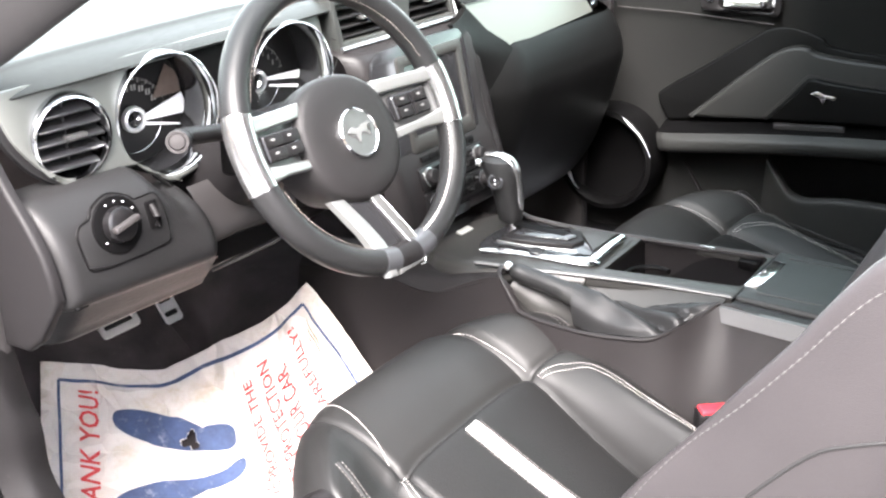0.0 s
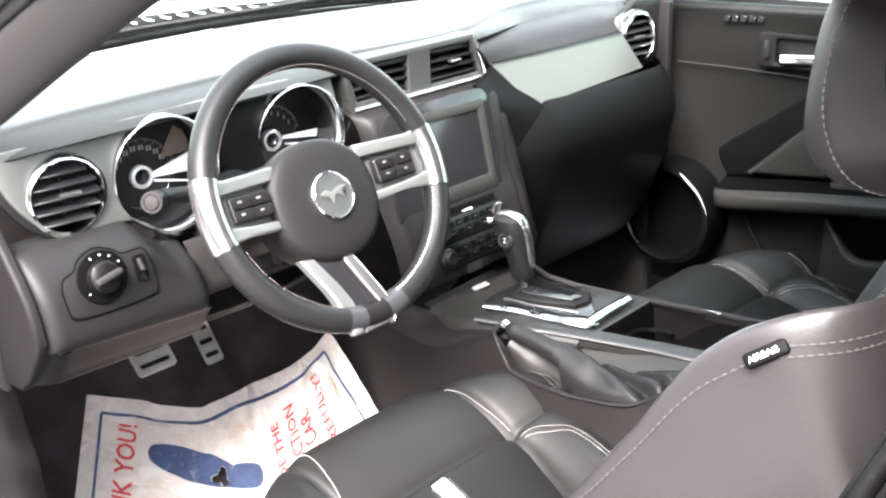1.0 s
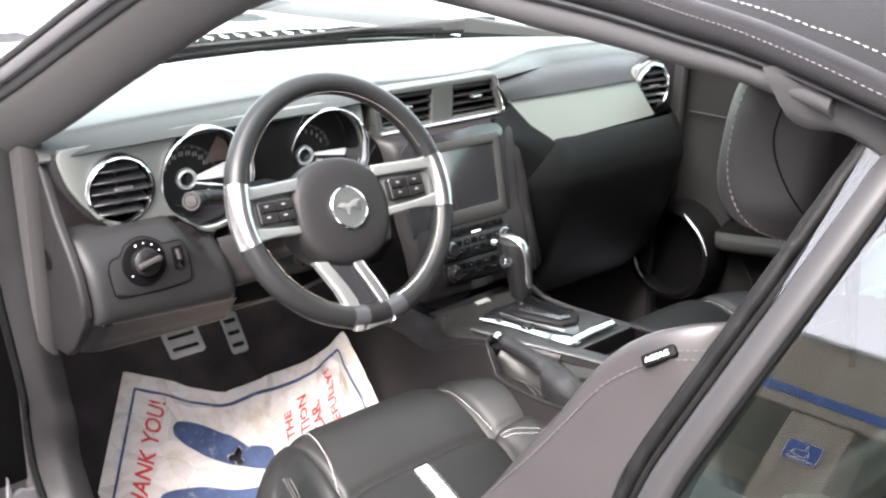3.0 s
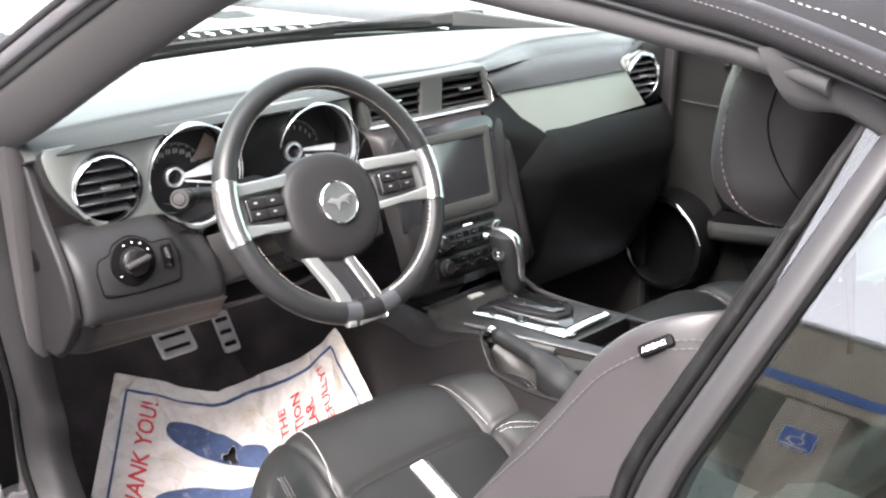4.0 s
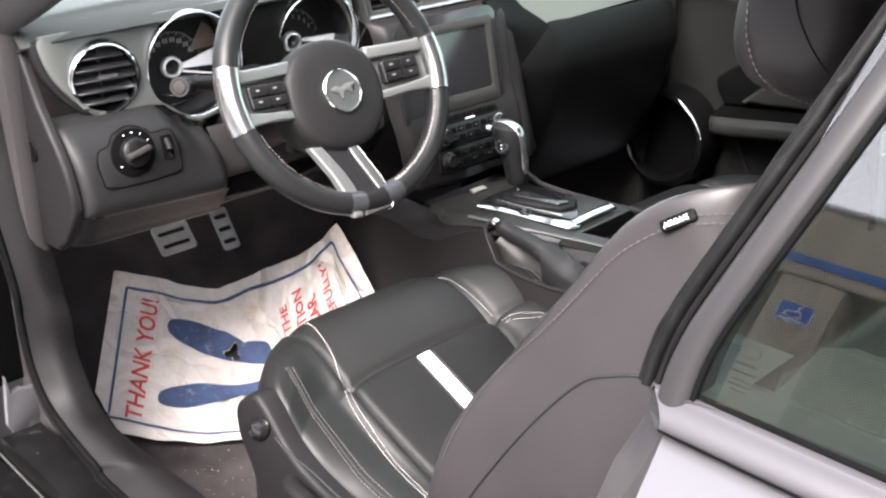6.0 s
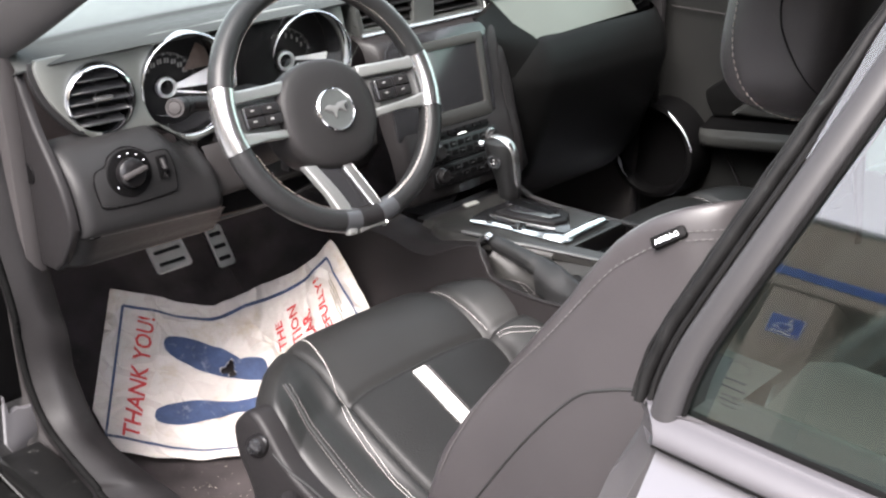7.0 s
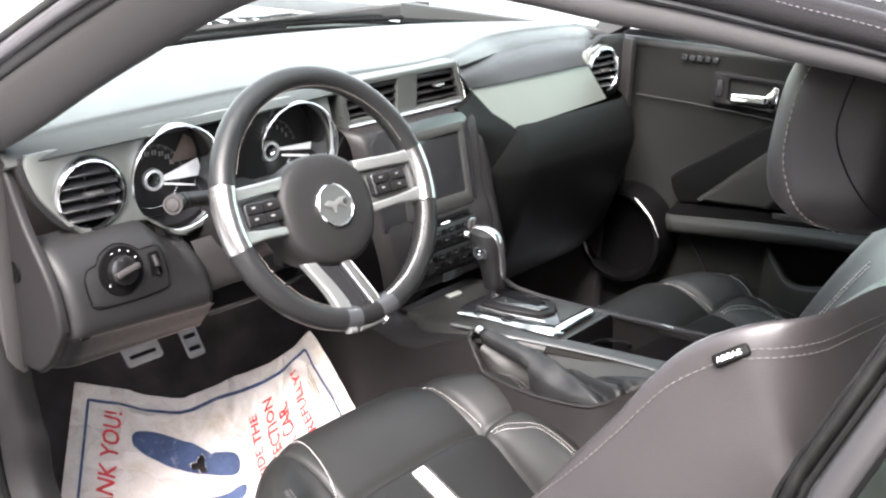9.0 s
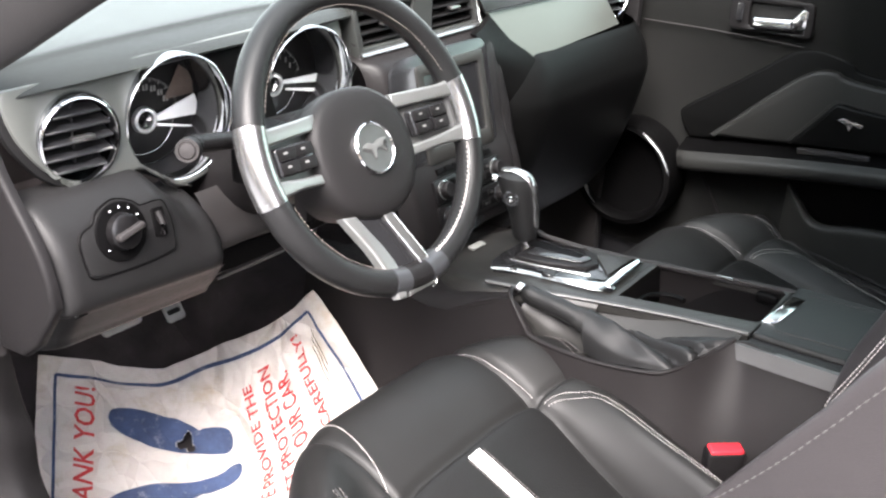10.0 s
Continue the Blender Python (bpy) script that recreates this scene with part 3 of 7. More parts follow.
for s in (-1, 1):
    solid("kick_panel", box((s * 0.705, 0.35, 0.6), (0.03, 0.62, 0.75), 0.01), M_GREY, "dark grey kick panel beside the footwell", "trim", "structure")

# grit trodden into the carpet beside the paper mat
rng = random.Random(11)
grit = bmesh.new()
for k in range(90):
    x_, y_ = rng.uniform(-0.62, -0.40), rng.gauss(0.03, 0.06)
    size_ = rng.choice((0.0006, 0.0008, 0.0011, 0.0011, 0.0018))
    box((x_, y_, floor_z(x_, y_) + 0.001), (size_, size_ * rng.uniform(0.6, 2.2), size_ * 0.5), 0, 1, pose(0, 0, 0, rng.uniform(-20, 20), 0, rng.uniform(0, 180)), grit)
solid("carpet_grit", grit, M_GRIT, "pale grit and crumbs trodden into the carpet", "dirt", "stuff")
# door opening: seal, sill, jamb
inner = [(-0.700, 0.075, 0.97), (-0.695, 0.060, 0.80), (-0.69, 0.036, 0.637), (-0.69, 0.018, 0.588), (-0.69, 0.016, 0.535), (-0.69, -0.001, 0.500), (-0.69, -0.03, 0.461), (-0.69, -0.08, 0.443), (-0.69, -0.174, 0.44), (-0.69, -0.3, 0.443), (-0.69, -0.8, 0.443), (-0.70, -1.05, 0.445)]
outer = [(-0.755, 0.090, 0.97), (-0.748, 0.075, 0.80), (-0.74, 0.044, 0.65), (-0.74, 0.041, 0.59), (-0.74, 0.036, 0.55), (-0.74, 0.025, 0.517), (-0.74, -0.003, 0.479), (-0.74, -0.053, 0.457), (-0.74, -0.125, 0.439), (-0.74, -0.214, 0.424), (-0.74, -0.8, 0.42), (-0.75, -1.05, 0.42)]


def shift(pts, dx, dy, dz):
    return [(x + dx, y + dy, z + dz) for x, y, z in pts]


middle = [tuple((Vector(a) + Vector(b)) / 2 + Vector((-0.002, -0.007, 0.007))) for a, b in zip(inner, outer)]
solid("door_seal", sheet([shift(inner, 0.006, 0.03, -0.03), shift(inner, 0.004, 0.006, -0.006), inner, middle, outer, shift(outer, -0.003, 0.006, -0.006), shift(outer, -0.002, 0.03, -0.03)], 90, 28), M_JAMB, "dark grey worn trim round the door opening", "seal", "structure")
solid("door_seal_lip", tube(lerp_path(shift(outer, -0.006, 0.004, -0.006), 90), 0.005, 10), M_STRIP, "black rubber lip along the door opening", "seal", "structure")
solid("sill", box((-0.757, -0.5, 0.385), (0.062, 1.16, 0.03), 0.006), M_SILL, "scuffed black plastic sill plate", "sill", "structure")
solid("sill_step", box((-0.815, -0.49, 0.345), (0.05, 1.26, 0.03), 0.004), M_SILL, "dirty lower step of the sill", "sill", "structure")
solid("sill_edge", tube([(-0.786, 0.12, 0.364), (-0.789, 0.04, 0.364), (-0.793, -0.1, 0.364), (-0.793, -1.05, 0.364)], 0.0016, 8), M_SATIN, "thin pale metal edge on the sill", "sill", "structure")
solid("rocker", loft([[(-0.83, y, 0.36), (-0.86, y, 0.395), (-0.9, y, 0.385), (-0.925, y, 0.33), (-0.92, y, 0.2), (-0.83, y, 0.2)] for y in (0.17, -0.4, -1.1)]), M_PAINT, "silver painted rocker panel", "sill", "structure")
# The jamb's shade is put into its near-black colour.
solid("door_jamb", box((-0.80, 0.15, 0.72), (0.2, 0.04, 0.55), 0.012), M_MATTE, "hinge jamb of the open door, its shade painted black", "jamb", "structure")
patch = [(-0.761, 0.480), (-0.757, 0.452), (-0.742, 0.455), (-0.735, 0.451), (-0.716, 0.449), (-0.712, 0.432), (-0.708, 0.413), (-0.719, 0.409), (-0.724, 0.401), (-0.736, 0.397), (-0.741, 0.388), (-0.750, 0.386), (-0.753, 0.378), (-0.760, 0.384), (-0.768, 0.402)]
solid("jamb_patch", plate(patch, -0.004, 0.006, 0.001, Matrix.Translation((0, 0.1, 0)) @ Matrix.Rotation(radians(90), 4, "X")), M_PAINT, "silver painted foot of the door jamb", "jamb", "structure")

# rear quarter: panel, belt moulding, pillar, glass
quart = thing("rear_quarter", "silver painted rear quarter panel with satin belt moulding", "car body", (-0.87, -1.2, 0))
part("panel", loft([[(-0.845 - 0.01 * k, -1.03 - 0.0 * k - 0.9 * k, 0.966 + 0.01 * k), (-0.90, -1.045 - 0.9 * k, 0.94 + 0.01 * k), (-0.93, -1.06 - 0.9 * k, 0.85), (-0.945, -1.08 - 0.9 * k, 0.6), (-0.94, -1.1 - 0.9 * k, 0.3), (-0.80, -1.1 - 0.9 * k, 0.3), (-0.79, -1.04 - 0.9 * k, 0.95)] for k in (0, 0.25, 0.5, 1)]), M_PAINT, quart)
part("belt_moulding", loft([[(x, y - 0.7 * k + min(0.022, max(0, x + 0.8555) * 1.25), z + 0.004 * k) for x, y, z in spline([(-0.850, -1.032, 0.966), (-0.8555, -1.032, 0.9695), (-0.8553, -1.032, 0.9735), (-0.851, -1.033, 0.979), (-0.8445, -1.034, 0.983), (-0.838, -1.035, 0.9845), (-0.80, -1.036, 0.983), (-0.80, -1.036, 0.965), (-0.85, -1.032, 0.966)], 28)[:-1]] for k in (0, 0.01, 0.5, 1)]), M_BELT, quart, "satin silver belt moulding")
part("belt_gap", tube([(-0.8548, -1.031 - 0.7 * k / 20, 0.9685 + 0.004 * k / 20) for k in range(21)], 0.0010, 8), M_STRIP, quart)
part("belt_seal", tube([(-0.8365, -1.036 - 0.66 * k / 20, 0.9853 + 0.004 * k / 20) for k in range(21)], 0.002, 8), M_STRIP, quart)


def glass_x(y, z):
    """The quarter window bows outwards."""
    h, d = z - 0.985, y + 1.15
    return -0.832 + 0.3212 * h + 0.575 * h * h - 0.0617 * d - 0.028 * d * d


def pillar_y(z):
    """Front edge of the pillar beside the quarter window."""
    return sum(float(np.interp(z + d, (0.975, 0.983, 1.01, 1.042, 1.072, 1.104, 1.134, 1.196, 1.24), (-1.0205, -1.0207, -1.0225, -1.034, -1.045, -1.0565, -1.067, -1.087, -1.101))) for d in (-0.016, -0.008, 0, 0.008, 0.016)) / 5


def along_pillar(z, dx, dy):
    y = pillar_y(z)
    return (glass_x(y - 0.01, z) + dx, y + dy, z)


zs = [0.980 + 0.260 * k / 80 for k in range(81)]
part("weatherstrip", tube([along_pillar(z, 0.004, 0.0105 + 0.0008 * noise.noise(Vector((z * 70, 5, 1)))) for z in zs], [0.0036 + 0.0006 * noise.noise(Vector((z * 90, 0, 3))) for z in zs], 12, 0.0046), M_WEATHER, quart, "wrinkled black rubber weatherstrip")
part("seal_lip", tube([along_pillar(z, 0.002, 0.0035) for z in zs], 0.0022, 8), M_WEATHER, quart)
part("seal_bead", tube([along_pillar(z, 0.0055, 0.0158 + 0.0008 * noise.noise(Vector((z * 60, 2, 7)))) for z in zs], 0.0018, 8), M_WEATHER, quart)
part("window_frame", loft([[along_pillar(z, dx, dy) for dx, dy in spline([(0.012, 0.0), (0.002, 0.0005), (-0.004, -0.001), (-0.0068, -0.004), (-0.0078, -0.009), (-0.0068, -0.0145), (-0.003, -0.018), (0.004, -0.019), (0.02, -0.019)], 20)] for z in [0.978 + 0.257 * k / 30 for k in range(31)]]), M_PILLAR, quart, "satin grey pillar beside the quarter window")
part("glass_seal", tube([along_pillar(z, -0.001, -0.0195) for z in zs], 0.0016, 8), M_STRIP, quart)
part("jamb_cover", loft([[(-0.846, -1.03 + d, z), (-0.835, -1.012 + d + 0.003 * math.sin(z * 90), z), (-0.80, -1.0 + d, z), (-0.76, -1.0 + d, z), (-0.76, -1.05 + d, z), (-0.84, -1.05 + d, z)] for z, d in ((0.35, 0.1), (0.7, 0.08), (0.8, 0.06), (0.88, 0.035), (0.92, 0.018), (0.95, 0.006), (0.972, 0.001), (0.981, 0.004), (0.985, -0.004))]), M_COVER, quart, "grey plastic lock pillar cover")


def quarter(u, v):
    y, z = -1.03 - 0.05 * v - 0.63 * u * (1 - 0.35 * v), 0.975 + 0.23 * v
    return (glass_x(y, z), y, z)


qg = solid("window_2", grid(quarter, 40, 40), M_GLASS, "fixed rear quarter window of greenish glass", "window", "structure")
qg.visible_shadow = False
# faint etched marking: an oval and short lines, lying on the glass
etch = bmesh.new()


def on_glass(y, z):
    return Vector((glass_x(y, z) - 0.0012, y, z))


for w_, dz in ((0.012, 0.0035), (0.014, -0.0005), (0.0115, -0.0045), (0.013, -0.007), (0.0095, -0.0095)):
    a_, b_ = on_glass(-1.062 + w_ / 2, 1.007 + dz), on_glass(-1.062 - w_ / 2, 1.007 + dz)
    box((a_ + b_) / 2, (0.0003, w_, 0.00025 if dz < -0.003 else 0.0004), 0, 1, None, etch)
for k in range(20):
    t_ = 2 * math.pi * k / 20
    box(on_glass(-1.062 + 0.006 * math.cos(t_), 1.017 + 0.003 * math.sin(t_)), (0.0003, 0.0005, 0.0003), 0, 1, None, etch)
solid("glass_marking", etch, M_SEAL, "small pale maker's marking etched on the quarter window", "marking", "structure")
# cabin trim behind the quarter window
solid("rear_side_trim", loft([[(-0.79, y, 0.975), (-0.74, y, 0.985), (-0.69, y, 0.965), (-0.66, y, 0.9), (-0.66, y, 0.5), (-0.79, y, 0.5)] for y in (-1.06, -1.3, -1.6)]), M_HEAD, "grey cloth trim beside the rear seat", "trim", "structure")
solid("rear_seat", loft([[(x, -1.25, 0.45), (x, -1.28, 0.62), (x, -1.42, 0.85), (x, -1.5, 0.9), (x, -1.58, 0.86), (x, -1.6, 0.45)] for x in (-0.64, -0.6, 0.6, 0.64)]), M_LEATHER, "black leather rear seat", "seat", "structure")


# ---- dashboard ----
dash = thing("dashboard", "black and satin silver car dashboard", "dashboard", (0, 0.1, 0.7))


def far_y(x):
    return 0.60 - 0.47 * (abs(x) / 0.72) ** 2.6


# crease of the top pad and foot of its front lip, along x
PAD_X = (-0.70, -0.656, -0.58, -0.45, -0.30, -0.15, -0.05, 0.05, 0.15, 0.22, 0.33, 0.45, 0.60, 0.70)
CREASE_Y = (0.060, 0.044, 0.050, 0.058, 0.064, 0.052, 0.040, 0.030, 0.040, 0.068, 0.112, 0.122, 0.128, 0.140)
CREASE_Z = (0.978, 0.985, 0.988, 0.990, 0.992, 0.991, 0.990, 0.990, 0.991, 0.993, 0.995, 0.995, 0.990, 0.982)
LIP_Y = (0.030, 0.016, 0.012, 0.010, 0.010, 0.012, 0.012, 0.010, 0.014, 0.034, 0.072, 0.075, 0.080, 0.090)
LIP_Z = (0.955, 0.962, 0.964, 0.968, 0.970, 0.974, 0.976, 0.976, 0.978, 0.978, 0.974, 0.973, 0.969, 0.962)


def along(x, values):
    """A value of the tables above at x, eased between the entries."""
    return sum(float(np.interp(x + d, PAD_X, values)) for d in (-0.03, -0.015, 0, 0.015, 0.03)) / 5


def dash_top(u, v):
    x = -0.70 + 1.4 * u
    fy, cy, cz, ly, lz = far_y(x), along(x, CREASE_Y), along(x, CREASE_Z), along(x, LIP_Y), along(x, LIP_Z)
    if v < 0.6:
        k = v / 0.6
        return (x, fy + (cy + 0.012 - fy) * k, 0.955 + (cz - 0.955) * (1 - (1 - k) ** 2) + 0.004 * math.sin(math.pi * k))
    a = (v - 0.6) / 0.4
    p = spline([(cy + 0.012, cz), (cy + 0.004, cz - 0.0012), (cy - 0.003, cz - 0.0055), (cy + (ly - cy) * 0.55, cz + (lz - cz) * 0.52), (ly, lz), (ly - 0.001, lz - 0.005), (ly + 0.01, lz - 0.008), (ly + 0.04, lz - 0.010)], 40)[round(a * 40)]
    return (x, p[0], p[1])


part("top_pad", grid(dash_top, 90, 40), M_TOP, dash, "dark grey grained vinyl dash top")
part("screen_seal", tube([(x_, far_y(x_) - 0.004, 0.958) for x_ in np.linspace(-0.69, 0.69, 60)], 0.008, 8), M_STRIP, dash)
part("defroster_slot", box((-0.25, 0.50, 0.966), (0.5, 0.012, 0.004), 0.002, 1, pose(0, 0, 0, 0, 0, 6)), M_GLOSS, dash)

FACE = Matrix.Rotation(radians(90), 4, "X")  # (x, y, z) -> (x, -z, y): plates with z towards the driver


def to_face(y):
    return Matrix.Translation((0, y, 0)) @ FACE


VL, VR = (-0.5998, 0.9022), (0.583, 0.913)
G1, G2 = (-0.4635, 0.8975), (-0.243, 0.8965)
FACE_Y = 0.014
# silver instrument trim with holes for the vent and the two dials
edge_l = [(-0.676, 0.966), (-0.680, 0.952), (-0.670, 0.916), (-0.650, 0.885), (-0.632, 0.868), (-0.612, 0.857), (-0.575, 0.8535), (-0.54, 0.852), (-0.515, 0.849), (-0.498, 0.838), (-0.482, 0.8215), (-0.463, 0.817), (-0.43, 0.822), (-0.40, 0.829), (-0.35, 0.832), (-0.30, 0.829), (-0.275, 0.8215), (-0.245, 0.816), (-0.215, 0.822), (-0.188, 0.85), (-0.166, 0.9), (-0.172, 0.978)]
outer = [tuple(p) for p in spline(edge_l, 84)] + [(-0.3, 0.978), (-0.5, 0.974)]
backing = [(x - 0.008 * max(0, min(1, (-0.57 - x) / 0.05)), z - 0.003) for x, z in outer]
openings = [circle(*VL, 0.047, 48), circle(*G1, 0.0725, 56), circle(*G2, 0.0725, 56)]
lean = Matrix.Translation((0, FACE_Y, 0.9)) @ Matrix.Rotation(radians(-7), 4, "X") @ Matrix.Translation((0, 0, -0.9)) @ FACE
part("trim_backing", plate(backing, -0.01, -0.0015, 0.002, lean, openings), M_FASC, dash, "black grained surround of the instrument trim")
part("instrument_trim", plate(outer, -0.006, 0.003, 0.003, lean, openings), M_TRIM, dash, "satin silver instrument panel trim")


def round_vent(c, y, r=0.0505):
    """A round air vent: two chrome rings, dark bowl, slats, an upright vane and a silver tab."""
    m = facing((c[0], y, c[1]), (-0.09, -0.996, 0.0))
    k = r / 0.0505
    v = part("air_vent", lathe([(0.0445 * k, 0.002), (0.043 * k, -0.03), (0.03 * k, -0.042), (0.0001, -0.044)], m, 40), M_GLOSS, dash, "round air vent with chrome ring")
    part("ring", lathe([(0.0435 * k, -0.008), (0.0437 * k, 0.003), (0.0448 * k, 0.0056), (0.0462 * k, 0.0045), (0.0468 * k, 0.002)], m, 64), M_CHROME, v, "bright inner chrome ring")
    part("outer_ring", lathe([(0.0468 * k, 0.002), (0.0478 * k, 0.0035), (0.0494 * k, 0.003), (0.0505 * k, -0.001), (0.0512 * k, -0.02)], m, 64), M_RING, v)
    for j in range(-2, 3):
        zz = j * 0.0148 + 0.001
        w = 2 * math.sqrt(max(1e-5, 0.043 ** 2 - zz ** 2)) * k - 0.003
        part("slat", box(m @ Vector((0, zz * k, -0.007)), (w, 0.02, 0.003), 0.001, 1, pose(0, 0, 0, 20, 0, -5)), M_VENT, v)
    part("vane", box(m @ Vector((-0.002, 0.002, -0.012)), (0.0022, 0.01, 0.078 * k), 0.0008, 1), M_VENT, v)
    part("tab", box(m @ Vector((0.004, 0.0015, 0.001)), (0.027, 0.01, 0.0055), 0.002, 2, pose(0, 0, 0, 0, 0, -5)), M_SILVER, v)


round_vent(VL, 0.010)


def dial(c, hub, small=False):
    """A deep dial: protruding chrome hood, dark tunnel, black face with pale marks, silver hub ring, sun glare painted
    as a pale wedge, and needle.
    """
    m = facing((c[0], 0.006, c[1]), (-0.09, -0.996, 0.0))
    deep = -0.066
    g = part("gauge", lathe([(0.0718, deep - 0.002), (0.0001, deep - 0.003)], m, 48), M_DIAL, dash, "black dial in a deep chrome hood")
    part("tunnel", lathe([(0.0722, deep - 0.003), (0.0722, -0.022)], m, 64), M_GLOSS, g)
    part("rim", lathe([(0.0722, -0.024), (0.0712, -0.012), (0.0703, -0.002), (0.0710, 0.002), (0.0722, 0.0032)], m, 72), M_CHROME, g, "polished chrome hood")
    part("outer_rim", lathe([(0.0722, 0.0032), (0.0736, 0.002), (0.0744, -0.002), (0.0752, -0.026)], m, 72), M_RING, g)
    hm = m @ Matrix.Translation((hub[0] - c[0], hub[1] - c[1], deep))
    part("hub_ring", lathe([(0.0108, -0.001), (0.0112, 0.006), (0.0135, 0.0072), (0.0155, 0.006), (0.0162, -0.001)], hm, 40), M_HUBR, g)
    part("hub_cap", lathe([(0.011, 0.003), (0.0001, 0.0045)], hm, 24), M_GLOSS, g)
    ticks = bmesh.new()
    for k in range(41):
        a = radians(165 - 150 * k / 40)
        long = k % 4 == 0
        r1 = 0.0505
        r0 = r1 - (0.0055 if long else 0.003)
        p = Vector((math.cos(a), math.sin(a), 0))
        box(hm @ (p * (r0 + r1) / 2 + Vector((0, 0, 0.0004))), (r1 - r0, 0.0011 if long else 0.0006, 0.0006), 0, 1, (m.to_3x3() @ Matrix.Rotation(a, 3, "Z")).to_4x4(), ticks)
    part("scale", ticks, M_DMARK, g)
    for k in range(8):
        a = radians(150 - 118 * k / 7)
        q = Vector((math.cos(a), math.sin(a), 0)) * 0.0385 + Vector((0, 0, 0.0004))
        for e in ((-0.0022, 0.0022) if not small else (0.0,)):
            part("numeral", box(hm @ (q + Vector((e, 0, 0))), (0.0030, 0.0072, 0.0006), 0.0004, 1, m.to_3x3().to_4x4()), M_DMARK, g)
    part("arc", tube([hm @ Vector((0.042 * math.cos(radians(a)), 0.042 * math.sin(radians(a)), 0.0010)) for a in range(-118, 22, 5)], 0.0005, 5), M_SILVER, g)
    # Glare falling on the face is painted on as a white wedge.
    if small:
        part("wedge", plate([(0.020, 0.002), (0.088, 0.0015), (0.089, -0.011), (0.020, -0.0025)], 0, 0.002, 0.0008, hm), M_LIGHT, g, "sun glare on the dial, painted as a pale wedge")
        part("needle", plate([(0.022, -0.011), (0.085, -0.0245), (0.088, -0.020), (0.022, -0.0085)], 0.002, 0.004, 0.0006, hm), M_LIGHT, g)
    else:
        part("wedge", plate([(0.017, 0.0022), (0.074, 0.019), (0.0775, 0.008), (0.0755, -0.007), (0.017, -0.005)], 0, 0.002, 0.0008, hm), M_LIGHT, g, "sun glare on the dial, painted as a pale wedge")
        part("dial_sector", plate([(0.030, 0.019), (0.054, 0.058), (0.067, 0.048), (0.072, 0.036), (0.0725, 0.0205)], 0, 0.001, 0.0004, hm), M_SECTOR, g, "brownish grey sector of the dial")
        part("needle", plate([(0.016, -0.0098), (0.066, -0.0205), (0.0662, -0.0185), (0.016, -0.0066)], 0.003, 0.0045, 0.0005, hm), M_LIGHT, g)


dial(G1, (-0.4686, 0.8815))
dial(G2, (-0.2525, 0.8835), True)
part("cluster_panel", plate([(-0.425, 0.972), (-0.402, 0.935), (-0.392, 0.897), (-0.402, 0.855), (-0.425, 0.826), (-0.35, 0.834), (-0.285, 0.826), (-0.305, 0.855), (-0.315, 0.897), (-0.305, 0.935), (-0.28, 0.974)], 0.0032, 0.0055, 0.0005, lean), M_MATTE, dash, "black information panel between the dials")

# lower driver's fascia
low = [(0.03, 0.858), (0.0, 0.855), (-0.02, 0.845), (-0.037, 0.830), (-0.048, 0.815), (-0.055, 0.800), (-0.061, 0.780), (-0.064, 0.760), (-0.060, 0.747), (-0.048, 0.740)]
lowp = spline(low, 36)


def side_round(x, x0, x1, r=0.03):
    d = min(x - x0, x1 - x)
    return 0 if d > r else (1 - math.sqrt(max(0, 1 - ((r - d) / r) ** 2))) * r


def scoop(x):
    """How far the fascia's upper edge drops below the dial."""
    k = min(1, max(0, (x + 0.545) / 0.06))
    return 0.046 * k * k * (3 - 2 * k)


def fascia(u, v):
    x = -0.684 + 0.221 * u
    y, z = lowp[round(v * 36)]
    f = max(0, (z - 0.765) / 0.093)
    tilt_ = 0.014 * u * (1 - f)
    return (x, y + side_round(x, -0.684, -0.463, 0.02) * 0.8, z - scoop(x) * f - tilt_)


part("lower_fascia", grid(fascia, 50, 36), M_FASC, dash, "black grained lower fascia")
part("column_cover", grid(lambda u, v: (-0.468 + 0.32 * u, lowp[12 + round(v * 24)][0] + 0.022 + 0.01 * u, lowp[12 + round(v * 24)][1] - 0.004 - 0.014 * (1 - v)), 30, 24), M_GREY, dash, "dark grey cover under the steering column")
lp2 = spline([(-0.052, 0.744), (-0.044, 0.733), (-0.024, 0.703), (-0.004, 0.686), (0.09, 0.68), (0.25, 0.71)], 24)
part("knee_panel", grid(lambda u, v: (-0.684 + 0.224 * u, lp2[round(v * 24)][0] + side_round(-0.684 + 0.224 * u, -0.684, 5), lp2[round(v * 24)][1] - 0.014 * u * (1 - v)), 40, 24), M_FASC, dash, "dark grey knee panel")
part("under_panel", grid(lambda u, v: (-0.462 + 0.33 * u, lp2[round(v * 24)][0] + 0.03, lp2[round(v * 24)][1] - 0.012 + 0.012 * u), 20, 24), M_PLAST, dash)
part("panel_notch", box((-0.666, -0.0555, 0.744), (0.016, 0.008, 0.004), 0.001, 1), M_MATTE, dash)
# Solid sheet, painted black for the shade inside the open slot.
part("slot_shade", thicken(sheet([[(-0.457, -0.034, 0.741), (-0.40, -0.032, 0.736), (-0.34, -0.03, 0.731), (-0.28, -0.026, 0.729)], [(-0.458, -0.030, 0.709), (-0.40, -0.026, 0.705), (-0.34, -0.024, 0.704), (-0.28, -0.022, 0.712)]], 14, 4), 0.004, (0, 1, 0)), M_MATTE, dash, "black sheet for the shade of the slot under the fascia")
part("slot_edge", tube([(-0.459, -0.036, 0.706), (-0.40, -0.031, 0.702), (-0.34, -0.029, 0.701), (-0.27, -0.026, 0.71)], 0.0022, 6), M_GREY, dash)
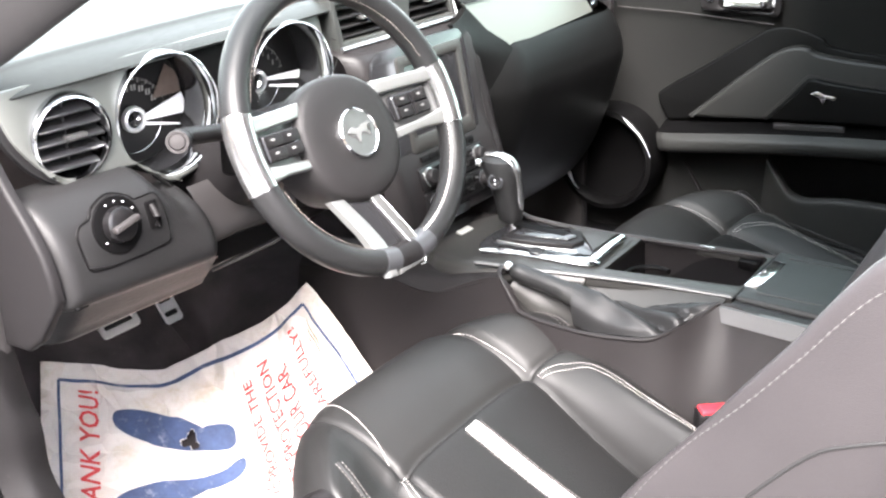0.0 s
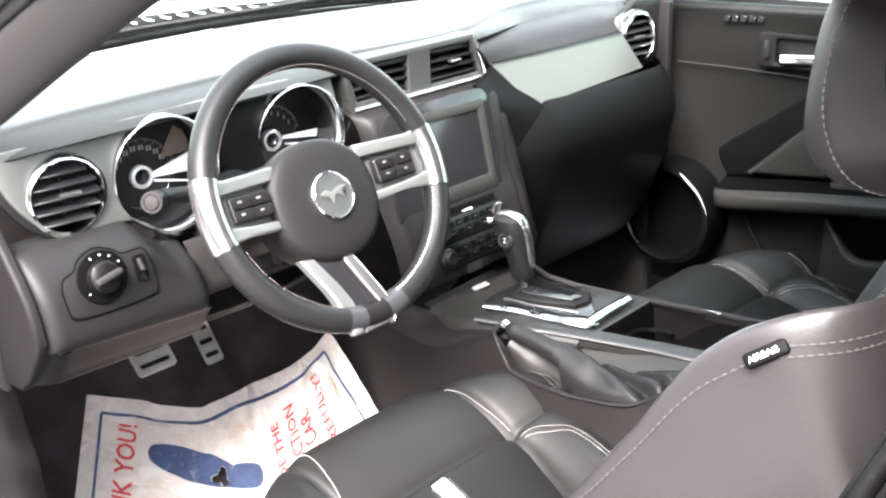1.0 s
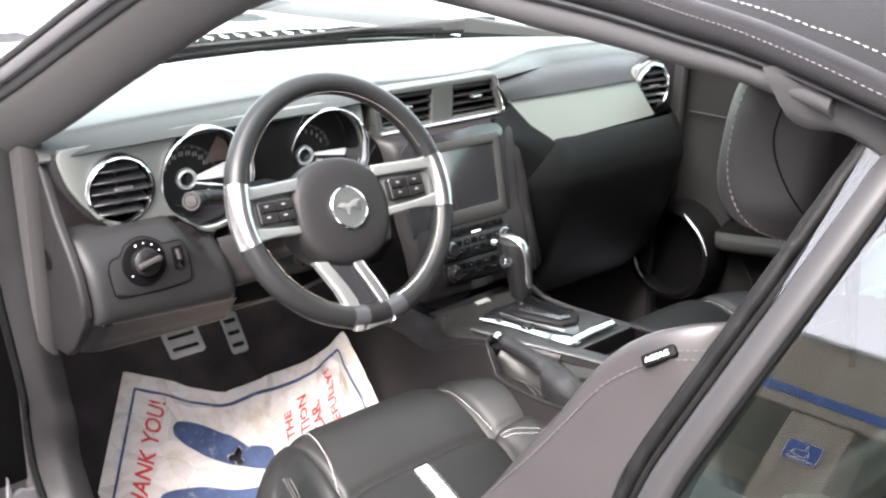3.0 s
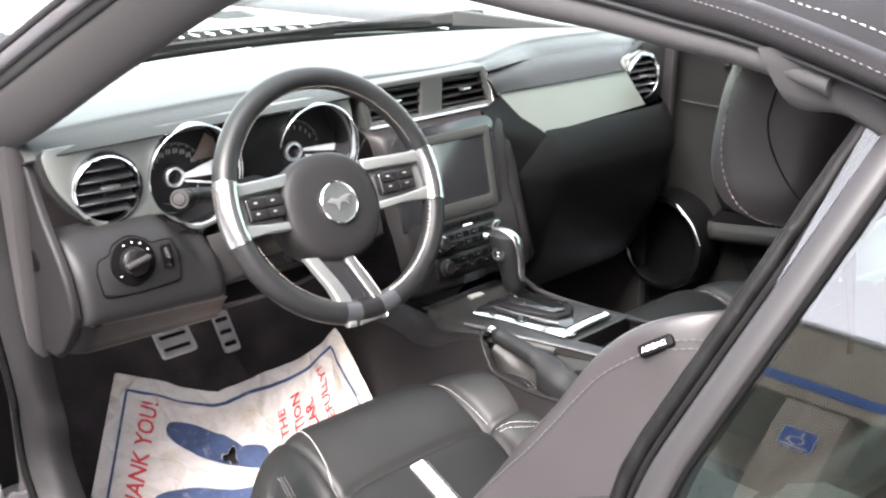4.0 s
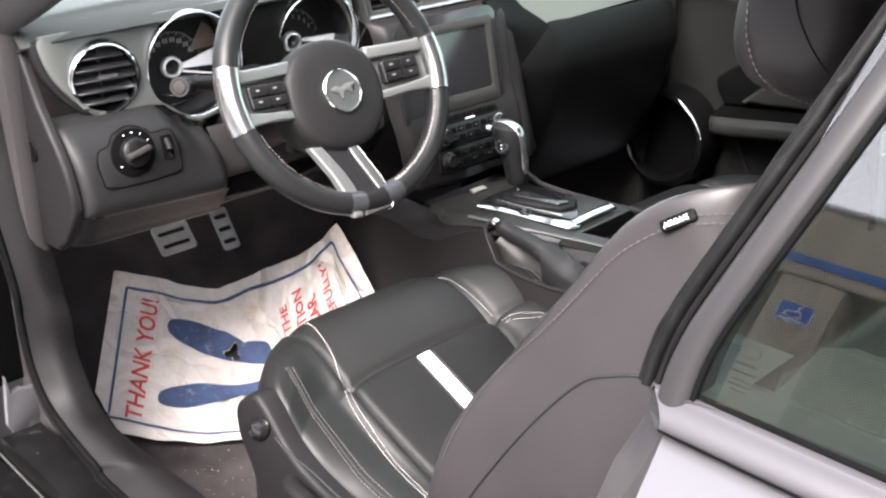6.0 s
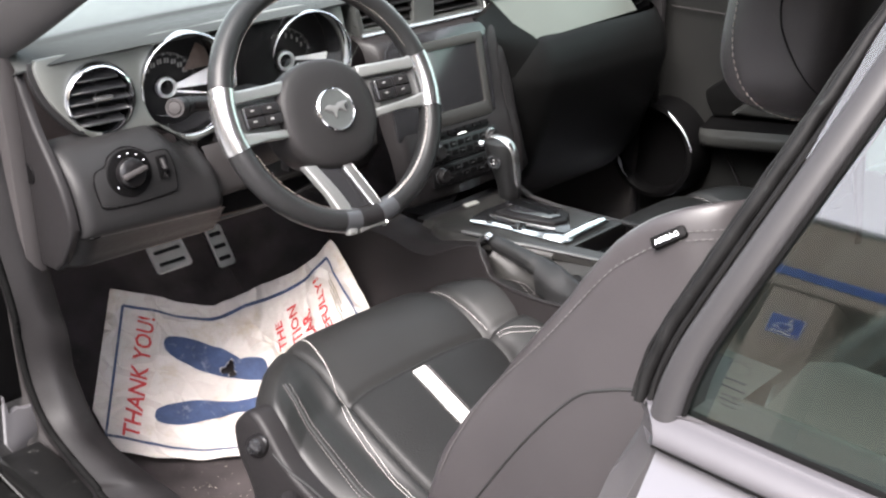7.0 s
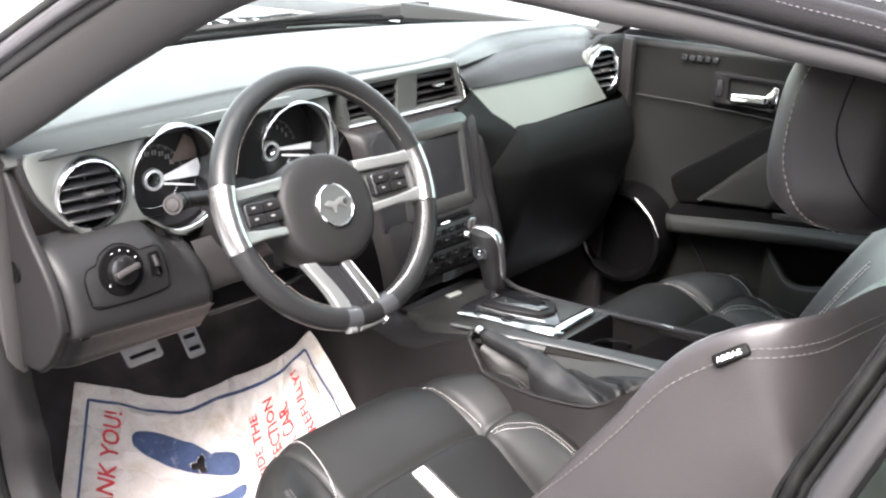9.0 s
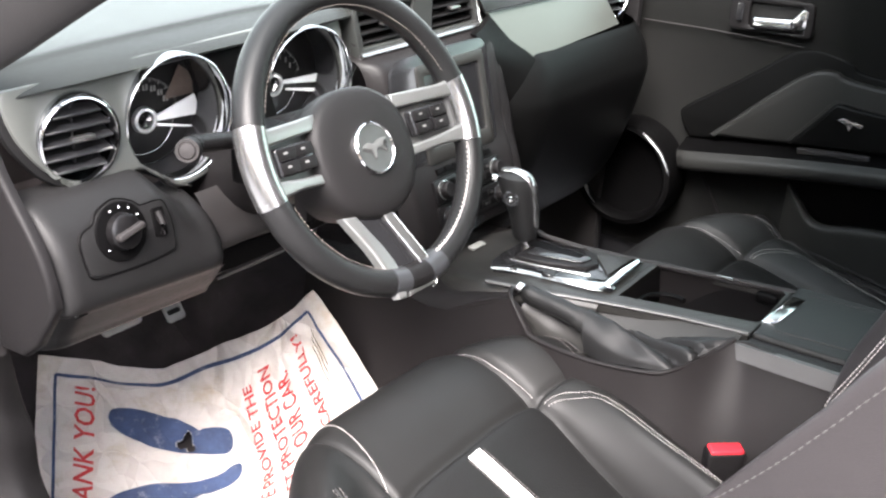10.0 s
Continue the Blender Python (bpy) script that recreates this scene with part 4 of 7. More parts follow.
# left end cap
cap = [(0.05, 0.975), (0.036, 0.95), (0.022, 0.92), (0.004, 0.885), (-0.016, 0.858), (-0.034, 0.834), (-0.048, 0.812), (-0.058, 0.785), (-0.062, 0.76), (-0.052, 0.742), (-0.026, 0.706), (0.0, 0.686), (0.09, 0.682), (0.2, 0.70), (0.24, 0.97)]
capm = Matrix(((0, 0, -1, -0.686), (1, 0, 0, 0), (0, 1, 0, 0), (0, 0, 0, 1)))
part("end_cap", plate([(p[0] + 0.004, p[1]) for p in cap], 0, 0.012, 0.006, capm, seg=3), M_PLAST, dash, "black end cap of the dashboard")
part("cap_plug", lathe([(0.014, 0.0), (0.0135, 0.0015), (0.0115, 0.0015), (0.011, 0.0004), (0.0001, 0.0004)], facing((-0.6985, 0.036, 0.817), (-1, 0, 0)), 28), M_MATTE, dash)

# headlamp switch
hpz = Matrix.Translation((-0.588, -0.052, 0.811)) @ Matrix.Rotation(radians(76), 4, "X") @ Matrix.Scale(0.94, 4)
sw = part("switch_plate", plate([tuple(p) for p in spline([(-0.068, -0.03), (-0.071, 0.0), (-0.066, 0.016), (-0.05, 0.022), (-0.042, 0.034), (-0.018, 0.0425), (0.006, 0.034), (0.016, 0.026), (0.036, 0.026), (0.048, 0.022), (0.053, 0.0), (0.052, -0.028), (0.042, -0.036), (-0.01, -0.038), (-0.057, -0.036)], 60)][:-1], -0.004, 0.003, 0.002, hpz), M_FASC, dash, "headlamp switch panel")
sw_edge = [tuple(p) for p in spline([(-0.068, -0.03), (-0.071, 0.0), (-0.066, 0.016), (-0.05, 0.022), (-0.042, 0.034), (-0.018, 0.0425), (0.006, 0.034), (0.016, 0.026), (0.036, 0.026), (0.048, 0.022), (0.053, 0.0), (0.052, -0.028), (0.042, -0.036), (-0.01, -0.038), (-0.057, -0.036), (-0.068, -0.03)], 60)][:-1]
part("edge_line", tube([hpz @ Vector((a * 1.01, b * 1.01, 0.001)) for a, b in sw_edge], 0.0014, 6, closed=True), M_MATTE, sw)
km = hpz @ Matrix.Translation((-0.018, 0.006, 0.003))
part("knob_well", lathe([(0.034, 0), (0.0335, 0.0025), (0.032, 0.003), (0.0001, 0.0025)], km, 48), M_MATTE, sw)
kn = part("knob", lathe([(0.0215, 0.002), (0.02, 0.012), (0.016, 0.015), (0.0001, 0.015)], km, 32), M_BIN, sw)
part("grip", box(km @ Vector((0, 0, 0.018)), (0.038, 0.008, 0.01), 0.003, 3, (km.to_3x3() @ Matrix.Rotation(radians(12), 3, "Z")).to_4x4()), M_GREY, sw)
for a in (28, 58, 85, 112, 215):
    part("mark", box(km @ Vector((0.0275 * math.cos(radians(a)), 0.0275 * math.sin(radians(a)), 0.0035)), (0.0026, 0.0016, 0.0008), 0.001, 1, km.to_3x3().to_4x4()), M_LIGHT, sw)
part("dimmer_frame", plate(rrect(0.035, 0.002, 0.017, 0.034, 0.003), 0.003, 0.005, 0.001, hpz), M_MATTE, sw)
part("dimmer_wheel", tube([hpz @ Vector((0.035, -0.012, 0.005)), hpz @ Vector((0.035, 0.0, 0.010)), hpz @ Vector((0.035, 0.014, 0.005))], 0.004, 10), M_PLAST, sw)

# middle vents
cvy = 0.012
cv = part("centre_vents", plate([(-0.152, 0.972), (-0.135, 0.918), (0.142, 0.921), (0.118, 0.979)], -0.05, -0.035, 0, to_face(cvy)), M_GLOSS, dash, "pair of rectangular air vents with silver surround")
part("surround", plate([(-0.162, 0.985), (-0.143, 0.911), (0.152, 0.914), (0.122, 0.988)], -0.03, 0.006, 0.003, to_face(cvy), [[(-0.150, 0.976), (-0.134, 0.924), (-0.026, 0.923), (-0.026, 0.976)], [(0.022, 0.976), (0.022, 0.923), (0.138, 0.924), (0.114, 0.977)]]), M_UTRIM, cv)
part("silver_lip", tube([(-0.143, cvy - 0.006, 0.914), (0.0, cvy - 0.008, 0.9155), (0.152, cvy - 0.006, 0.917)], 0.006, 10, 0.0045), M_SILVER, cv)
part("lip_end", tube([(0.152, cvy - 0.006, 0.917), (0.123, cvy - 0.005, 0.985)], 0.0025, 8), M_SILVER, cv)
for s, x0, x1 in ((0, -0.14, -0.026), (1, 0.022, 0.126)):
    for k in range(4):
        part("slat", box(((x0 + x1) / 2 + (0.003 if s else -0.004) * (1.5 - k), cvy + 0.008, 0.931 + 0.0135 * k), (x1 - x0 + 0.004, 0.02, 0.003), 0.001, 1, pose(0, 0, 0, 15)), M_PLAST, cv)
part("tab", box((0.077, cvy - 0.004, 0.952), (0.022, 0.012, 0.005), 0.002, 2), M_SILVER, cv)
part("tab", box((-0.085, cvy - 0.004, 0.952), (0.022, 0.012, 0.005), 0.002, 2), M_SILVER, cv)

# centre stack
stack = [(0.02, 0.915), (-0.008, 0.909), (-0.026, 0.90), (-0.04, 0.87), (-0.062, 0.78), (-0.078, 0.742), (-0.092, 0.70), (-0.099, 0.66), (-0.092, 0.645), (-0.05, 0.635)]
stp = spline(stack, 40)


def stack_x(u, z):
    h = 0.150 - 0.012 * (0.91 - z) / 0.25
    return -h + (2 * h - 0.0) * u


part("stack_bezel", grid(lambda u, v: (stack_x(u, stp[round(v * 40)][1]), stp[round(v * 40)][0] + side_round(u, 0, 1, 0.08) * 0.35, stp[round(v * 40)][1]), 40, 40), M_CONS, dash, "dark grey centre stack bezel")


def stack_at(z):
    ps = sorted(stp[6:34], key=lambda p: p[1])
    return float(np.interp(z, [p[1] for p in ps], [p[0] for p in ps]))


def on_stack(x, z, off=0.0):
    y0, y1 = stack_at(z - 0.012), stack_at(z + 0.012)
    n = Vector((0, -0.024, y1 - y0)).normalized() if y1 != y0 else Vector((0, -1, 0))
    n = Vector((0, -0.024, 0.024 * (y1 - y0) / 0.024))
    n.normalize()
    return facing(Vector((x, stack_at(z), z)) + n * off, n)


side_w = [(0.905, 0.150, 0.0), (0.86, 0.158, -0.022), (0.81, 0.165, -0.04), (0.76, 0.170, -0.05), (0.72, 0.176, -0.056), (0.68, 0.186, -0.060), (0.645, 0.197, -0.062)]
part("stack_flank", thicken(sheet([[(0.128, stack_at(z) + 0.0015, z) for z, x, y in side_w], [(0.146, stack_at(z) + 0.004, z) for z, x, y in side_w], [(x - 0.005, y - 0.004, z) for z, x, y in side_w], [(x + 0.004, y + 0.03, z) for z, x, y in side_w]], 24, 14), 0.004, (-0.3, 0.9, 0)), M_CONS, dash, "dark grey side of the centre stack")
sm = on_stack(0.004, 0.826, 0.002)
sc = part("display", plate(rrect(0, 0, 0.168, 0.142, 0.006), -0.004, 0.004, 0.002, sm, [rrect(0.0, 0.004, 0.136, 0.102, 0.004)]), M_PLATE, dash, "grey framed navigation display, switched off")
part("screen", plate(rrect(0.0, 0.004, 0.137, 0.103, 0.004), -0.002, 0.0005, 0, sm), M_SCREEN, sc, "dark glossy screen")
for k in range(7):
    mm = on_stack(-0.062 + 0.02 * k, 0.748, 0.002)
    part("button", box(mm.translation, (0.018, 0.009, 0.004), 0.0012, 2, mm.to_3x3().to_4x4()), M_MATTE, sc)
rad = part("radio", plate(rrect(0, 0, 0.17, 0.034, 0.004), -0.003, 0.003, 0.001, on_stack(-0.002, 0.723, 0.001)), M_BIN, dash, "radio panel with buttons and knobs")
clm = part("climate_panel", plate(rrect(0, 0, 0.17, 0.034, 0.004), -0.003, 0.003, 0.001, on_stack(-0.002, 0.686, 0.001)), M_BIN, dash, "climate panel with buttons and knobs")
for panel, z in ((rad, 0.723), (clm, 0.686)):
    for x in (-0.068, 0.064):
        km2 = on_stack(x, z, 0.003)
        part("knob", lathe([(0.0125, 0), (0.0115, 0.012), (0.0095, 0.014), (0.0001, 0.013)], km2, 28), M_PLAST, panel)
        part("knob_ring", lathe([(0.0125, 0.0), (0.0145, 0.002), (0.0145, 0.004), (0.0125, 0.005)], km2, 28), M_SILVER if z > 0.7 else M_GLOSS, panel)
    for k in range(6):
        for r in (-0.0065, 0.0065):
            mm = on_stack(-0.045 + 0.018 * k, z + r, 0.004)
            part("button", box(mm.translation, (0.0155, 0.010, 0.002), 0.0008, 1, mm.to_3x3().to_4x4()), M_MATTE, panel)
            if (k + int(r > 0)) % 2 == 0:
                part("mark", box(on_stack(-0.045 + 0.018 * k, z + r, 0.0058).translation, (0.006, 0.002, 0.0006), 0, 1, mm.to_3x3().to_4x4()), M_STALK, panel)
part("badge", box(on_stack(0.0, 0.742, 0.0035).translation, (0.02, 0.003, 0.002), 0.0005, 1), M_LIGHT, rad)
vg = bmesh.new()
for k in range(4):
    box(on_stack(0.0, 0.662 - 0.004 * k, 0.001).translation, (0.05, 0.003, 0.0018), 0.0005, 1, None, vg)
part("vent_slots", vg, M_GLOSS, dash)

part("display_recess", plate([tuple(p) for p in spline([(-0.138, -0.075), (-0.14, 0.05), (-0.125, 0.078), (-0.09, 0.086), (0.06, 0.088), (0.092, 0.08), (0.098, 0.05), (0.094, -0.075)], 40)], -0.004, 0.0012, 0.001, sm), M_GLOSS, dash)
# passenger side: upper trim, bright panel, vent, glove box
part("upper_trim", thicken(sheet([[(0.120, 0.03, 0.976), (0.22, 0.056, 0.978), (0.33, 0.085, 0.977), (0.5, 0.088, 0.975), (0.652, 0.098, 0.970)], [(0.13, 0.0, 0.96), (0.22, 0.016, 0.962), (0.3, 0.03, 0.963), (0.5, 0.035, 0.960), (0.65, 0.055, 0.953)], [(0.145, -0.006, 0.938), (0.22, -0.005, 0.937), (0.3, -0.004, 0.936), (0.5, 0.0, 0.934), (0.648, 0.02, 0.93)]], 30, 8), 0.006, (0, 1, 0)), M_FASC, dash, "dark grained passenger trim")
part("bright_panel", thicken(sheet([[(0.147, -0.008, 0.936), (0.3, -0.007, 0.934), (0.46, -0.004, 0.932), (0.53, 0.0, 0.93)], [(0.215, -0.045, 0.857), (0.34, -0.045, 0.862), (0.48, -0.038, 0.864), (0.56, -0.03, 0.864)]], 30, 6), 0.006, (0, 1, 0)), M_TRIM2, dash, "pale satin panel above the glove box")
part("vent_surround", plate([(0.53, 0.936), (0.552, 0.866), (0.583, 0.855), (0.618, 0.864), (0.637, 0.885), (0.641, 0.93), (0.625, 0.955), (0.583, 0.966), (0.536, 0.955)], -0.012, 0.004, 0.003, to_face(0.006), [circle(*VR, 0.0505)]), M_TRIM, dash)
part("vent_backing", plate([(0.545, 0.95), (0.56, 0.85), (0.62, 0.846), (0.67, 0.852), (0.688, 0.885), (0.69, 0.975), (0.6, 0.98)], -0.012, 0.004, 0.004, to_face(0.018), [circle(*VR, 0.0505)]), M_FASC, dash, "black grained end of the dash")
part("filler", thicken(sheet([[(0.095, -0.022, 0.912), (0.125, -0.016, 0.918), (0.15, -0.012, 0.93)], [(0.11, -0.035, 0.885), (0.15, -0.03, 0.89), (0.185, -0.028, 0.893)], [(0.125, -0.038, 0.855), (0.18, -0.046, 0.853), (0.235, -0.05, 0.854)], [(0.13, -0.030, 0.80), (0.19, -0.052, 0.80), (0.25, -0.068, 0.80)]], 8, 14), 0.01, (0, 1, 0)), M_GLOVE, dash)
part("seam", tube([(0.147, -0.0105, 0.937), (0.3, -0.0095, 0.935), (0.48, -0.0065, 0.933), (0.54, -0.003, 0.931)], 0.0012, 6), M_GLOSS, dash)
round_vent(VR, -0.002)
gl = spline([(-0.044, 0.862), (-0.054, 0.852), (-0.067, 0.832), (-0.078, 0.803), (-0.079, 0.765), (-0.05, 0.66), (-0.01, 0.57), (0.06, 0.5), (0.2, 0.48)], 40)
part("glove_box", grid(lambda u, v: (0.135 + 0.555 * u, gl[round(v * 40)][0] + 0.06 * max(0, (0.2 - u) / 0.2) ** 1.5 + 0.10 * max(0, (u - 0.8) / 0.2) ** 2, gl[round(v * 40)][1] + 0.012 * max(0, u - 0.75)), 50, 40), M_GLOVE, dash, "black padded glove box front, darkened for shade")
part("end_cap", box((0.69, 0.1, 0.8), (0.02, 0.22, 0.34), 0.01), M_PLAST, dash)

# column shroud and stalk
col = thing("steering_column", "black plastic column shroud with stalk", "steering column", (-0.372, -0.05, 0.82))
cm = Matrix.Translation((-0.372, -0.10, 0.855)) @ Matrix.Rotation(radians(66), 4, "X")
part("shroud", loft([[cm @ Vector((a * w, b * h, z)) for a, b in oval(0, 0, 1, 1, 20)] for z, w, h in ((0.06, 0.045, 0.045), (0.03, 0.055, 0.05), (-0.08, 0.06, 0.055), (-0.16, 0.062, 0.06))]), M_PLAST, col)
sd = Vector((-0.75, -0.62, 0.2)).normalized()
se = Vector((-0.5686, -0.1212, 0.9112))
part("stalk", tube([(-0.415, -0.075, 0.880), (-0.47, -0.085, 0.892), se - sd * 0.045 + Vector((0.01, 0.008, -0.002)), se - sd * 0.03, se - sd * 0.004], [0.0095, 0.0098, 0.0102, 0.0122, 0.0125], 20), M_PLAST, col)
part("stalk_end", lathe([(0.0125, -0.004), (0.0125, 0.0), (0.0118, 0.0012), (0.0095, 0.0012), (0.009, 0.0002), (0.0075, 0.0022), (0.0001, 0.003)], facing(se, sd), 32), M_GREY, col, "grey end of the stalk")
part("stalk_collar", tube([se - sd * 0.026, se - sd * 0.022], 0.0128, 20), M_MATTE, col)
part("mark", box(se - sd * 0.02 + Vector((-0.004, -0.009, 0.0085)), (0.012, 0.002, 0.002), 0.0005, 1, pose(0, 0, 0, 0, 0, 38)), M_STALK, col)
part("stalk_housing", box((-0.43, -0.085, 0.868), (0.05, 0.05, 0.07), 0.008, 3, pose(0, 0, 0, 0, 0, 8)), M_MATTE, col)
part("stalk_lamp", box((-0.388, -0.12, 0.80), (0.03, 0.02, 0.03), 0.004), M_PLAST, col)

# ---- steering wheel ----
wheel = thing("steering_wheel", "black leather steering wheel with silver spokes", "steering wheel", (-0.3805, -0.2027, 0.899))
WM = Matrix.Translation((-0.3805, -0.2027, 0.899)) @ facing((0, 0, 0), (-0.062, -0.898, 0.435))
WR, RT = 0.1612, 0.0162


def wl_(x, y, z=0.0):
    return WM @ Vector((x, y, z))


def rim_arc(a0, a1, n, closed=False):
    return [wl_(WR * math.cos(radians(a0 + (a1 - a0) * k / n)), WR * math.sin(radians(a0 + (a1 - a0) * k / n))) for k in range(n + (0 if closed else 1))]


wn_ = WM.to_3x3() @ Vector((0, 0, 1))
part("rim", tube(rim_arc(0, 360, 120, True), RT * 0.95, 24, RT * 1.06, up=wn_, closed=True), M_LEATHER2, wheel, "black grained leather rim")
stw = bmesh.new()
for a0, a1 in ((20, 160), (198, 254)):
    for e, r in ((0.0016, 0.0003), (-0.0016, 0.0003)):
        line_ = [wl_((WR - RT * 0.80 + e) * math.cos(radians(a)), (WR - RT * 0.80 + e) * math.sin(radians(a)), RT * 0.60) for a in np.arange(a0, a1, 1.0)]
        stitches(line_, 0.0054, 0.0040, r, stw)
tagged(part("stitching", stw, M_TAN, wheel, "pale thread stitching"), kind="stuff")
lace = [wl_((WR - RT * 0.80 + e) * math.cos(radians(a)), (WR - RT * 0.80 + e) * math.sin(radians(a)), RT * 0.64) for a, e in zip(np.arange(284, 346, 1.15), itertools.cycle((0.0022, -0.0022)))]
tagged(part("stitching", tube(lace, 0.0007, 6), M_THREAD, wheel, "pale cross-laced thread"), kind="stuff")
for a0, a1 in ((165, 193.5), (-13.5, 13.8)):
    part("rim_cap", tube(rim_arc(a0, a1, 24), RT * 1.0, 24, RT * 1.11, up=wn_), M_SILVER, wheel, "satin silver rim cap")
for a0, a1, m_ in ((255.5, 263.5, M_FOOT), (263.5, 275.5, M_PLAST), (275.5, 285.5, M_FOOT)):
    part("rim_foot", tube(rim_arc(a0, a1, 14), RT * 0.99, 24, RT * 1.10, up=wn_), m_, wheel, "dark satin rim foot" if m_ is M_FOOT else "")
pad = []
for k in range(72):
    a = 2 * math.pi * k / 72
    c, s = math.cos(a), math.sin(a)
    r = 1 / (abs(c) ** 2.22 + abs(s) ** 2.22) ** (1 / 2.22)
    pad.append((c * r * 0.0765 * (1 + 0.03 * s) - 0.003, s * r * 0.0755 - 0.0145))
HZ = -0.040
padr = [[wl_((p[0] + 0.003) * k - 0.003, (p[1] + 0.0145) * k - 0.0145, HZ + z) for p in pad] for k, z in ((0.9, -0.03), (0.98, 0.0), (1.0, 0.014), (1.0, 0.022), (0.985, 0.029), (0.95, 0.034), (0.88, 0.0375), (0.7, 0.040), (0.4, 0.0415), (0.05, 0.042))]
part("hub_pad", loft(padr), M_HUB, wheel, "black padded hub cover")
EM = WM @ Matrix.Translation((-0.0002, -0.0125, HZ + 0.0405))
em = part("emblem", lathe([(0.0292, 0.0), (0.0292, 0.003), (0.0278, 0.0042), (0.0001, 0.0046)], EM, 48), M_EMB, wheel, "round silver hub emblem")
part("emblem_mark", plate([tuple(p) for p in spline([(-0.019, 0.003), (-0.011, 0.0075), (-0.002, 0.0045), (0.008, 0.0085), (0.0195, 0.0075), (0.012, 0.003), (0.015, -0.006), (0.008, -0.001), (0.001, -0.001), (-0.004, -0.0105), (-0.007, -0.002), (-0.014, 0.0)], 40)][:-1], 0.0044, 0.0066, 0.0006, EM), M_SPOKE, em)
# Darker plate set lower: shade under the mark, put in as grey.
part("emblem_shade", plate([tuple(p) for p in spline([(-0.020, 0.001), (-0.012, 0.0035), (-0.003, 0.0015), (0.008, 0.004), (0.016, 0.001), (0.017, -0.0085), (0.009, -0.0045), (0.001, -0.004), (-0.003, -0.0135), (-0.009, -0.005), (-0.015, -0.003)], 40)][:-1], 0.004, 0.0051, 0.0003, EM), M_SATIN, em)
part("emblem_ring", lathe([(0.0262, 0.0042), (0.0275, 0.0062), (0.0292, 0.0045), (0.0296, 0.0)], EM, 48), M_CHROME, em)


def bar(poly, z_in, z_out, material, name, label="", low_=False, thick=0.012):
    """A spoke bar whose top slopes from the hub (z_in) out to the rim (z_out)."""
    bm = plate(poly, -thick, 0.0, 0.003, None, seg=3)
    for v in bm.verts:
        k = min(1, max(0, (-v.co.y - 0.08) / 0.085)) if low_ else min(1, max(0, (abs(v.co.x) - 0.07) / 0.09))
        v.co.z += z_in + (z_out - z_in) * k
    bmesh.ops.transform(bm, matrix=WM, verts=bm.verts)
    return part(name, bm, material, wheel, label)


for s in (-1, 1):
    bar([(s * x, y) for x, y in ((0.062, 0.030), (0.152, 0.026), (0.160, 0.02), (0.160, -0.025), (0.152, -0.032), (0.062, -0.030))], -0.018, 0.001, M_SPOKED, "spoke", "satin grey spoke plate")
    bar([(s * x, y) for x, y in ((0.060, 0.024), (0.060, 0.0405), (0.10, 0.0385), (0.136, 0.037), (0.150, 0.0405), (0.162, 0.0435), (0.173, 0.034), (0.170, 0.020), (0.150, 0.0195), (0.136, 0.0205), (0.10, 0.0225))], -0.008, 0.011, M_SPOKE, "spoke_bar", "satin silver spoke bar")
    bar([(s * x, y) for x, y in ((0.064, -0.034), (0.064, -0.0225), (0.11, -0.0205), (0.140, -0.0175), (0.156, -0.012), (0.170, -0.012), (0.172, -0.036), (0.160, -0.043), (0.150, -0.042), (0.140, -0.034), (0.11, -0.0315))], -0.009, 0.011, M_SPOKE, "spoke_bar", "satin silver spoke bar")
    pod = bar([(s * 0.107 + x, y + 0.001) for x, y in rrect(0, 0, 0.056, 0.031, 0.004)], -0.006, 0.005, M_GLOSS, "button_pod", "black switch pod")
    for bx in (-0.0135, 0.0135):
        for by in (-0.0072, 0.0072):
            zb = -0.006 + 0.011 * min(1, max(0, (0.107 + s * bx - 0.07) / 0.09)) + 0.0006
            part("button", plate(rrect(s * 0.107 + bx, by + 0.001, 0.0245, 0.0125, 0.002), zb - 0.001, zb + 0.0022, 0.0008, WM), M_PLAST, pod)
            part("mark", plate(rrect(s * 0.107 + bx - 0.002, by + 0.002, 0.0055, 0.0022, 0.0008), zb + 0.0022, zb + 0.0025, 0, WM), M_DMARK, pod)
bar([(-0.052, -0.078), (0.006, -0.082), (0.016, -0.12), (0.0225, -0.148), (0.019, -0.174), (-0.028, -0.176), (-0.022, -0.15), (-0.028, -0.125)], -0.012, 0.006, M_GLOSS, "lower_spoke", low_=True)
bar([(-0.068, -0.074), (-0.048, -0.077), (-0.031, -0.115), (-0.0245, -0.136), (-0.0235, -0.155), (-0.029, -0.178), (-0.041, -0.176), (-0.0425, -0.15), (-0.050, -0.118)], -0.006, 0.0125, M_SPOKE, "spoke_bar", "satin silver lower spoke bar", True)
# Same silver frame; this leg's dim reflection is put into a darker grey.
bar([(-0.010, -0.084), (0.006, -0.083), (0.0165, -0.12), (0.0235, -0.146), (0.0215, -0.176), (-0.024, -0.178), (-0.022, -0.164), (0.004, -0.162), (0.0115, -0.157), (0.008, -0.142)], -0.007, 0.0118, M_SPOKED, "spoke_bar", "silver lower spoke bar, greyed for its dim reflection", True)


def slope_z(y):
    return -0.006 + 0.0195 * min(1, max(0, (-y - 0.08) / 0.085))


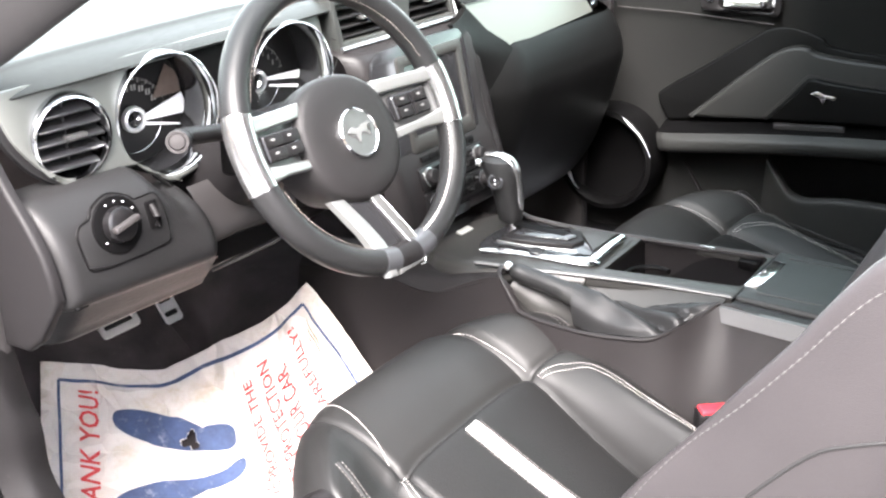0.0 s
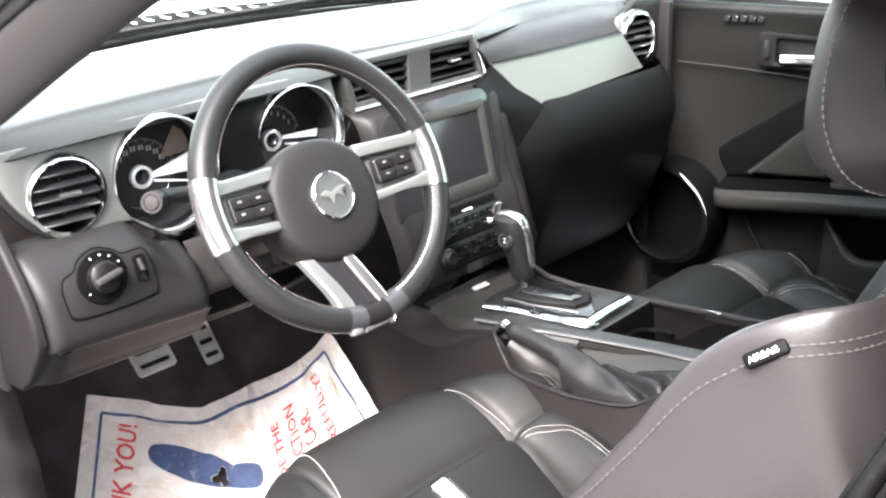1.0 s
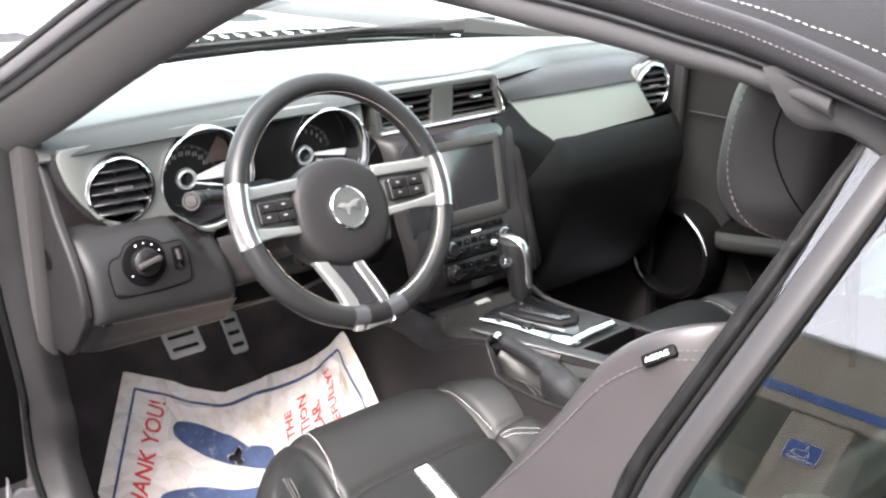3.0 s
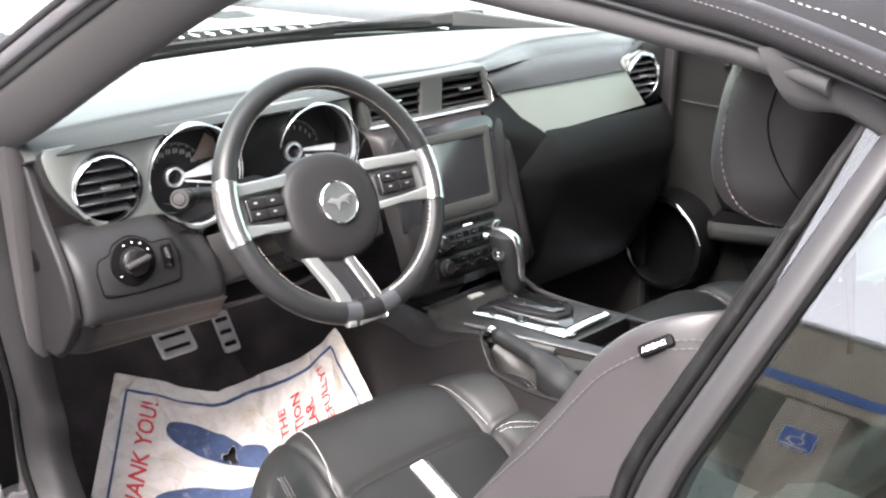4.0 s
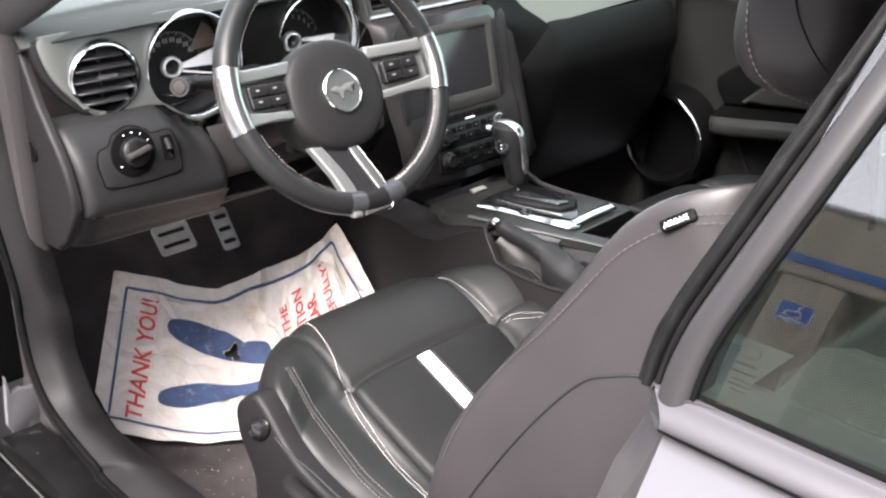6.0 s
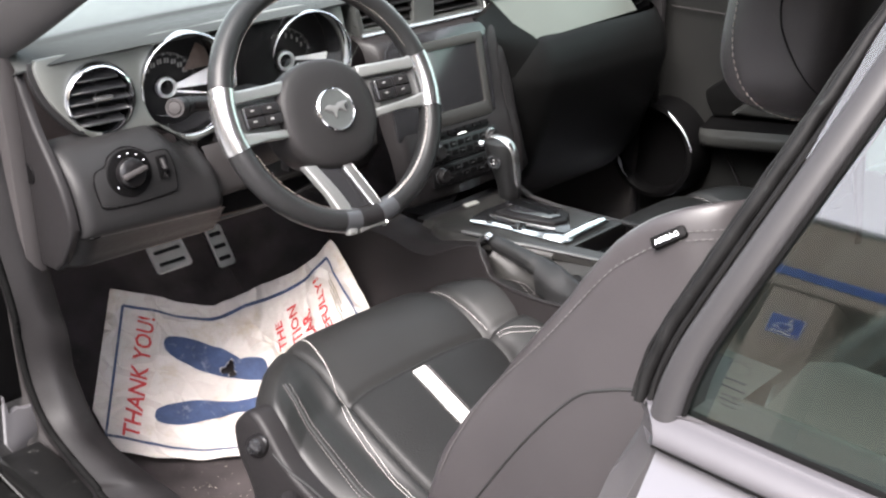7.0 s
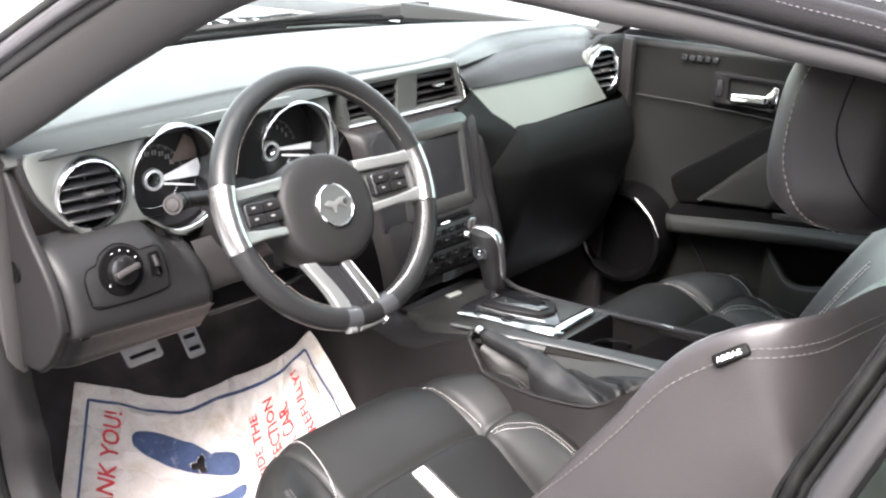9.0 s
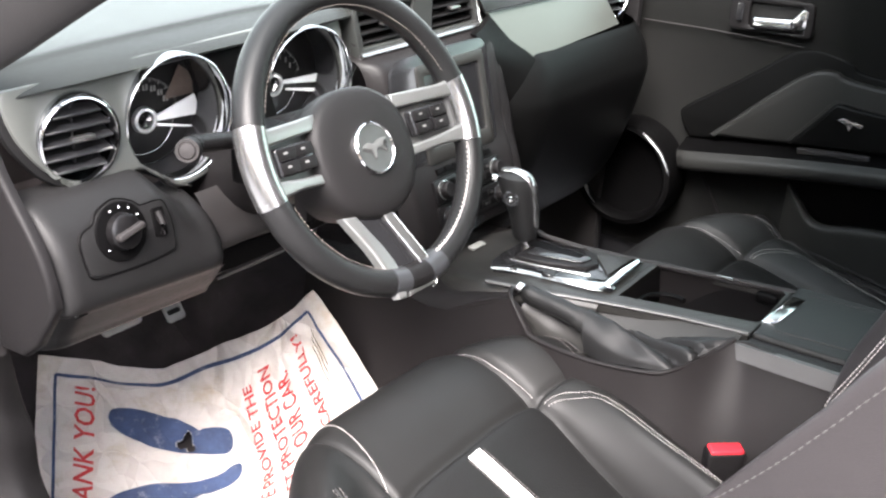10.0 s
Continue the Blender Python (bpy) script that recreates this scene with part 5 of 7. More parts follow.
for pts_ in ([(-0.010, -0.090), (-0.002, -0.115), (0.0065, -0.142), (0.0105, -0.1555), (0.004, -0.160)], [(0.004, -0.088), (0.0145, -0.12), (0.0215, -0.147), (0.019, -0.174), (0.010, -0.178)]):
    part("slot_edge", tube([wl_(x, y, slope_z(y)) for x, y in (tuple(p) for p in spline(pts_, 24))], 0.0012, 6), M_SILVER, wheel)


# ---- centre console ----
con = thing("centre_console", "grey and black centre console with chrome details", "console", (0.02, -0.35, 0.3))
CZ = 0.64
TRAY_Y = (-0.90, -0.546, -0.461, -0.389, -0.317, -0.275, -0.25, -0.19, -0.142, -0.10)
TRAY_L = (-0.045, -0.052, -0.066, -0.084, -0.105, -0.122, -0.124, -0.138, -0.127, -0.098)
TRAY_R = (0.118, 0.105, 0.090, 0.076, 0.062, 0.057, 0.054, 0.056, 0.078, 0.098)


def tray(y):
    """Left and right edge of the console's top at y."""
    return float(np.interp(y, TRAY_Y, TRAY_L)), float(np.interp(y, TRAY_Y, TRAY_R))


# body under the tray
part("body", loft([[(l_ + 0.016, y, 0.30), (l_ + 0.012, y, z - 0.06), (l_ + 0.012, y, z - 0.012), (r_, y, z - 0.006), (r_ + 0.008, y, z - 0.02), (r_ + 0.014, y, 0.3)] for y, z, (l_, r_) in ((y, z, tray(y)) for y, z in ((-0.06, CZ - 0.02), (-0.12, CZ - 0.012), (-0.2, CZ), (-0.28, CZ), (-0.352, CZ)))]), M_CONS, con, "dark grey console body")
part("body_side", thicken(sheet([[(tray(y)[1] + 0.004, y, CZ - 0.002) for y in (-0.10, -0.2, -0.35, -0.56)], [(tray(y)[1] + 0.012, y, CZ - 0.03) for y in (-0.10, -0.2, -0.35, -0.56)], [(tray(y)[1] + 0.02, y, 0.30) for y in (-0.10, -0.2, -0.35, -0.56)]], 20, 8), 0.006, (-1, 0, 0)), M_CONS, con)
# open bin behind the gear gate
BIN = [(-0.057, -0.372), (0.066, -0.369), (0.082, -0.372), (0.1015, -0.538), (0.094, -0.546), (-0.004, -0.549), (-0.014, -0.546)]
rim_out = [(tray(-0.356)[0], -0.356), (tray(-0.40)[0], -0.40), (tray(-0.47)[0], -0.47), (tray(-0.552)[0], -0.552), (tray(-0.552)[1], -0.552), (tray(-0.46)[1], -0.46), (tray(-0.356)[1] + 0.014, -0.356)]
part("bin_rim", plate(rim_out, CZ - 0.012, CZ + 0.002, 0.002, None, [BIN]), M_PLATE, con, "satin rim of the open bin")
bin_c = Vector((0.03, -0.46, 0))
rings_ = [[(x, y, CZ + 0.001) for x, y in BIN], [(x, y, CZ - 0.01) for x, y in BIN], [(bin_c.x + (x - bin_c.x) * 0.96, bin_c.y + (y - bin_c.y) * 0.97, CZ - 0.078) for x, y in BIN]]
part("bin_liner", loft(rings_, caps=False), M_BIN, con, "black liner of the bin")
part("bin_floor", plate([(bin_c.x + (x - bin_c.x) * 0.97, bin_c.y + (y - bin_c.y) * 0.98) for x, y in BIN], CZ - 0.084, CZ - 0.076, 0), M_RUBBER, con, "black rubber mat in the bin")
part("cup_ring", tube([(0.012 + 0.036 * math.cos(a), -0.408 + 0.033 * math.sin(a), CZ - 0.028) for a in np.arange(-0.5, 3.7, 0.15)], 0.004, 8), M_MATTE, con)
part("cup_arm", box((0.094, -0.522, CZ - 0.012), (0.012, 0.03, 0.014), 0.004, 3), M_MATTE, con)
part("bin_catch", box((0.090, -0.455, CZ + 0.0015), (0.006, 0.034, 0.005), 0.0015, 2, pose(0, 0, 0, 0, 0, 6)), M_SILVER, con, "small silver catch")
# top plate with its flared lip towards the stack
lip = []
for y, z, dz in ((-0.085, 0.616, -0.006), (-0.112, 0.621, -0.012), (-0.142, 0.627, -0.016), (-0.19, 0.636, -0.016), (-0.25, 0.6425, -0.006), (-0.305, 0.6425, -0.002), (-0.36, 0.6425, -0.002)):
    l_, r_ = tray(max(y, -0.36))
    lip.append([(l_ - 0.004, y, z + dz - 0.008), (l_ + 0.004, y - 0.001, z + dz * 0.6), (l_ + 0.022, y - 0.002, z - 0.0005), (l_ + (r_ - l_) * 0.5, y - 0.004, z), (r_ - 0.012, y, z), (r_, y, z - 0.002), (r_ + 0.006, y, z - 0.012)])
part("top_plate", thicken(sheet(lip, 48, 40), 0.008), M_PLATE, con, "satin grey console top plate")
part("badge", box((-0.008, -0.1115, 0.625), (0.031, 0.011, 0.004), 0.0012, 2, pose(0, 0, 0, 10, 0, -2)), M_BADGE, con, "small pale badge plate")
# edge trim of the tray
part("edge_trim", tube([(tray(y)[0] - 0.001, y, CZ + 0.0015 - 0.03 * max(0, y + 0.25) ** 1.2) for y in np.linspace(-0.21, -0.55, 40)], 0.0034, 10, 0.003), M_STALK, con, "pale satin edge trim")
part("edge_trim", tube([(tray(y)[1] + 0.002, y, CZ + 0.001) for y in np.linspace(-0.12, -0.56, 40)], 0.005, 10, 0.0035), M_GREY, con)
# side skirt by the driver with the recess for the hand brake
skirt = [[(-0.130, 0.12, 0.56), (-0.150, 0.02, 0.585), (-0.165, -0.07, 0.60), (-0.172, -0.16, 0.598), (-0.155, -0.258, 0.637), (-0.169, -0.312, 0.600), (-0.17, -0.391, 0.597), (-0.15, -0.487, 0.608), (-0.088, -0.545, 0.642), (-0.088, -0.60, 0.643), (-0.088, -0.78, 0.64)],
         [(-0.142, 0.12, 0.48), (-0.162, 0.02, 0.49), (-0.18, -0.07, 0.50), (-0.185, -0.16, 0.49), (-0.185, -0.25, 0.48), (-0.19, -0.33, 0.46), (-0.19, -0.42, 0.45), (-0.18, -0.5, 0.46), (-0.15, -0.56, 0.48), (-0.14, -0.62, 0.48), (-0.13, -0.78, 0.48)],
         [(-0.15, 0.12, 0.25), (-0.168, 0.02, 0.25), (-0.185, -0.07, 0.25), (-0.19, -0.16, 0.25), (-0.19, -0.25, 0.25), (-0.195, -0.33, 0.25), (-0.195, -0.42, 0.25), (-0.185, -0.5, 0.25), (-0.17, -0.56, 0.25), (-0.16, -0.62, 0.25), (-0.15, -0.78, 0.25)]]
part("side_skirt", thicken(sheet(skirt, 50, 14), 0.006, (1, 0, 0)), M_CONS, con, "dark grey console side")
part("side_shoulder", sheet([[(-0.131, 0.12, 0.56), (-0.151, 0.02, 0.585), (-0.166, -0.07, 0.60), (-0.173, -0.16, 0.598), (-0.165, -0.21, 0.614), (-0.155, -0.258, 0.636)], [(-0.11, 0.12, 0.585), (-0.125, 0.02, 0.604), (-0.135, -0.08, 0.607), (-0.155, -0.16, 0.612), (-0.152, -0.205, 0.622), (-0.14, -0.258, 0.637)], [(-0.09, 0.12, 0.60), (-0.095, 0.02, 0.608), (-0.096, -0.085, 0.606), (-0.130, -0.16, 0.613), (-0.134, -0.20, 0.624), (-0.122, -0.26, 0.634)]], 30, 8), M_CONS, con)
part("recess_floor", sheet([[(-0.153, -0.257, 0.637), (-0.167, -0.312, 0.599), (-0.168, -0.391, 0.596), (-0.148, -0.487, 0.607), (-0.086, -0.545, 0.642)], [(-0.13, -0.262, 0.612), (-0.125, -0.312, 0.588), (-0.12, -0.391, 0.586), (-0.11, -0.487, 0.596), (-0.08, -0.54, 0.63)], [(-0.107, -0.265, 0.64), (-0.083, -0.304, 0.641), (-0.07, -0.373, 0.641), (-0.062, -0.45, 0.641), (-0.06, -0.545, 0.641)]], 30, 12), M_PLATE, con)
part("recess_trim", tube(lerp_path([(-0.13, -0.25, 0.642), (-0.152, -0.261, 0.640), (-0.166, -0.291, 0.614), (-0.169, -0.312, 0.601), (-0.17, -0.391, 0.598), (-0.16, -0.464, 0.603), (-0.148, -0.491, 0.609), (-0.116, -0.517, 0.621), (-0.084, -0.545, 0.645)], 50), 0.003, 8), M_CONS, con, "satin trim round the hand brake recess")
part("armrest_side", thicken(sheet([[(-0.0905, -0.547, 0.6425), (-0.0915, -0.65, 0.6435), (-0.0915, -0.8, 0.6435)], [(-0.098, -0.554, 0.625), (-0.099, -0.65, 0.624), (-0.099, -0.8, 0.623)]], 12, 3), 0.008, (1, 0, 0)), M_STALK, con, "grey satin strip below the armrest")
part("armrest_base", box((0.03, -0.76, 0.45), (0.21, 0.4, 0.32), 0.015, 3), M_CONS, con)
part("armrest_ledge", box((-0.073, -0.72, 0.6315), (0.031, 0.33, 0.02), 0.003, 2), M_PLAST, con)
arm = part("armrest_lid", box((0.031, -0.72, 0.630), (0.178, 0.33, 0.034), 0.006, 4), M_LID, con, "black padded armrest lid")
for x_ in (-0.034, 0.098):
    part("lid_seam", tube([(x_, -0.575, 0.6472), (x_ + 0.006, -0.66, 0.6472), (x_ + 0.012, -0.85, 0.6472)], 0.0011, 6), M_SEAM, arm)
part("latch", plate([(-0.022, -0.554), (-0.024, -0.572), (0.0765, -0.579), (0.078, -0.560)], 0.642, 0.6495, 0.002), M_CHROME, arm, "chrome latch plate")
part("latch_inner", plate([(-0.012, -0.5575), (-0.0125, -0.570), (0.028, -0.573), (0.029, -0.5605)], 0.6495, 0.6503, 0.0003), M_SILVER, arm)
part("lid_gap", box((0.02, -0.5535, 0.6405), (0.165, 0.0022, 0.006), 0.0005, 1), M_MATTE, con)
# gear gate
gate = part("gear_gate", plate([(-0.094, -0.196), (-0.080, -0.183), (-0.046, -0.177), (0.0, -0.178), (0.036, -0.186), (0.045, -0.25), (0.056, -0.352), (-0.062, -0.356), (-0.078, -0.29)], 0.634, 0.6445, 0.002), M_GLOSS, con, "gloss black gear gate with chrome edges")
part("gate_plate", plate([(-0.050, -0.203), (0.018, -0.203), (0.018, -0.257), (0.031, -0.270), (0.031, -0.291), (0.002, -0.310), (-0.022, -0.303), (-0.046, -0.24)], 0.644, 0.6500, 0.003, None, (), 3), M_PLAST, gate)
part("gate_step", plate([(-0.036, -0.214), (0.008, -0.214), (0.009, -0.262), (0.020, -0.275), (0.003, -0.297), (-0.016, -0.292), (-0.032, -0.24)], 0.6495, 0.6535, 0.002, None, (), 3), M_GLOSS, gate)
part("gate_slot", plate([(-0.012, -0.198), (-0.008, -0.282), (0.006, -0.284), (0.008, -0.198)], 0.653, 0.6545, 0.0006), M_MATTE, gate)
part("gate_wing", plate([(0.020, -0.300), (0.046, -0.262), (0.054, -0.335), (-0.02, -0.335)], 0.644, 0.6475, 0.0012), M_PLATE, gate)
part("gate_line", tube([(-0.058, -0.200, 0.6455), (-0.052, -0.25, 0.6455), (-0.034, -0.315, 0.6455)], 0.0016, 6), M_SILVER, gate)
part("chrome_bar", tube([(-0.056, -0.351, 0.648), (-0.01, -0.3495, 0.6495), (0.042, -0.3475, 0.648)], 0.0085, 14, 0.006), M_CHROME, gate, "polished chrome bar")
part("chrome_strip", loft([[(x0, y, 0.6445), (x0 + 0.2 * (x1 - x0), y, h_), (x0 + 0.75 * (x1 - x0), y, h_), (x1, y, 0.6445)] for x0, x1, y, h_ in ((-0.101, -0.094, -0.195, 0.646), (-0.096, -0.080, -0.212, 0.648), (-0.088, -0.066, -0.235, 0.6485), (-0.082, -0.062, -0.262, 0.648), (-0.079, -0.056, -0.292, 0.650), (-0.074, -0.045, -0.320, 0.651), (-0.068, -0.036, -0.350, 0.651), (-0.06, -0.045, -0.362, 0.646))]), M_RING, gate, "polished chrome strip")
part("strip_break", box((-0.070, -0.272, 0.6495), (0.022, 0.018, 0.0035), 0.001, 1, pose(0, 0, 0, 0, 0, 12)), M_GLOSS, gate)
part("strip_break", box((-0.0855, -0.224, 0.6485), (0.012, 0.010, 0.003), 0.001, 1, pose(0, 0, 0, 0, 0, 12)), M_GLOSS, gate)
# gear lever
lev = thing("gear_lever", "black leather gear lever with silver inlay", "gear lever", (0.012, -0.19, 0.65))
part("shaft", tube([(0.012, -0.188, 0.640), (0.010, -0.185, 0.648), (0.009, -0.183, 0.656)], [0.012, 0.0105, 0.0105], 14), M_CHROME, lev)
hr = []
for x, y, z, a, b in ((0.009, -0.183, 0.652, 0.0150, 0.0165), (0.0085, -0.1825, 0.656, 0.0170, 0.0185), (0.008, -0.182, 0.668, 0.018, 0.0195), (0.005, -0.179, 0.69, 0.0195, 0.021), (0.001, -0.174, 0.715, 0.0215, 0.0245), (-0.002, -0.169, 0.735, 0.0222, 0.028), (-0.003, -0.167, 0.747, 0.0195, 0.0265), (-0.003, -0.166, 0.753, 0.012, 0.018)):
    hr.append([(x + a * p, y + b * q, z) for p, q in oval(0, 0, 1, 1, 24)])
part("grip", loft(hr), M_LEATHER2, lev)
part("inlay", tube(lerp_path([(-0.003, -0.146, 0.752), (-0.003, -0.166, 0.7555), (-0.002, -0.186, 0.751), (0.0, -0.1965, 0.738), (0.003, -0.1995, 0.718), (0.006, -0.2005, 0.695), (0.008, -0.2015, 0.674)], 30), [0.006] + [0.0085] * 24 + [0.0082, 0.0078, 0.0072, 0.0064, 0.0052, 0.0036], 14, 0.0035, up=(0, -0.7, 0.7)), M_SILVER, lev, "satin silver inlay")
bm_ = facing((-0.0195, -0.173, 0.719), (-1, -0.25, 0.12))
part("button", lathe([(0.0085, 0.0), (0.008, 0.0035), (0.0001, 0.0045)], bm_, 24), M_GLOSS, lev)
part("button_ring", lathe([(0.0085, 0.002), (0.0095, 0.0045), (0.0115, 0.0035), (0.0122, -0.002)], bm_, 28), M_FOOT, lev)
for e in (-0.0028, 0.0028):
    part("mark", box(bm_ @ Vector((0.0, e, 0.0045)), (0.003, 0.0012, 0.0006), 0, 1, bm_.to_3x3().to_4x4()), M_LIGHT, lev)
part("thumb_button", box((-0.021, -0.1445, 0.744), (0.011, 0.012, 0.010), 0.004, 3, pose(0, 0, 0, 10, 0, 25)), M_CHROME, lev, "chrome thumb button")

# hand brake
hb = thing("hand_brake", "black leather hand brake lever with gaiter", "hand brake", (-0.12, -0.42, 0.58))
hbp = lerp_path([(-0.126, -0.266, 0.640), (-0.125, -0.29, 0.635), (-0.125, -0.32, 0.632), (-0.125, -0.365, 0.624), (-0.125, -0.40, 0.616)], 24)
part("grip", tube(hbp[:20], [0.008, 0.0105] + [0.0115 + 0.00012 * k for k in range(18)], 16, [0.008, 0.0115] + [0.0125 + 0.0001 * k for k in range(18)]), M_LEATHER2, hb)
part("collar", tube(hbp[16:19], 0.0152, 16), M_SEAM, hb)
part("button", lathe([(0.0085, 0), (0.0085, 0.008), (0.006, 0.0095), (0.0001, 0.01)], facing((-0.126, -0.264, 0.6405), (-0.05, 0.95, 0.25)), 20), M_CHROME, hb, "chrome release button")
# gaiter: slack leather from the collar to the rear point of the recess, tucked in along both edges
g_top = [(-0.106, -0.362, 0.634), (-0.106, -0.395, 0.627), (-0.098, -0.432, 0.618), (-0.09, -0.467, 0.624), (-0.084, -0.5, 0.634), (-0.08, -0.539, 0.643)]
g_mid = [(-0.126, -0.362, 0.642), (-0.13, -0.398, 0.634), (-0.128, -0.445, 0.624), (-0.118, -0.48, 0.626), (-0.1, -0.508, 0.637), (-0.081, -0.541, 0.646)]
g_low = [(-0.145, -0.366, 0.624), (-0.150, -0.405, 0.617), (-0.147, -0.458, 0.614), (-0.133, -0.493, 0.618), (-0.110, -0.513, 0.63), (-0.082, -0.543, 0.646)]
g_bot = [(-0.148, -0.373, 0.594), (-0.155, -0.413, 0.597), (-0.150, -0.484, 0.607), (-0.132, -0.502, 0.615), (-0.114, -0.516, 0.622), (-0.083, -0.545, 0.643)]
gs = sheet([g_top, g_mid, g_low, g_bot], 40, 24)
for v in gs.verts:
    c = v.co
    d = ((c.x + 0.115) * 0.114 - (c.y + 0.385) * 0.03) / 0.118  # across the main crease
    fold = 0.0035 * noise.noise(c * 24) + 0.0015 * abs(noise.noise(c * 60))
    for at, wide, high in ((-0.004, 0.007, 0.006), (0.011, 0.006, -0.011), (0.024, 0.007, 0.005), (0.034, 0.003, -0.005), (0.042, 0.004, 0.003)):
        fold += high * math.exp(-((d - at) / wide) ** 2)
    v.co = c + Vector((-0.35, 0, 0.94)) * (fold - 0.002) * min(1, max(0, (-0.37 - c.y) / 0.03))
part("gaiter", thicken(gs, 0.002, (0.5, 0, -0.8)), M_LEATHER2, hb, "creased black leather gaiter")

# ---- seats ----
def seat(xc, s, label, group, worn=1.0):
    """A bucket seat about xc; s: the side of the door, -1 or 1; worn: how far the cushion has sunk."""
    st = thing("bucket_seat", label, "seat", (xc, -0.5, 0.25), group=group)
    lat = spline([(0, 0.004), (0.07, 0.002), (0.122, -0.004), (0.136, -0.008), (0.152, 0.008), (0.19, 0.024), (0.222, 0.016), (0.246, -0.012), (0.258, -0.06), (0.26, -0.13)], 44)
    dip = ((-0.82, -0.62, -0.55, -0.50, -0.45, -0.40, -0.36, -0.34), (0.04, 0.051, 0.044, 0.038, 0.028, 0.014, 0.002, 0.0))
    lon = spline([(-0.82, 0.47), (-0.62, 0.503), (-0.45, 0.537), (-0.36, 0.552), (-0.345, 0.546), (-0.33, 0.558), (-0.29, 0.578), (-0.245, 0.586), (-0.21, 0.575), (-0.188, 0.54), (-0.182, 0.48), (-0.195, 0.40)], 90)

    side_z = ((-0.82, -0.62, -0.50, -0.44, -0.377, -0.311, -0.27, -0.245), (0.43, 0.455, 0.486, 0.513, 0.541, 0.570, 0.582, 0.586))

    near = -1  # the bolster towards the driver's door is straight, the other flares

    def cushion(u, v):
        k = round((2 * u - 1) * 44)
        dx, dz = lat[abs(k)]
        dx = dx if k >= 0 else -dx
        y, z = lon[round(v * 90)]
        dx0 = dx
        dx *= 1 - (0.05 if dx * near > 0 else 0.3) * min(1, max(0, (-0.38 - y) / 0.22))
        keep = 1.0 if dx0 * near > 0 else 1 - min(1, max(0, (abs(dx0) - 0.130) / 0.05))
        z -= float(np.interp(y, *dip)) * keep * worn
        if dx0 * near > 0.136 and y < -0.245:
            w_ = min(1, (dx0 * near - 0.136) / 0.03)
            z += (float(np.interp(y - 0.05 * w_ * min(1, (-0.245 - y) / 0.08), *side_z)) - z) * w_ * w_ * (3 - 2 * w_) * worn
        front = min(1, max(0, (y + 0.47) / 0.25)) if v < 0.8 else 1
        inset = 0.125 * max(0, (abs(dx) - 0.10) / 0.16) ** 1.6 * front
        raise_ = dz * (1 - 0.55 * front) * (0.75 if dx0 * near > 0 else 1.0) if dz > 0 else dz
        cross = -0.006 * math.exp(-((abs(dx0) - 0.135) / 0.004) ** 2)
        return (xc + dx, y - inset, z + raise_ + cross)

    cb = grid(cushion, 88, 90)
    ct = tree_of(cb)
    for f_ in cb.faces:
        q_ = f_.calc_center_median()
        f_.material_index = int(abs(q_.x - xc) < 0.136 * (1 - (0.05 if (q_.x - xc) * near > 0 else 0.3) * min(1, max(0, (-0.38 - q_.y) / 0.22))) and q_.y < -0.348)
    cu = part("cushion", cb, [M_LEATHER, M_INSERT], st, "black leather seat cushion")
    down = (0, 0, -1)
    stripe = []
    for e in (-0.0108, 0.0108):
        stripe.append(drape(ct, [(xc - 0.014 + e, -0.359, 0), (xc - 0.014 + e, -0.5, 0), (xc - 0.014 + e, -0.66, 0)], down, 30, 0.0015))
    n = min(len(stripe[0]), len(stripe[1]))
    part("stripe", thicken(grid(lambda u, v: Vector(stripe[0][round(v * (n - 1))]).lerp(stripe[1][round(v * (n - 1))], u), 2, n - 1), 0.002), M_WHITE_L, cu, "white leather centre stripe")
    th = bmesh.new()
    stitches(drape(ct, [(xc + near * 0.108, -0.204, 0), (xc + near * 0.107, -0.234, 0), (xc + near * 0.122, -0.294, 0), (xc + near * 0.138, -0.342, 0)], down, 30), 0.0040, 0.0030, 0.00034, th)
    stitches(drape(ct, [(xc - near * 0.138, -0.212, 0), (xc - near * 0.139, -0.25, 0), (xc - near * 0.139, -0.30, 0), (xc - near * 0.141, -0.345, 0)], down, 30), 0.0040, 0.0030, 0.00034, th)
    for o in (0.0, 0.0056):
        stitches(drape(ct, [(xc + near * (0.143 + o), -0.352 - o * 0.5, 0), (xc + near * (0.150 + o), -0.372, 0), (xc + near * (0.154 + o), -0.403, 0), (xc + near * (0.158 + o), -0.465, 0), (xc + near * (0.160 + o), -0.52, 0), (xc + near * (0.164 + o), -0.70, 0)], down, 60), 0.0042, 0.0028, 0.0003, th)
        stitches(drape(ct, [(xc - near * 0.141, -0.362 - o, 0), (xc - near * (0.165 - o), -0.385 - o, 0), (xc - near * (0.178 - o), -0.43, 0), (xc - near * (0.160 - o), -0.52, 0), (xc - near * (0.145 - o), -0.62, 0), (xc - near * (0.138 - o), -0.74, 0)], down, 60), 0.0042, 0.0028, 0.0003, th)
    tagged(part("stitching", th, M_THREAD, cu, "white twin stitching"), kind="stuff")
    part("piping", tube([p - Vector((0, 0, 0.0006)) for p in drape(ct, [(xc - near * 0.232, -0.265, 0), (xc - near * 0.236, -0.34, 0), (xc - near * 0.21, -0.5, 0), (xc - near * 0.188, -0.7, 0)], down, 40)], 0.0016, 6), M_LEATHER2, cu)
    rib = [(xc + near * 0.206, -0.315, 0), (xc + near * 0.209, -0.34, 0), (xc + near * 0.210, -0.377, 0), (xc + near * 0.209, -0.44, 0), (xc + near * 0.206, -0.52, 0), (xc + near * 0.20, -0.70, 0)]
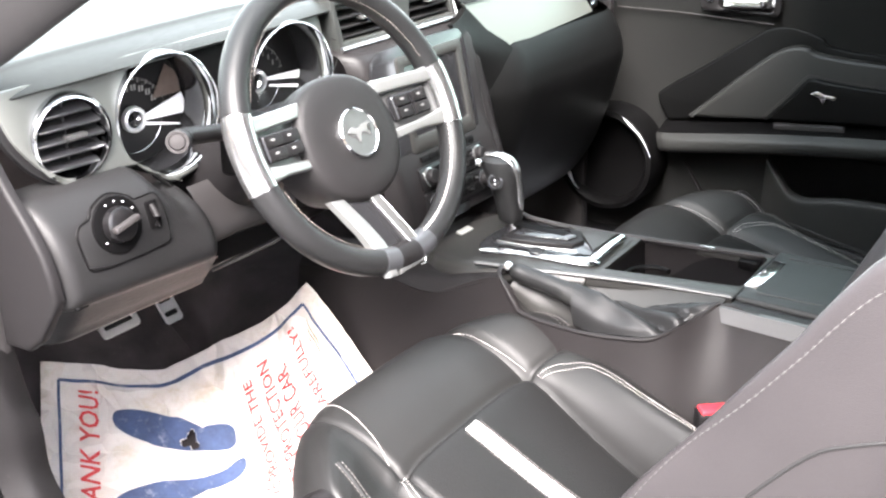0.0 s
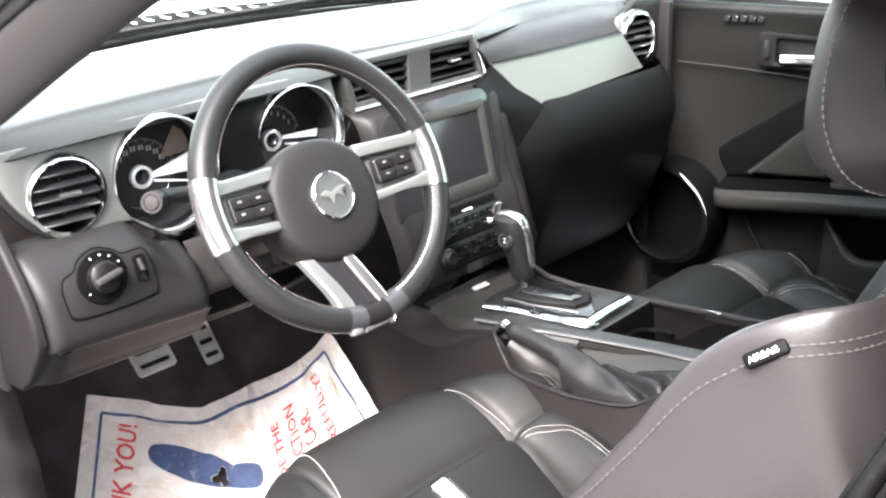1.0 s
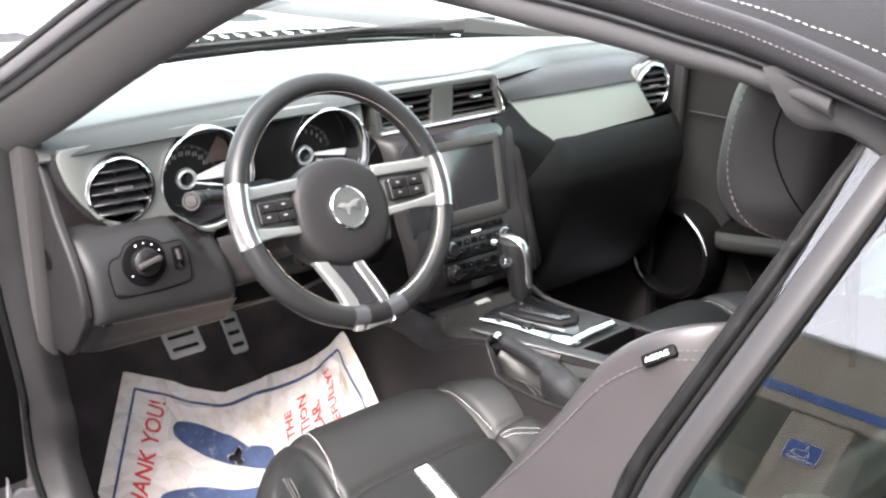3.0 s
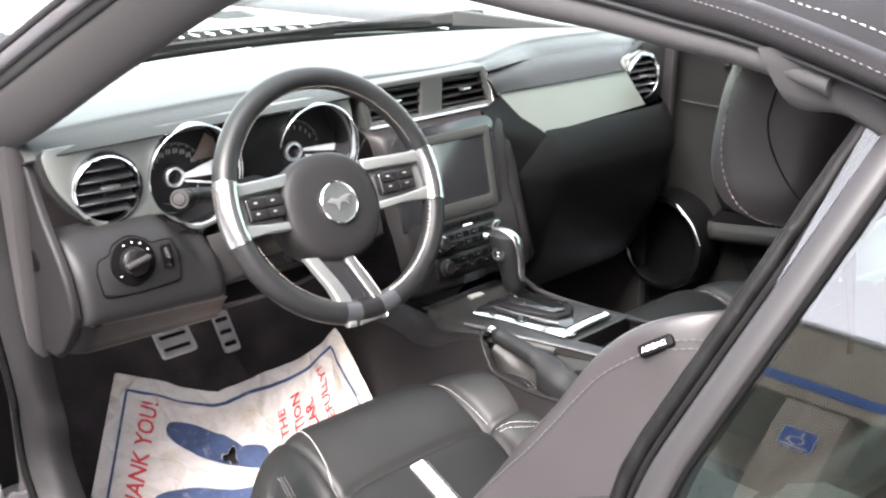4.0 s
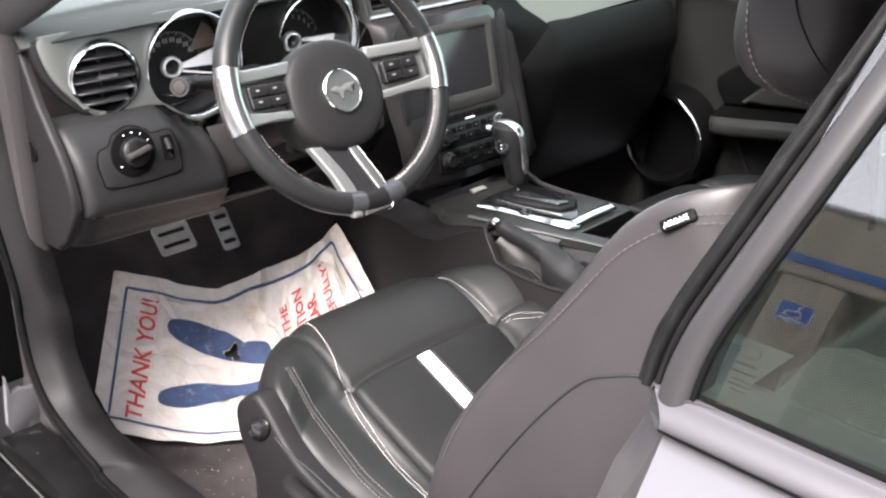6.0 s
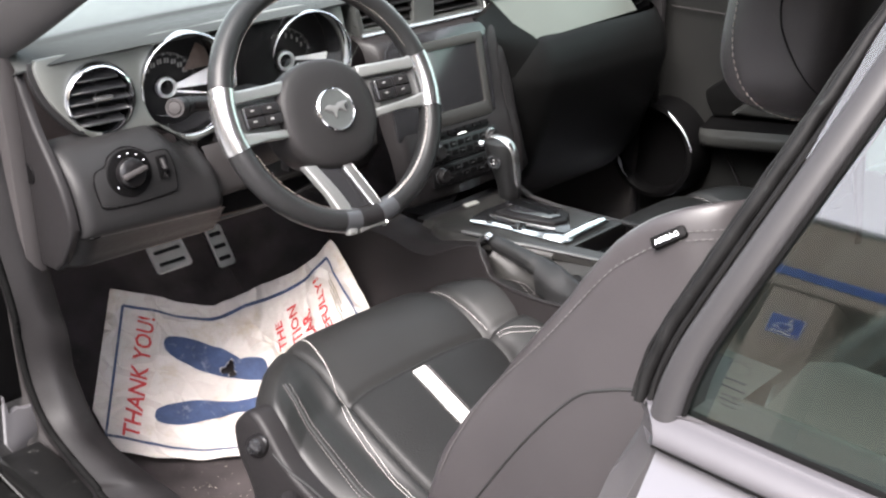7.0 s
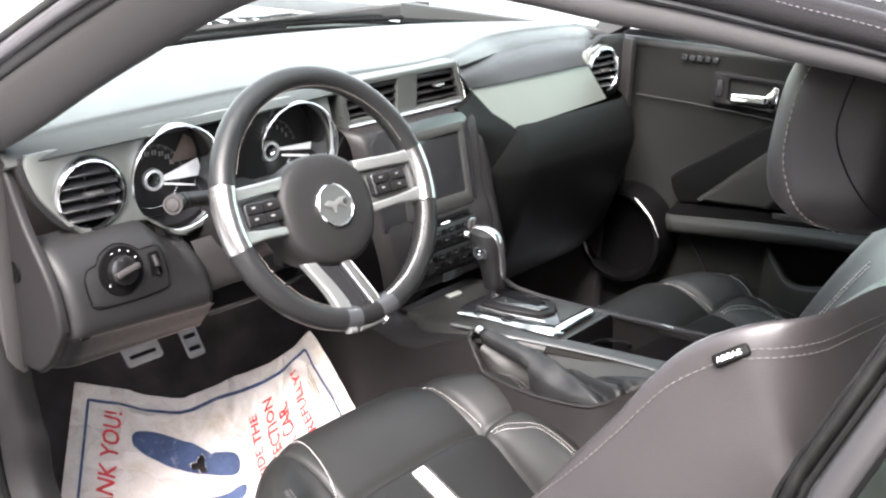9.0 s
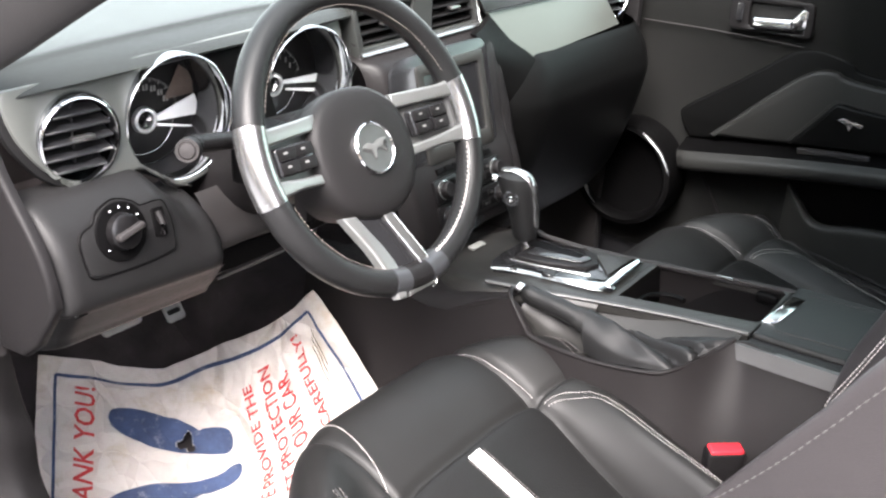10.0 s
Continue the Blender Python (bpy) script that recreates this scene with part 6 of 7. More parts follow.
    part("seam", tube([p - Vector((0, 0, 0.0009)) for p in drape(ct, rib, down, 50)], 0.0014, 6), M_SEAM, cu)
    tb = bmesh.new()
    for e in (-1, 1):
        stitches(drape(ct, [(xc - 0.014 + e * 0.0145, -0.362, 0), (xc - 0.014 + e * 0.0145, -0.5, 0), (xc - 0.014 + e * 0.0145, -0.66, 0)], down, 30), 0.005, 0.0038, 0.00045, tb)
        stitches(drape(ct, [(x + e * 0.0052, y, 0) for x, y, z in rib], down, 50), 0.0052, 0.0036, 0.00045, tb)
        stitches(drape(ct, [(xc - near * (0.2235 + e * 0.0045), -0.265, 0), (xc - near * (0.2265 + e * 0.0045), -0.34, 0), (xc - near * (0.2 + e * 0.0045), -0.5, 0), (xc - near * (0.178 + e * 0.0045), -0.7, 0)], down, 40), 0.006, 0.004, 0.0005, tb)
    tagged(part("stitching", tb, M_SEATTH, cu), kind="stuff")
    # base with side cover and switch
    part("base", loft([[(xc + a * (0.245 - i), -0.50 + b * (0.27 - i), z) for a, b in rrect(0, 0, 2, 2, 0.3, 4)] for z, i in ((0.25, 0.05), (0.3, 0.03), (0.42, 0.015), (0.46, 0.02))]), M_PLAST, st)
    side = [(-0.262, 0.553), (-0.245, 0.53), (-0.25, 0.49), (-0.275, 0.455), (-0.30, 0.39), (-0.33, 0.31), (-0.40, 0.27), (-0.7, 0.27), (-0.76, 0.36), (-0.77, 0.46), (-0.6, 0.47), (-0.45, 0.485), (-0.36, 0.51), (-0.31, 0.555), (-0.285, 0.567)]
    side = [(p[0] - 0.044, p[1] + 0.018 * min(1, max(0, (p[1] - 0.43) / 0.05))) for p in spline(side + [side[0]], 60)][:-1]
    sidem = Matrix(((0, 0, s, xc), (1, 0, 0, 0), (0, 1, 0, 0), (0, 0, 0, 1)))
    co = part("side_cover", plate(side, 0.245, 0.272, 0.008, sidem, seg=3), M_PLAST, st, "dark grey plastic seat side cover")
    sk = sidem @ Matrix.Translation((-0.342, 0.543, 0.272)) @ Matrix.Rotation(radians(-40), 4, "Z")
    pod = part("switch_pod", plate([tuple(p) for p in circle(0, 0, 0.026, 36, 0.0145)], -0.004, 0.004, 0.003, sk, seg=3), M_BIN, co, "gloss black oval switch")
    part("knob", lathe([(0.0105, 0.003), (0.0095, 0.009), (0.006, 0.0115), (0.0001, 0.012)], sk @ Matrix.Translation((-0.004, 0, 0)), 28), M_GLOSS, pod)
    part("button", lathe([(0.0055, 0.003), (0.005, 0.006), (0.0001, 0.0068)], sk @ Matrix.Translation((0.0155, 0, 0)), 20), M_GLOSS, pod)
    part("seat_lever", tube([sidem @ Vector(p) for p in ((-0.405, 0.502, 0.274), (-0.42, 0.504, 0.284), (-0.45, 0.502, 0.287), (-0.53, 0.495, 0.285), (-0.6, 0.486, 0.276))], 0.012, 14, 0.008), M_PLAST, co, "black seat lever")
    part("cover_seam", tube([sidem @ Vector((y, z, 0.2725)) for y, z in spline([(-0.372, 0.545), (-0.40, 0.536), (-0.442, 0.532), (-0.502, 0.519), (-0.6, 0.50), (-0.7, 0.48)], 24)], 0.0013, 6), M_SEAM, co)
    # backrest
    spine = spline([(-0.675, 0.47), (-0.69, 0.56), (-0.725, 0.66), (-0.768, 0.76), (-0.818, 0.858), (-0.862, 0.925), (-0.898, 0.955), (-0.935, 0.966)], 40)
    sink = 0.045 * (1 - worn)
    spine = [(y, z - sink * min(1, max(0, (z - 0.6) / 0.3))) for y, z in spine]
    half = [(0, 0.002), (0.3, 0.0), (0.5, -0.004), (0.55, -0.009), (0.62, -0.004), (0.74, 0.011), (0.86, 0.028), (0.935, 0.042), (0.975, 0.045), (0.998, 0.032), (1.006, 0.0), (1.004, -0.07), (0.98, -0.13), (0.92, -0.175), (0.75, -0.2), (0.0, -0.205)]
    hs = spline(half, 52)
    prof = [(a, b) for a, b in hs] + [(-a, b) for a, b in hs[-2:0:-1]]
    rings = []
    for k in range(41):
        q = k / 40
        y, z = spine[k]
        y2, z2 = spine[min(k + 1, 40)]
        y1, z1 = spine[max(k - 1, 0)]
        t = Vector((0, y2 - y1, z2 - z1)).normalized()
        nrm = Vector((0, t.z, -t.y))
        w = 0.232 + 0.02 * math.sin(math.pi * min(1, q * 1.15))
        deep = 1.0 - 0.35 * q ** 2
        top = max(0, (q - 0.80) / 0.20)
        sh = math.sqrt(max(0.0, 1 - top ** 2.4))
        w *= 0.55 + 0.45 * sh
        fl = 0.35 + 0.65 * sh
        bol = 1 - 0.25 * max(0, (q - 0.7) / 0.3)
        fi = min(1, max(0, (q - 0.06) / 0.26))
        fi = fi * fi * (3 - 2 * fi)
        ring = []
        for a, b in prof:
            inner = min(1, max(0, -a * s * 2))  # towards the console the lower bolster is slimmer
            wi = w * (1 - 0.3 * (1 - fi) * inner)
            bi = b * (bol * (1 - (1 - fi) * inner) if b > 0 else deep * fl)
            full = min(1, max(0, (a * s - 0.35) / 0.45))
            low = float(np.interp(z + nrm.z * bi, (0.50, 0.66, 0.72, 0.78, 0.88), (0.050, 0.046, 0.034, 0.018, 0.0)))
            ring.append(Vector((xc + a * wi, y + low * full * full * (3 - 2 * full), z)) + nrm * bi)
        rings.append(ring)
    last = rings[-1]
    cen = sum(last, Vector()) / len(last)
    for f_, l_ in ((0.8, 0.008), (0.5, 0.013), (0.15, 0.015)):
        rings.append([cen.lerp(p, f_) + Vector((0, -0.3, 0.9)) * l_ for p in last])
    bb = loft(rings)
    bt = tree_of(bb)
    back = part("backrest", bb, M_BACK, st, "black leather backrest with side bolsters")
    inw = (-s, 0, 0)
    th = bmesh.new()
    ox = xc + s * 0.25
    edge = [(ox, -0.628, 0.63), (ox, -0.66, 0.696), (ox, -0.703, 0.765), (ox, -0.753, 0.827), (ox, -0.785, 0.87), (ox, -0.825, 0.925), (ox, -0.868, 0.962)]
    stitches(drape(bt, edge, inw, 60), 0.0075, 0.0055, 0.0007, th)
    tagged(part("stitching", th, M_DTHREAD, back), kind="stuff")
    th = bmesh.new()
    for o in (0, 0.007):
        stitches(drape(bt, [(ox, -0.878, 0.972 - o), (ox, -0.92, 0.978 - o), (ox, -0.97, 0.97 - o)], inw, 30), 0.006, 0.0045, 0.0007, th)
    tagged(part("stitching", th, M_DTHREAD, back), kind="stuff")
    seam = drape(bt, [(ox, -0.655, 0.58), (ox, -0.69, 0.64), (ox, -0.75, 0.733), (ox, -0.80, 0.797), (ox, -0.83, 0.817), (ox, -0.865, 0.83), (ox, -0.92, 0.835)], inw, 60, 0.0006)
    if len(seam) > 3:
        part("seam", tube(seam, 0.0013, 8), M_SEAM, back)
    th = bmesh.new()
    for e in (-s,):
        for o in (0, 0.006):
            stitches(drape(bt, [(xc + e * (0.214 - o), -0.70, 0.50), (xc + e * (0.216 - o), -0.70, 0.6), (xc + e * (0.216 - o), -0.70, 0.7), (xc + e * (0.212 - o), -0.75, 0.80), (xc + e * (0.2 - o), -0.8, 0.92)], (0, -1, -0.2), 50), 0.0055, 0.0042, 0.0006, th)
    tagged(part("stitching", th, M_THREAD, back, "white twin stitching"), kind="stuff")
    # safety tag on the bolster
    tg = bt.ray_cast(Vector((xc + s * 0.6, -0.872, 0.966)), Vector((-s, 0, 0)))
    if tg[0] is not None:
        nn = tg[1] if tg[1].x * s > 0 else -tg[1]
        tm = facing(tg[0] + nn * 0.002, (nn + Vector((0, 0, 0.25))).normalized(), up=(0, 0.12 * -s, 1)) @ Matrix.Rotation(radians(28 * -s), 4, "Z")
        tag = part("tag", plate(rrect(0, 0, 0.03, 0.0105, 0.003), -0.004, 0.003, 0.0015, tm), M_MATTE, back, "black tag with pale letters")
        part("lettering", words("AIRBAG", 0.006, (-0.0116, -0.0022), tm @ Matrix.Translation((0, 0, 0.0036))), M_LIGHT, tag, flat=True)
    # head restraint
    hrings = []
    for k in range(25):
        q = k / 24
        z = 1.208 - (0.18 + 0.8 * sink) * (1 - q)
        e = max(1e-3, 1 - abs(2 * q - 1) ** 3.2) ** (1 / 2.6)
        cy = -0.882 - 0.02 * q
        ring = []
        for j in range(40):
            a = 2 * math.pi * j / 40
            c, d = math.cos(a), math.sin(a)
            r = 1 / (abs(c) ** 3.4 + abs(d) ** 3.4) ** (1 / 3.4)
            ring.append((xc + 0.137 * e ** 0.7 * c * r, cy + (0.070 * e * d * r) + 0.012 * (1 - c * c), z))
        hrings.append(ring)
    hbm = loft(hrings)
    ht = tree_of(hbm)
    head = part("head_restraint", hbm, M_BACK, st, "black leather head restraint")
    hx = xc + s * 0.2
    th = bmesh.new()
    low_ = 1 + 0.8 * sink / 0.18
    stitches(drape(ht, [(hx, y, 1.208 - (1.208 - z) * low_) for y, z in ((-0.862, 1.19), (-0.852, 1.15), (-0.848, 1.11), (-0.854, 1.08), (-0.864, 1.057), (-0.879, 1.041), (-0.90, 1.033))], inw, 60), 0.006, 0.0044, 0.0006, th)
    tagged(part("stitching", th, M_TAN, head), kind="stuff")
    tb = bmesh.new()
    line = drape(ht, [(hx, -0.90, 1.2), (hx, -0.891, 1.147), (hx, -0.890, 1.128), (hx, -0.898, 1.106), (hx, -0.928, 1.059)], inw, 40, 0.0003)
    if len(line) > 3:
        part("seam", tube(line, 0.001, 6), M_SEAM, head)
    for e in (-0.06, 0.06):
        part("post", tube([(xc + e, -0.945, 0.93), (xc + e, -0.93, 1.06)], 0.006, 10), M_PLAST, head)
    return st


seat(-0.362, -1, "black leather driver's bucket seat with white stripe", "front seats")
ps = seat(0.35, 1, "black leather passenger's bucket seat with white stripe", "front seats", 0.0)
ps.location.z -= 0.037

# seat belt buckle
bk = thing("belt_buckle", "black seat belt buckle with red button", "buckle", (-0.155, -0.58, 0.44))
bkm = pose(0, 0, 0, 0, 0, -49)
part("housing", box((-0.165, -0.580, 0.495), (0.046, 0.024, 0.094), 0.005, 3, bkm), M_PLAST, bk)
part("button", box((-0.1655, -0.5805, 0.542), (0.041, 0.020, 0.007), 0.003, 3, bkm), M_REDB, bk, "red release button")
part("strap", box((-0.163, -0.582, 0.40), (0.04, 0.006, 0.11), 0.002, 1, bkm), M_MATTE, bk)

# ---- pedals ----
def pedal(c, w, h, slots, label, tilt):
    p = thing("pedal", label, "pedal", c)
    m = Matrix.Translation(c) @ Matrix.Rotation(radians(90 - tilt), 4, "X")
    hs_ = [rrect(0, (k - (slots - 1) / 2) * h / (slots + 0.35), w * 0.76, h / (slots + 1) * 0.42, 0.003) for k in range(slots)]
    part("cover", plate(rrect(0, 0, w, h, 0.007), 0, 0.005, 0.0015, m, hs_), M_PEDAL, p, "brushed metal pedal cover")
    part("rubber", plate(rrect(0, 0, w * 0.93, h * 0.93, 0.006), -0.006, 0.001, 0, m), M_RUBBER, p)
    part("arm", tube([m @ Vector((0, 0.0, -0.006)), m @ Vector((0.0, h * 0.6, -0.03)), Vector((c[0] + 0.01, c[1] + 0.12, c[2] + 0.2))], 0.009, 8), M_RUBBER, p)


pedal((-0.342, 0.318, 0.500), 0.072, 0.055, 2, "wide metal brake pedal with rubber grips", 42)
pedal((-0.213, 0.352, 0.470), 0.036, 0.082, 3, "narrow metal accelerator pedal", 35)

# ---- paper floor mat ----
PA, PANG = Vector((-0.409, 0.424, 0)), -0.626
QD, PD = Vector((math.cos(PANG), math.sin(PANG), 0)), Vector((-math.sin(PANG), math.cos(PANG), 0))


def paper(p, q, lift=0.0):
    """Paper metres (p across the page towards the toe board, q down the page) laid over floor, toe board and tunnel side."""
    q += p * float(np.interp(q, (0.0, 0.08, 0.25, 0.39, 0.45, 0.53, 0.6), (0.09, 0.11, 0.25, 0.42, 0.38, 0.22, 0.1)))
    f = PA + QD * q + PD * p
    slope = f.y - 0.145
    base = 0.2205 + 0.733 * (slope if slope > 0.06 else max(0, slope + 0.06) ** 2 / 0.24)
    r, amax = 0.065, 1.297
    n3 = noise.noise(Vector((p * 7, q * 7, 0.3))) * 0.006 - abs(noise.noise(Vector((p * 26 - q * 12, q * 5, 8.3)))) * 0.006 + noise.noise(Vector((p * 19, q * 17, 1.3))) * 0.003 + abs(noise.noise(Vector((p * 11 + q * 9, q * 13 - p * 6, 4.3)))) * 0.008
    d = f.x + 0.30 + 0.079 * f.y
    x, z, up = f.x, 0.0, Vector((0, -0.4, 1)).normalized()
    if d > 0:
        a = min(d / r, amax)
        over = max(0.0, d - r * amax)
        x = f.x - d + r * math.sin(a) + over * math.cos(amax)
        z = r * (1 - math.cos(a)) + over * math.sin(amax)
        up = Vector((-math.sin(a), 0, math.cos(a)))
    return Vector((x, f.y, base + z)) + up * (lift + n3)


PW, PL = 0.283, 0.594
mt = thing("paper_floor_mat", "soiled white paper floor mat printed in red and blue", "floor mat", (-0.4, 0.2, 0.25))


def in_hole(p, q):
    d = Vector((p + 0.0935, (q - 0.230) * 0.8, 0))
    t = math.atan2(d.y, d.x)
    return d.length < 0.0108 + 0.0036 * math.sin(3 * t + 1) + 0.0009 * math.sin(7 * t)


def sheet_point(i, j):
    """A point of the sheet, with its wavy cut edges, bowed right edge and turned-up corner."""
    f, g = i / 180, j / 260
    p0 = float(np.interp(g * PL, (0, 0.05, 0.09, 0.15, 0.2, 0.3, 0.37, 0.5, 0.6), (-0.003, 0.006, 0.011, 0.004, -0.002, 0.002, 0.006, 0.003, 0.0)))
    p = -PW * f + p0 * (1 - f) ** 3
    q = (PL + 0.016 * min(1, -p / 0.09)) * g
    cut_ = max(0.0, (-p - 0.226) / 0.057)
    return p, max(q, 0.05 * cut_) if q < 0.06 else q


pb = bmesh.new()
vv = [[pb.verts.new(paper(*sheet_point(i, j))) for j in range(261)] for i in range(181)]
for i in range(180):
    for j in range(260):
        a_, b_ = sheet_point(i + 0.5, j + 0.5)
        if not in_hole(a_, b_) and len({v.co.to_tuple(5) for v in (vv[i][j], vv[i + 1][j], vv[i + 1][j + 1], vv[i][j + 1])}) == 4:
            pb.faces.new((vv[i][j], vv[i + 1][j], vv[i + 1][j + 1], vv[i][j + 1]))
part("sheet", pb, M_PAPER, mt, "creased off-white paper with a torn hole")


def ribbon(pts, w, lift=0.0020):
    """A printed line on the paper."""
    bm = bmesh.new()
    P = [Vector((a, b, 0)) for a, b in pts]
    prev = None
    for i, p in enumerate(P):
        t = (P[min(i + 1, len(P) - 1)] - P[max(i - 1, 0)]).normalized()
        nn = Vector((-t.y, t.x, 0)) * w / 2
        cur = [bm.verts.new(paper(*(p + nn).xy, lift)), bm.verts.new(paper(*(p - nn).xy, lift))]
        if prev:
            bm.faces.new((prev[0], prev[1], cur[1], cur[0]))
        prev = cur
    return bm


def line(a, b, n=60):
    return [(a[0] + (b[0] - a[0]) * k / n, a[1] + (b[1] - a[1]) * k / n) for k in range(n + 1)]


IN = 0.0235
TOPB = [tuple(v) for v in spline([(-0.028, 0.025), (-0.021, 0.09), (-0.0195, 0.205), (-0.014, 0.30), (-0.014, 0.365), (-0.0165, 0.46), (-0.0185, 0.5685)], 80)]
for pts_ in (TOPB, line((-0.028, 0.025), (-PW + IN, 0.027)), line((-PW + IN, 0.027), (-PW + IN, PL - IN)), [tuple(v) for v in spline([(-0.0185, 0.5685), (-0.09, 0.578), (-0.17, 0.581), (-PW + IN, 0.582)], 60)]):
    part("border", ribbon(pts_, 0.0045), M_BLUE, mt, "dark blue printed border")


def print_fill(outline, material, name, label=""):
    """A printed shape: fine grid cells of the paper that lie inside an outline."""
    n = len(outline)
    bm = bmesh.new()
    xs, ys = [p[0] for p in outline], [p[1] for p in outline]
    c, nr, na = (sum(xs) / n, sum(ys) / n), 30, n
    rows = []
    for k in range(nr + 1):
        f = k / nr
        rows.append([(c[0] + (x - c[0]) * f, c[1] + (y - c[1]) * f) for x, y in outline])
    vs = [[bm.verts.new(paper(x, y, 0.0018)) for x, y in r] for r in rows[1:]]
    for a, b, ra in zip(vs, vs[1:], rows[1:]):
        for i in range(na):
            x, y = ra[i]
            if not in_hole(x, y):
                bm.faces.new((a[i], a[(i + 1) % na], b[(i + 1) % na], b[i]))
    bm.faces.new(vs[0])
    return part(name, bm, material, mt, label)


def sole(p0, q0, turn, flip, wide, long):
    ring = [(-0.018, -0.010), (0.0, -0.015), (0.018, -0.010), (0.031, 0.012), (0.035, 0.045), (0.031, 0.078), (0.022, 0.105), (0.0155, 0.118), (0.0195, 0.124), (0.021, 0.15), (0.018, 0.172), (0.008, 0.182), (-0.010, 0.182), (-0.021, 0.168), (-0.0215, 0.14), (-0.022, 0.112), (-0.029, 0.08), (-0.036, 0.045), (-0.032, 0.012)]
    c, s = math.cos(turn), math.sin(turn)
    o = [(p0 + flip * a * wide * c - b * long * s, q0 + flip * a * wide * s + b * long * c) for a, b in (tuple(x) for x in spline(ring + [ring[0]], 160)[:-1])]
    print_fill(o, M_BLUE, "shoe_print", "dark blue printed shoe sole")


sole(-0.0775, 0.120, 0.10, 1, 0.74, 1.155)
sole(-0.2005, 0.124, -0.29, -1, 0.6, 1.245)


def wording(text, p0, p1, q, cap_h):
    """Red lettering from p0 to p1 across the page, its foot at q."""
    bm = words(text, 1.0, (0, 0), Matrix(), 0.016)
    x0, x1 = min(v.co.x for v in bm.verts), max(v.co.x for v in bm.verts)
    y1 = max(v.co.y for v in bm.verts)
    bmesh.ops.triangulate(bm, faces=bm.faces[:])
    bmesh.ops.subdivide_edges(bm, edges=[e for e in bm.edges if e.calc_length() > 0.07], cuts=4, use_grid_fill=True)
    for v in bm.verts:
        v.co = paper(p0 + (v.co.x - x0) / (x1 - x0) * (p1 - p0), q - v.co.y / y1 * cap_h, 0.0032)
    part("lettering", bm, M_RED, mt, "red printed lettering", flat=True)


wording("THANK YOU!", -0.256, -0.037, 0.0815, 0.029)
wording("WE PROVIDE THE", -0.222, -0.05, 0.413, 0.023)
wording("ET PROTECTION", -0.206, -0.04, 0.458, 0.025)
wording("OUR CAR.", -0.166, -0.062, 0.492, 0.026)
wording("CAREFULLY!", -0.17, -0.032, 0.533, 0.016)
for k in range(3):
    part("fine_print", ribbon(line((-0.04 - 0.012 * k, 0.560 - 0.005 * k), (-0.10 - 0.01 * k, 0.560 - 0.005 * k), 12), 0.0012), M_PLAST, mt)

# ---- passenger door ----
door = tagged(new("door_1"), "closed black passenger door with padded panels", "door", kind="structure")
door.location = (0.76, -0.4, 0.3)
part("panel", thicken(sheet([[(0.735, 0.12, 0.945), (0.725, -0.1, 0.952), (0.72, -0.5, 0.956), (0.725, -1.05, 0.96)], [(0.735, 0.1, 0.88), (0.735, -0.1, 0.885), (0.732, -0.5, 0.89), (0.735, -1.05, 0.9)], [(0.75, 0.08, 0.70), (0.755, -0.1, 0.72), (0.755, -0.5, 0.74), (0.755, -1.05, 0.75)], [(0.76, 0.06, 0.36), (0.76, -0.1, 0.36), (0.76, -0.5, 0.36), (0.76, -1.05, 0.36)]], 40, 30), 0.03, (1, 0, 0)), M_DOORP, door, "black grained door panel")
part("outer_skin", loft([[(0.80, y, 0.97), (0.90, y, 0.94), (0.94, y, 0.7), (0.94, y, 0.3), (0.80, y, 0.3)] for y in (0.16, -0.4, -1.05)]), M_PAINT, door, "silver painted outer skin")
part("sill_strip", tube([(0.738, 0.1, 0.953), (0.733, -0.5, 0.962), (0.738, -1.05, 0.967)], 0.012, 10), M_RUBBER, door)
arm_y = (-0.115, -0.16, -0.37, -0.6, -0.9)
arm_z = (0.606, 0.614, 0.645, 0.667, 0.670)
armp = sheet([[(x, y + e, z + d) for x, y, z in zip(xs_, arm_y, arm_z)] for xs_, e, d in (((0.70, 0.69, 0.684, 0.684, 0.69), 0, 0), ((0.69, 0.676, 0.67, 0.67, 0.677), -0.006, -0.014), ((0.696, 0.684, 0.68, 0.68, 0.685), -0.012, -0.036), ((0.745, 0.745, 0.745, 0.745, 0.745), -0.014, -0.046))], 40, 16)
part("armrest", thicken(armp, 0.004, (1, 0, 0)), M_DOORV, door, "black padded door armrest")
part("armrest_top", thicken(sheet([[(0.70, -0.115, 0.606), (0.69, -0.16, 0.614), (0.684, -0.37, 0.645), (0.684, -0.6, 0.667), (0.69, -0.9, 0.670)], [(0.755, -0.11, 0.620), (0.755, -0.2, 0.634), (0.755, -0.37, 0.656), (0.755, -0.6, 0.672), (0.755, -0.9, 0.675)]], 30, 4), 0.004), M_MATTE, door)
part("lower_edge", tube([(0.746, -0.117, 0.602), (0.748, -0.154, 0.55), (0.75, -0.201, 0.477), (0.752, -0.235, 0.42)], 0.004, 8), M_PLAST, door)
dm = Matrix(((0, 0, -1, 0.752), (1, 0, 0, 0), (0, 1, 0, 0), (0, 0, 0, 1)))
band = [tuple(p) for p in spline([(-0.12, 0.622), (-0.095, 0.665), (-0.11, 0.69), (-0.20, 0.752), (-0.29, 0.818), (-0.33, 0.835), (-0.36, 0.836), (-0.41, 0.823), (-0.475, 0.803), (-0.9, 0.79), (-0.93, 0.68)], 60)] + [(-0.5, 0.664), (-0.32, 0.648), (-0.2, 0.634)]
# Raised plate; the shade of a channel is put into its near-black colour.
part("channel", plate(band, 0.0, 0.009, 0.006, dm, seg=3), M_GLOVE, door, "black plate round the insert, darkened as a sunken channel")
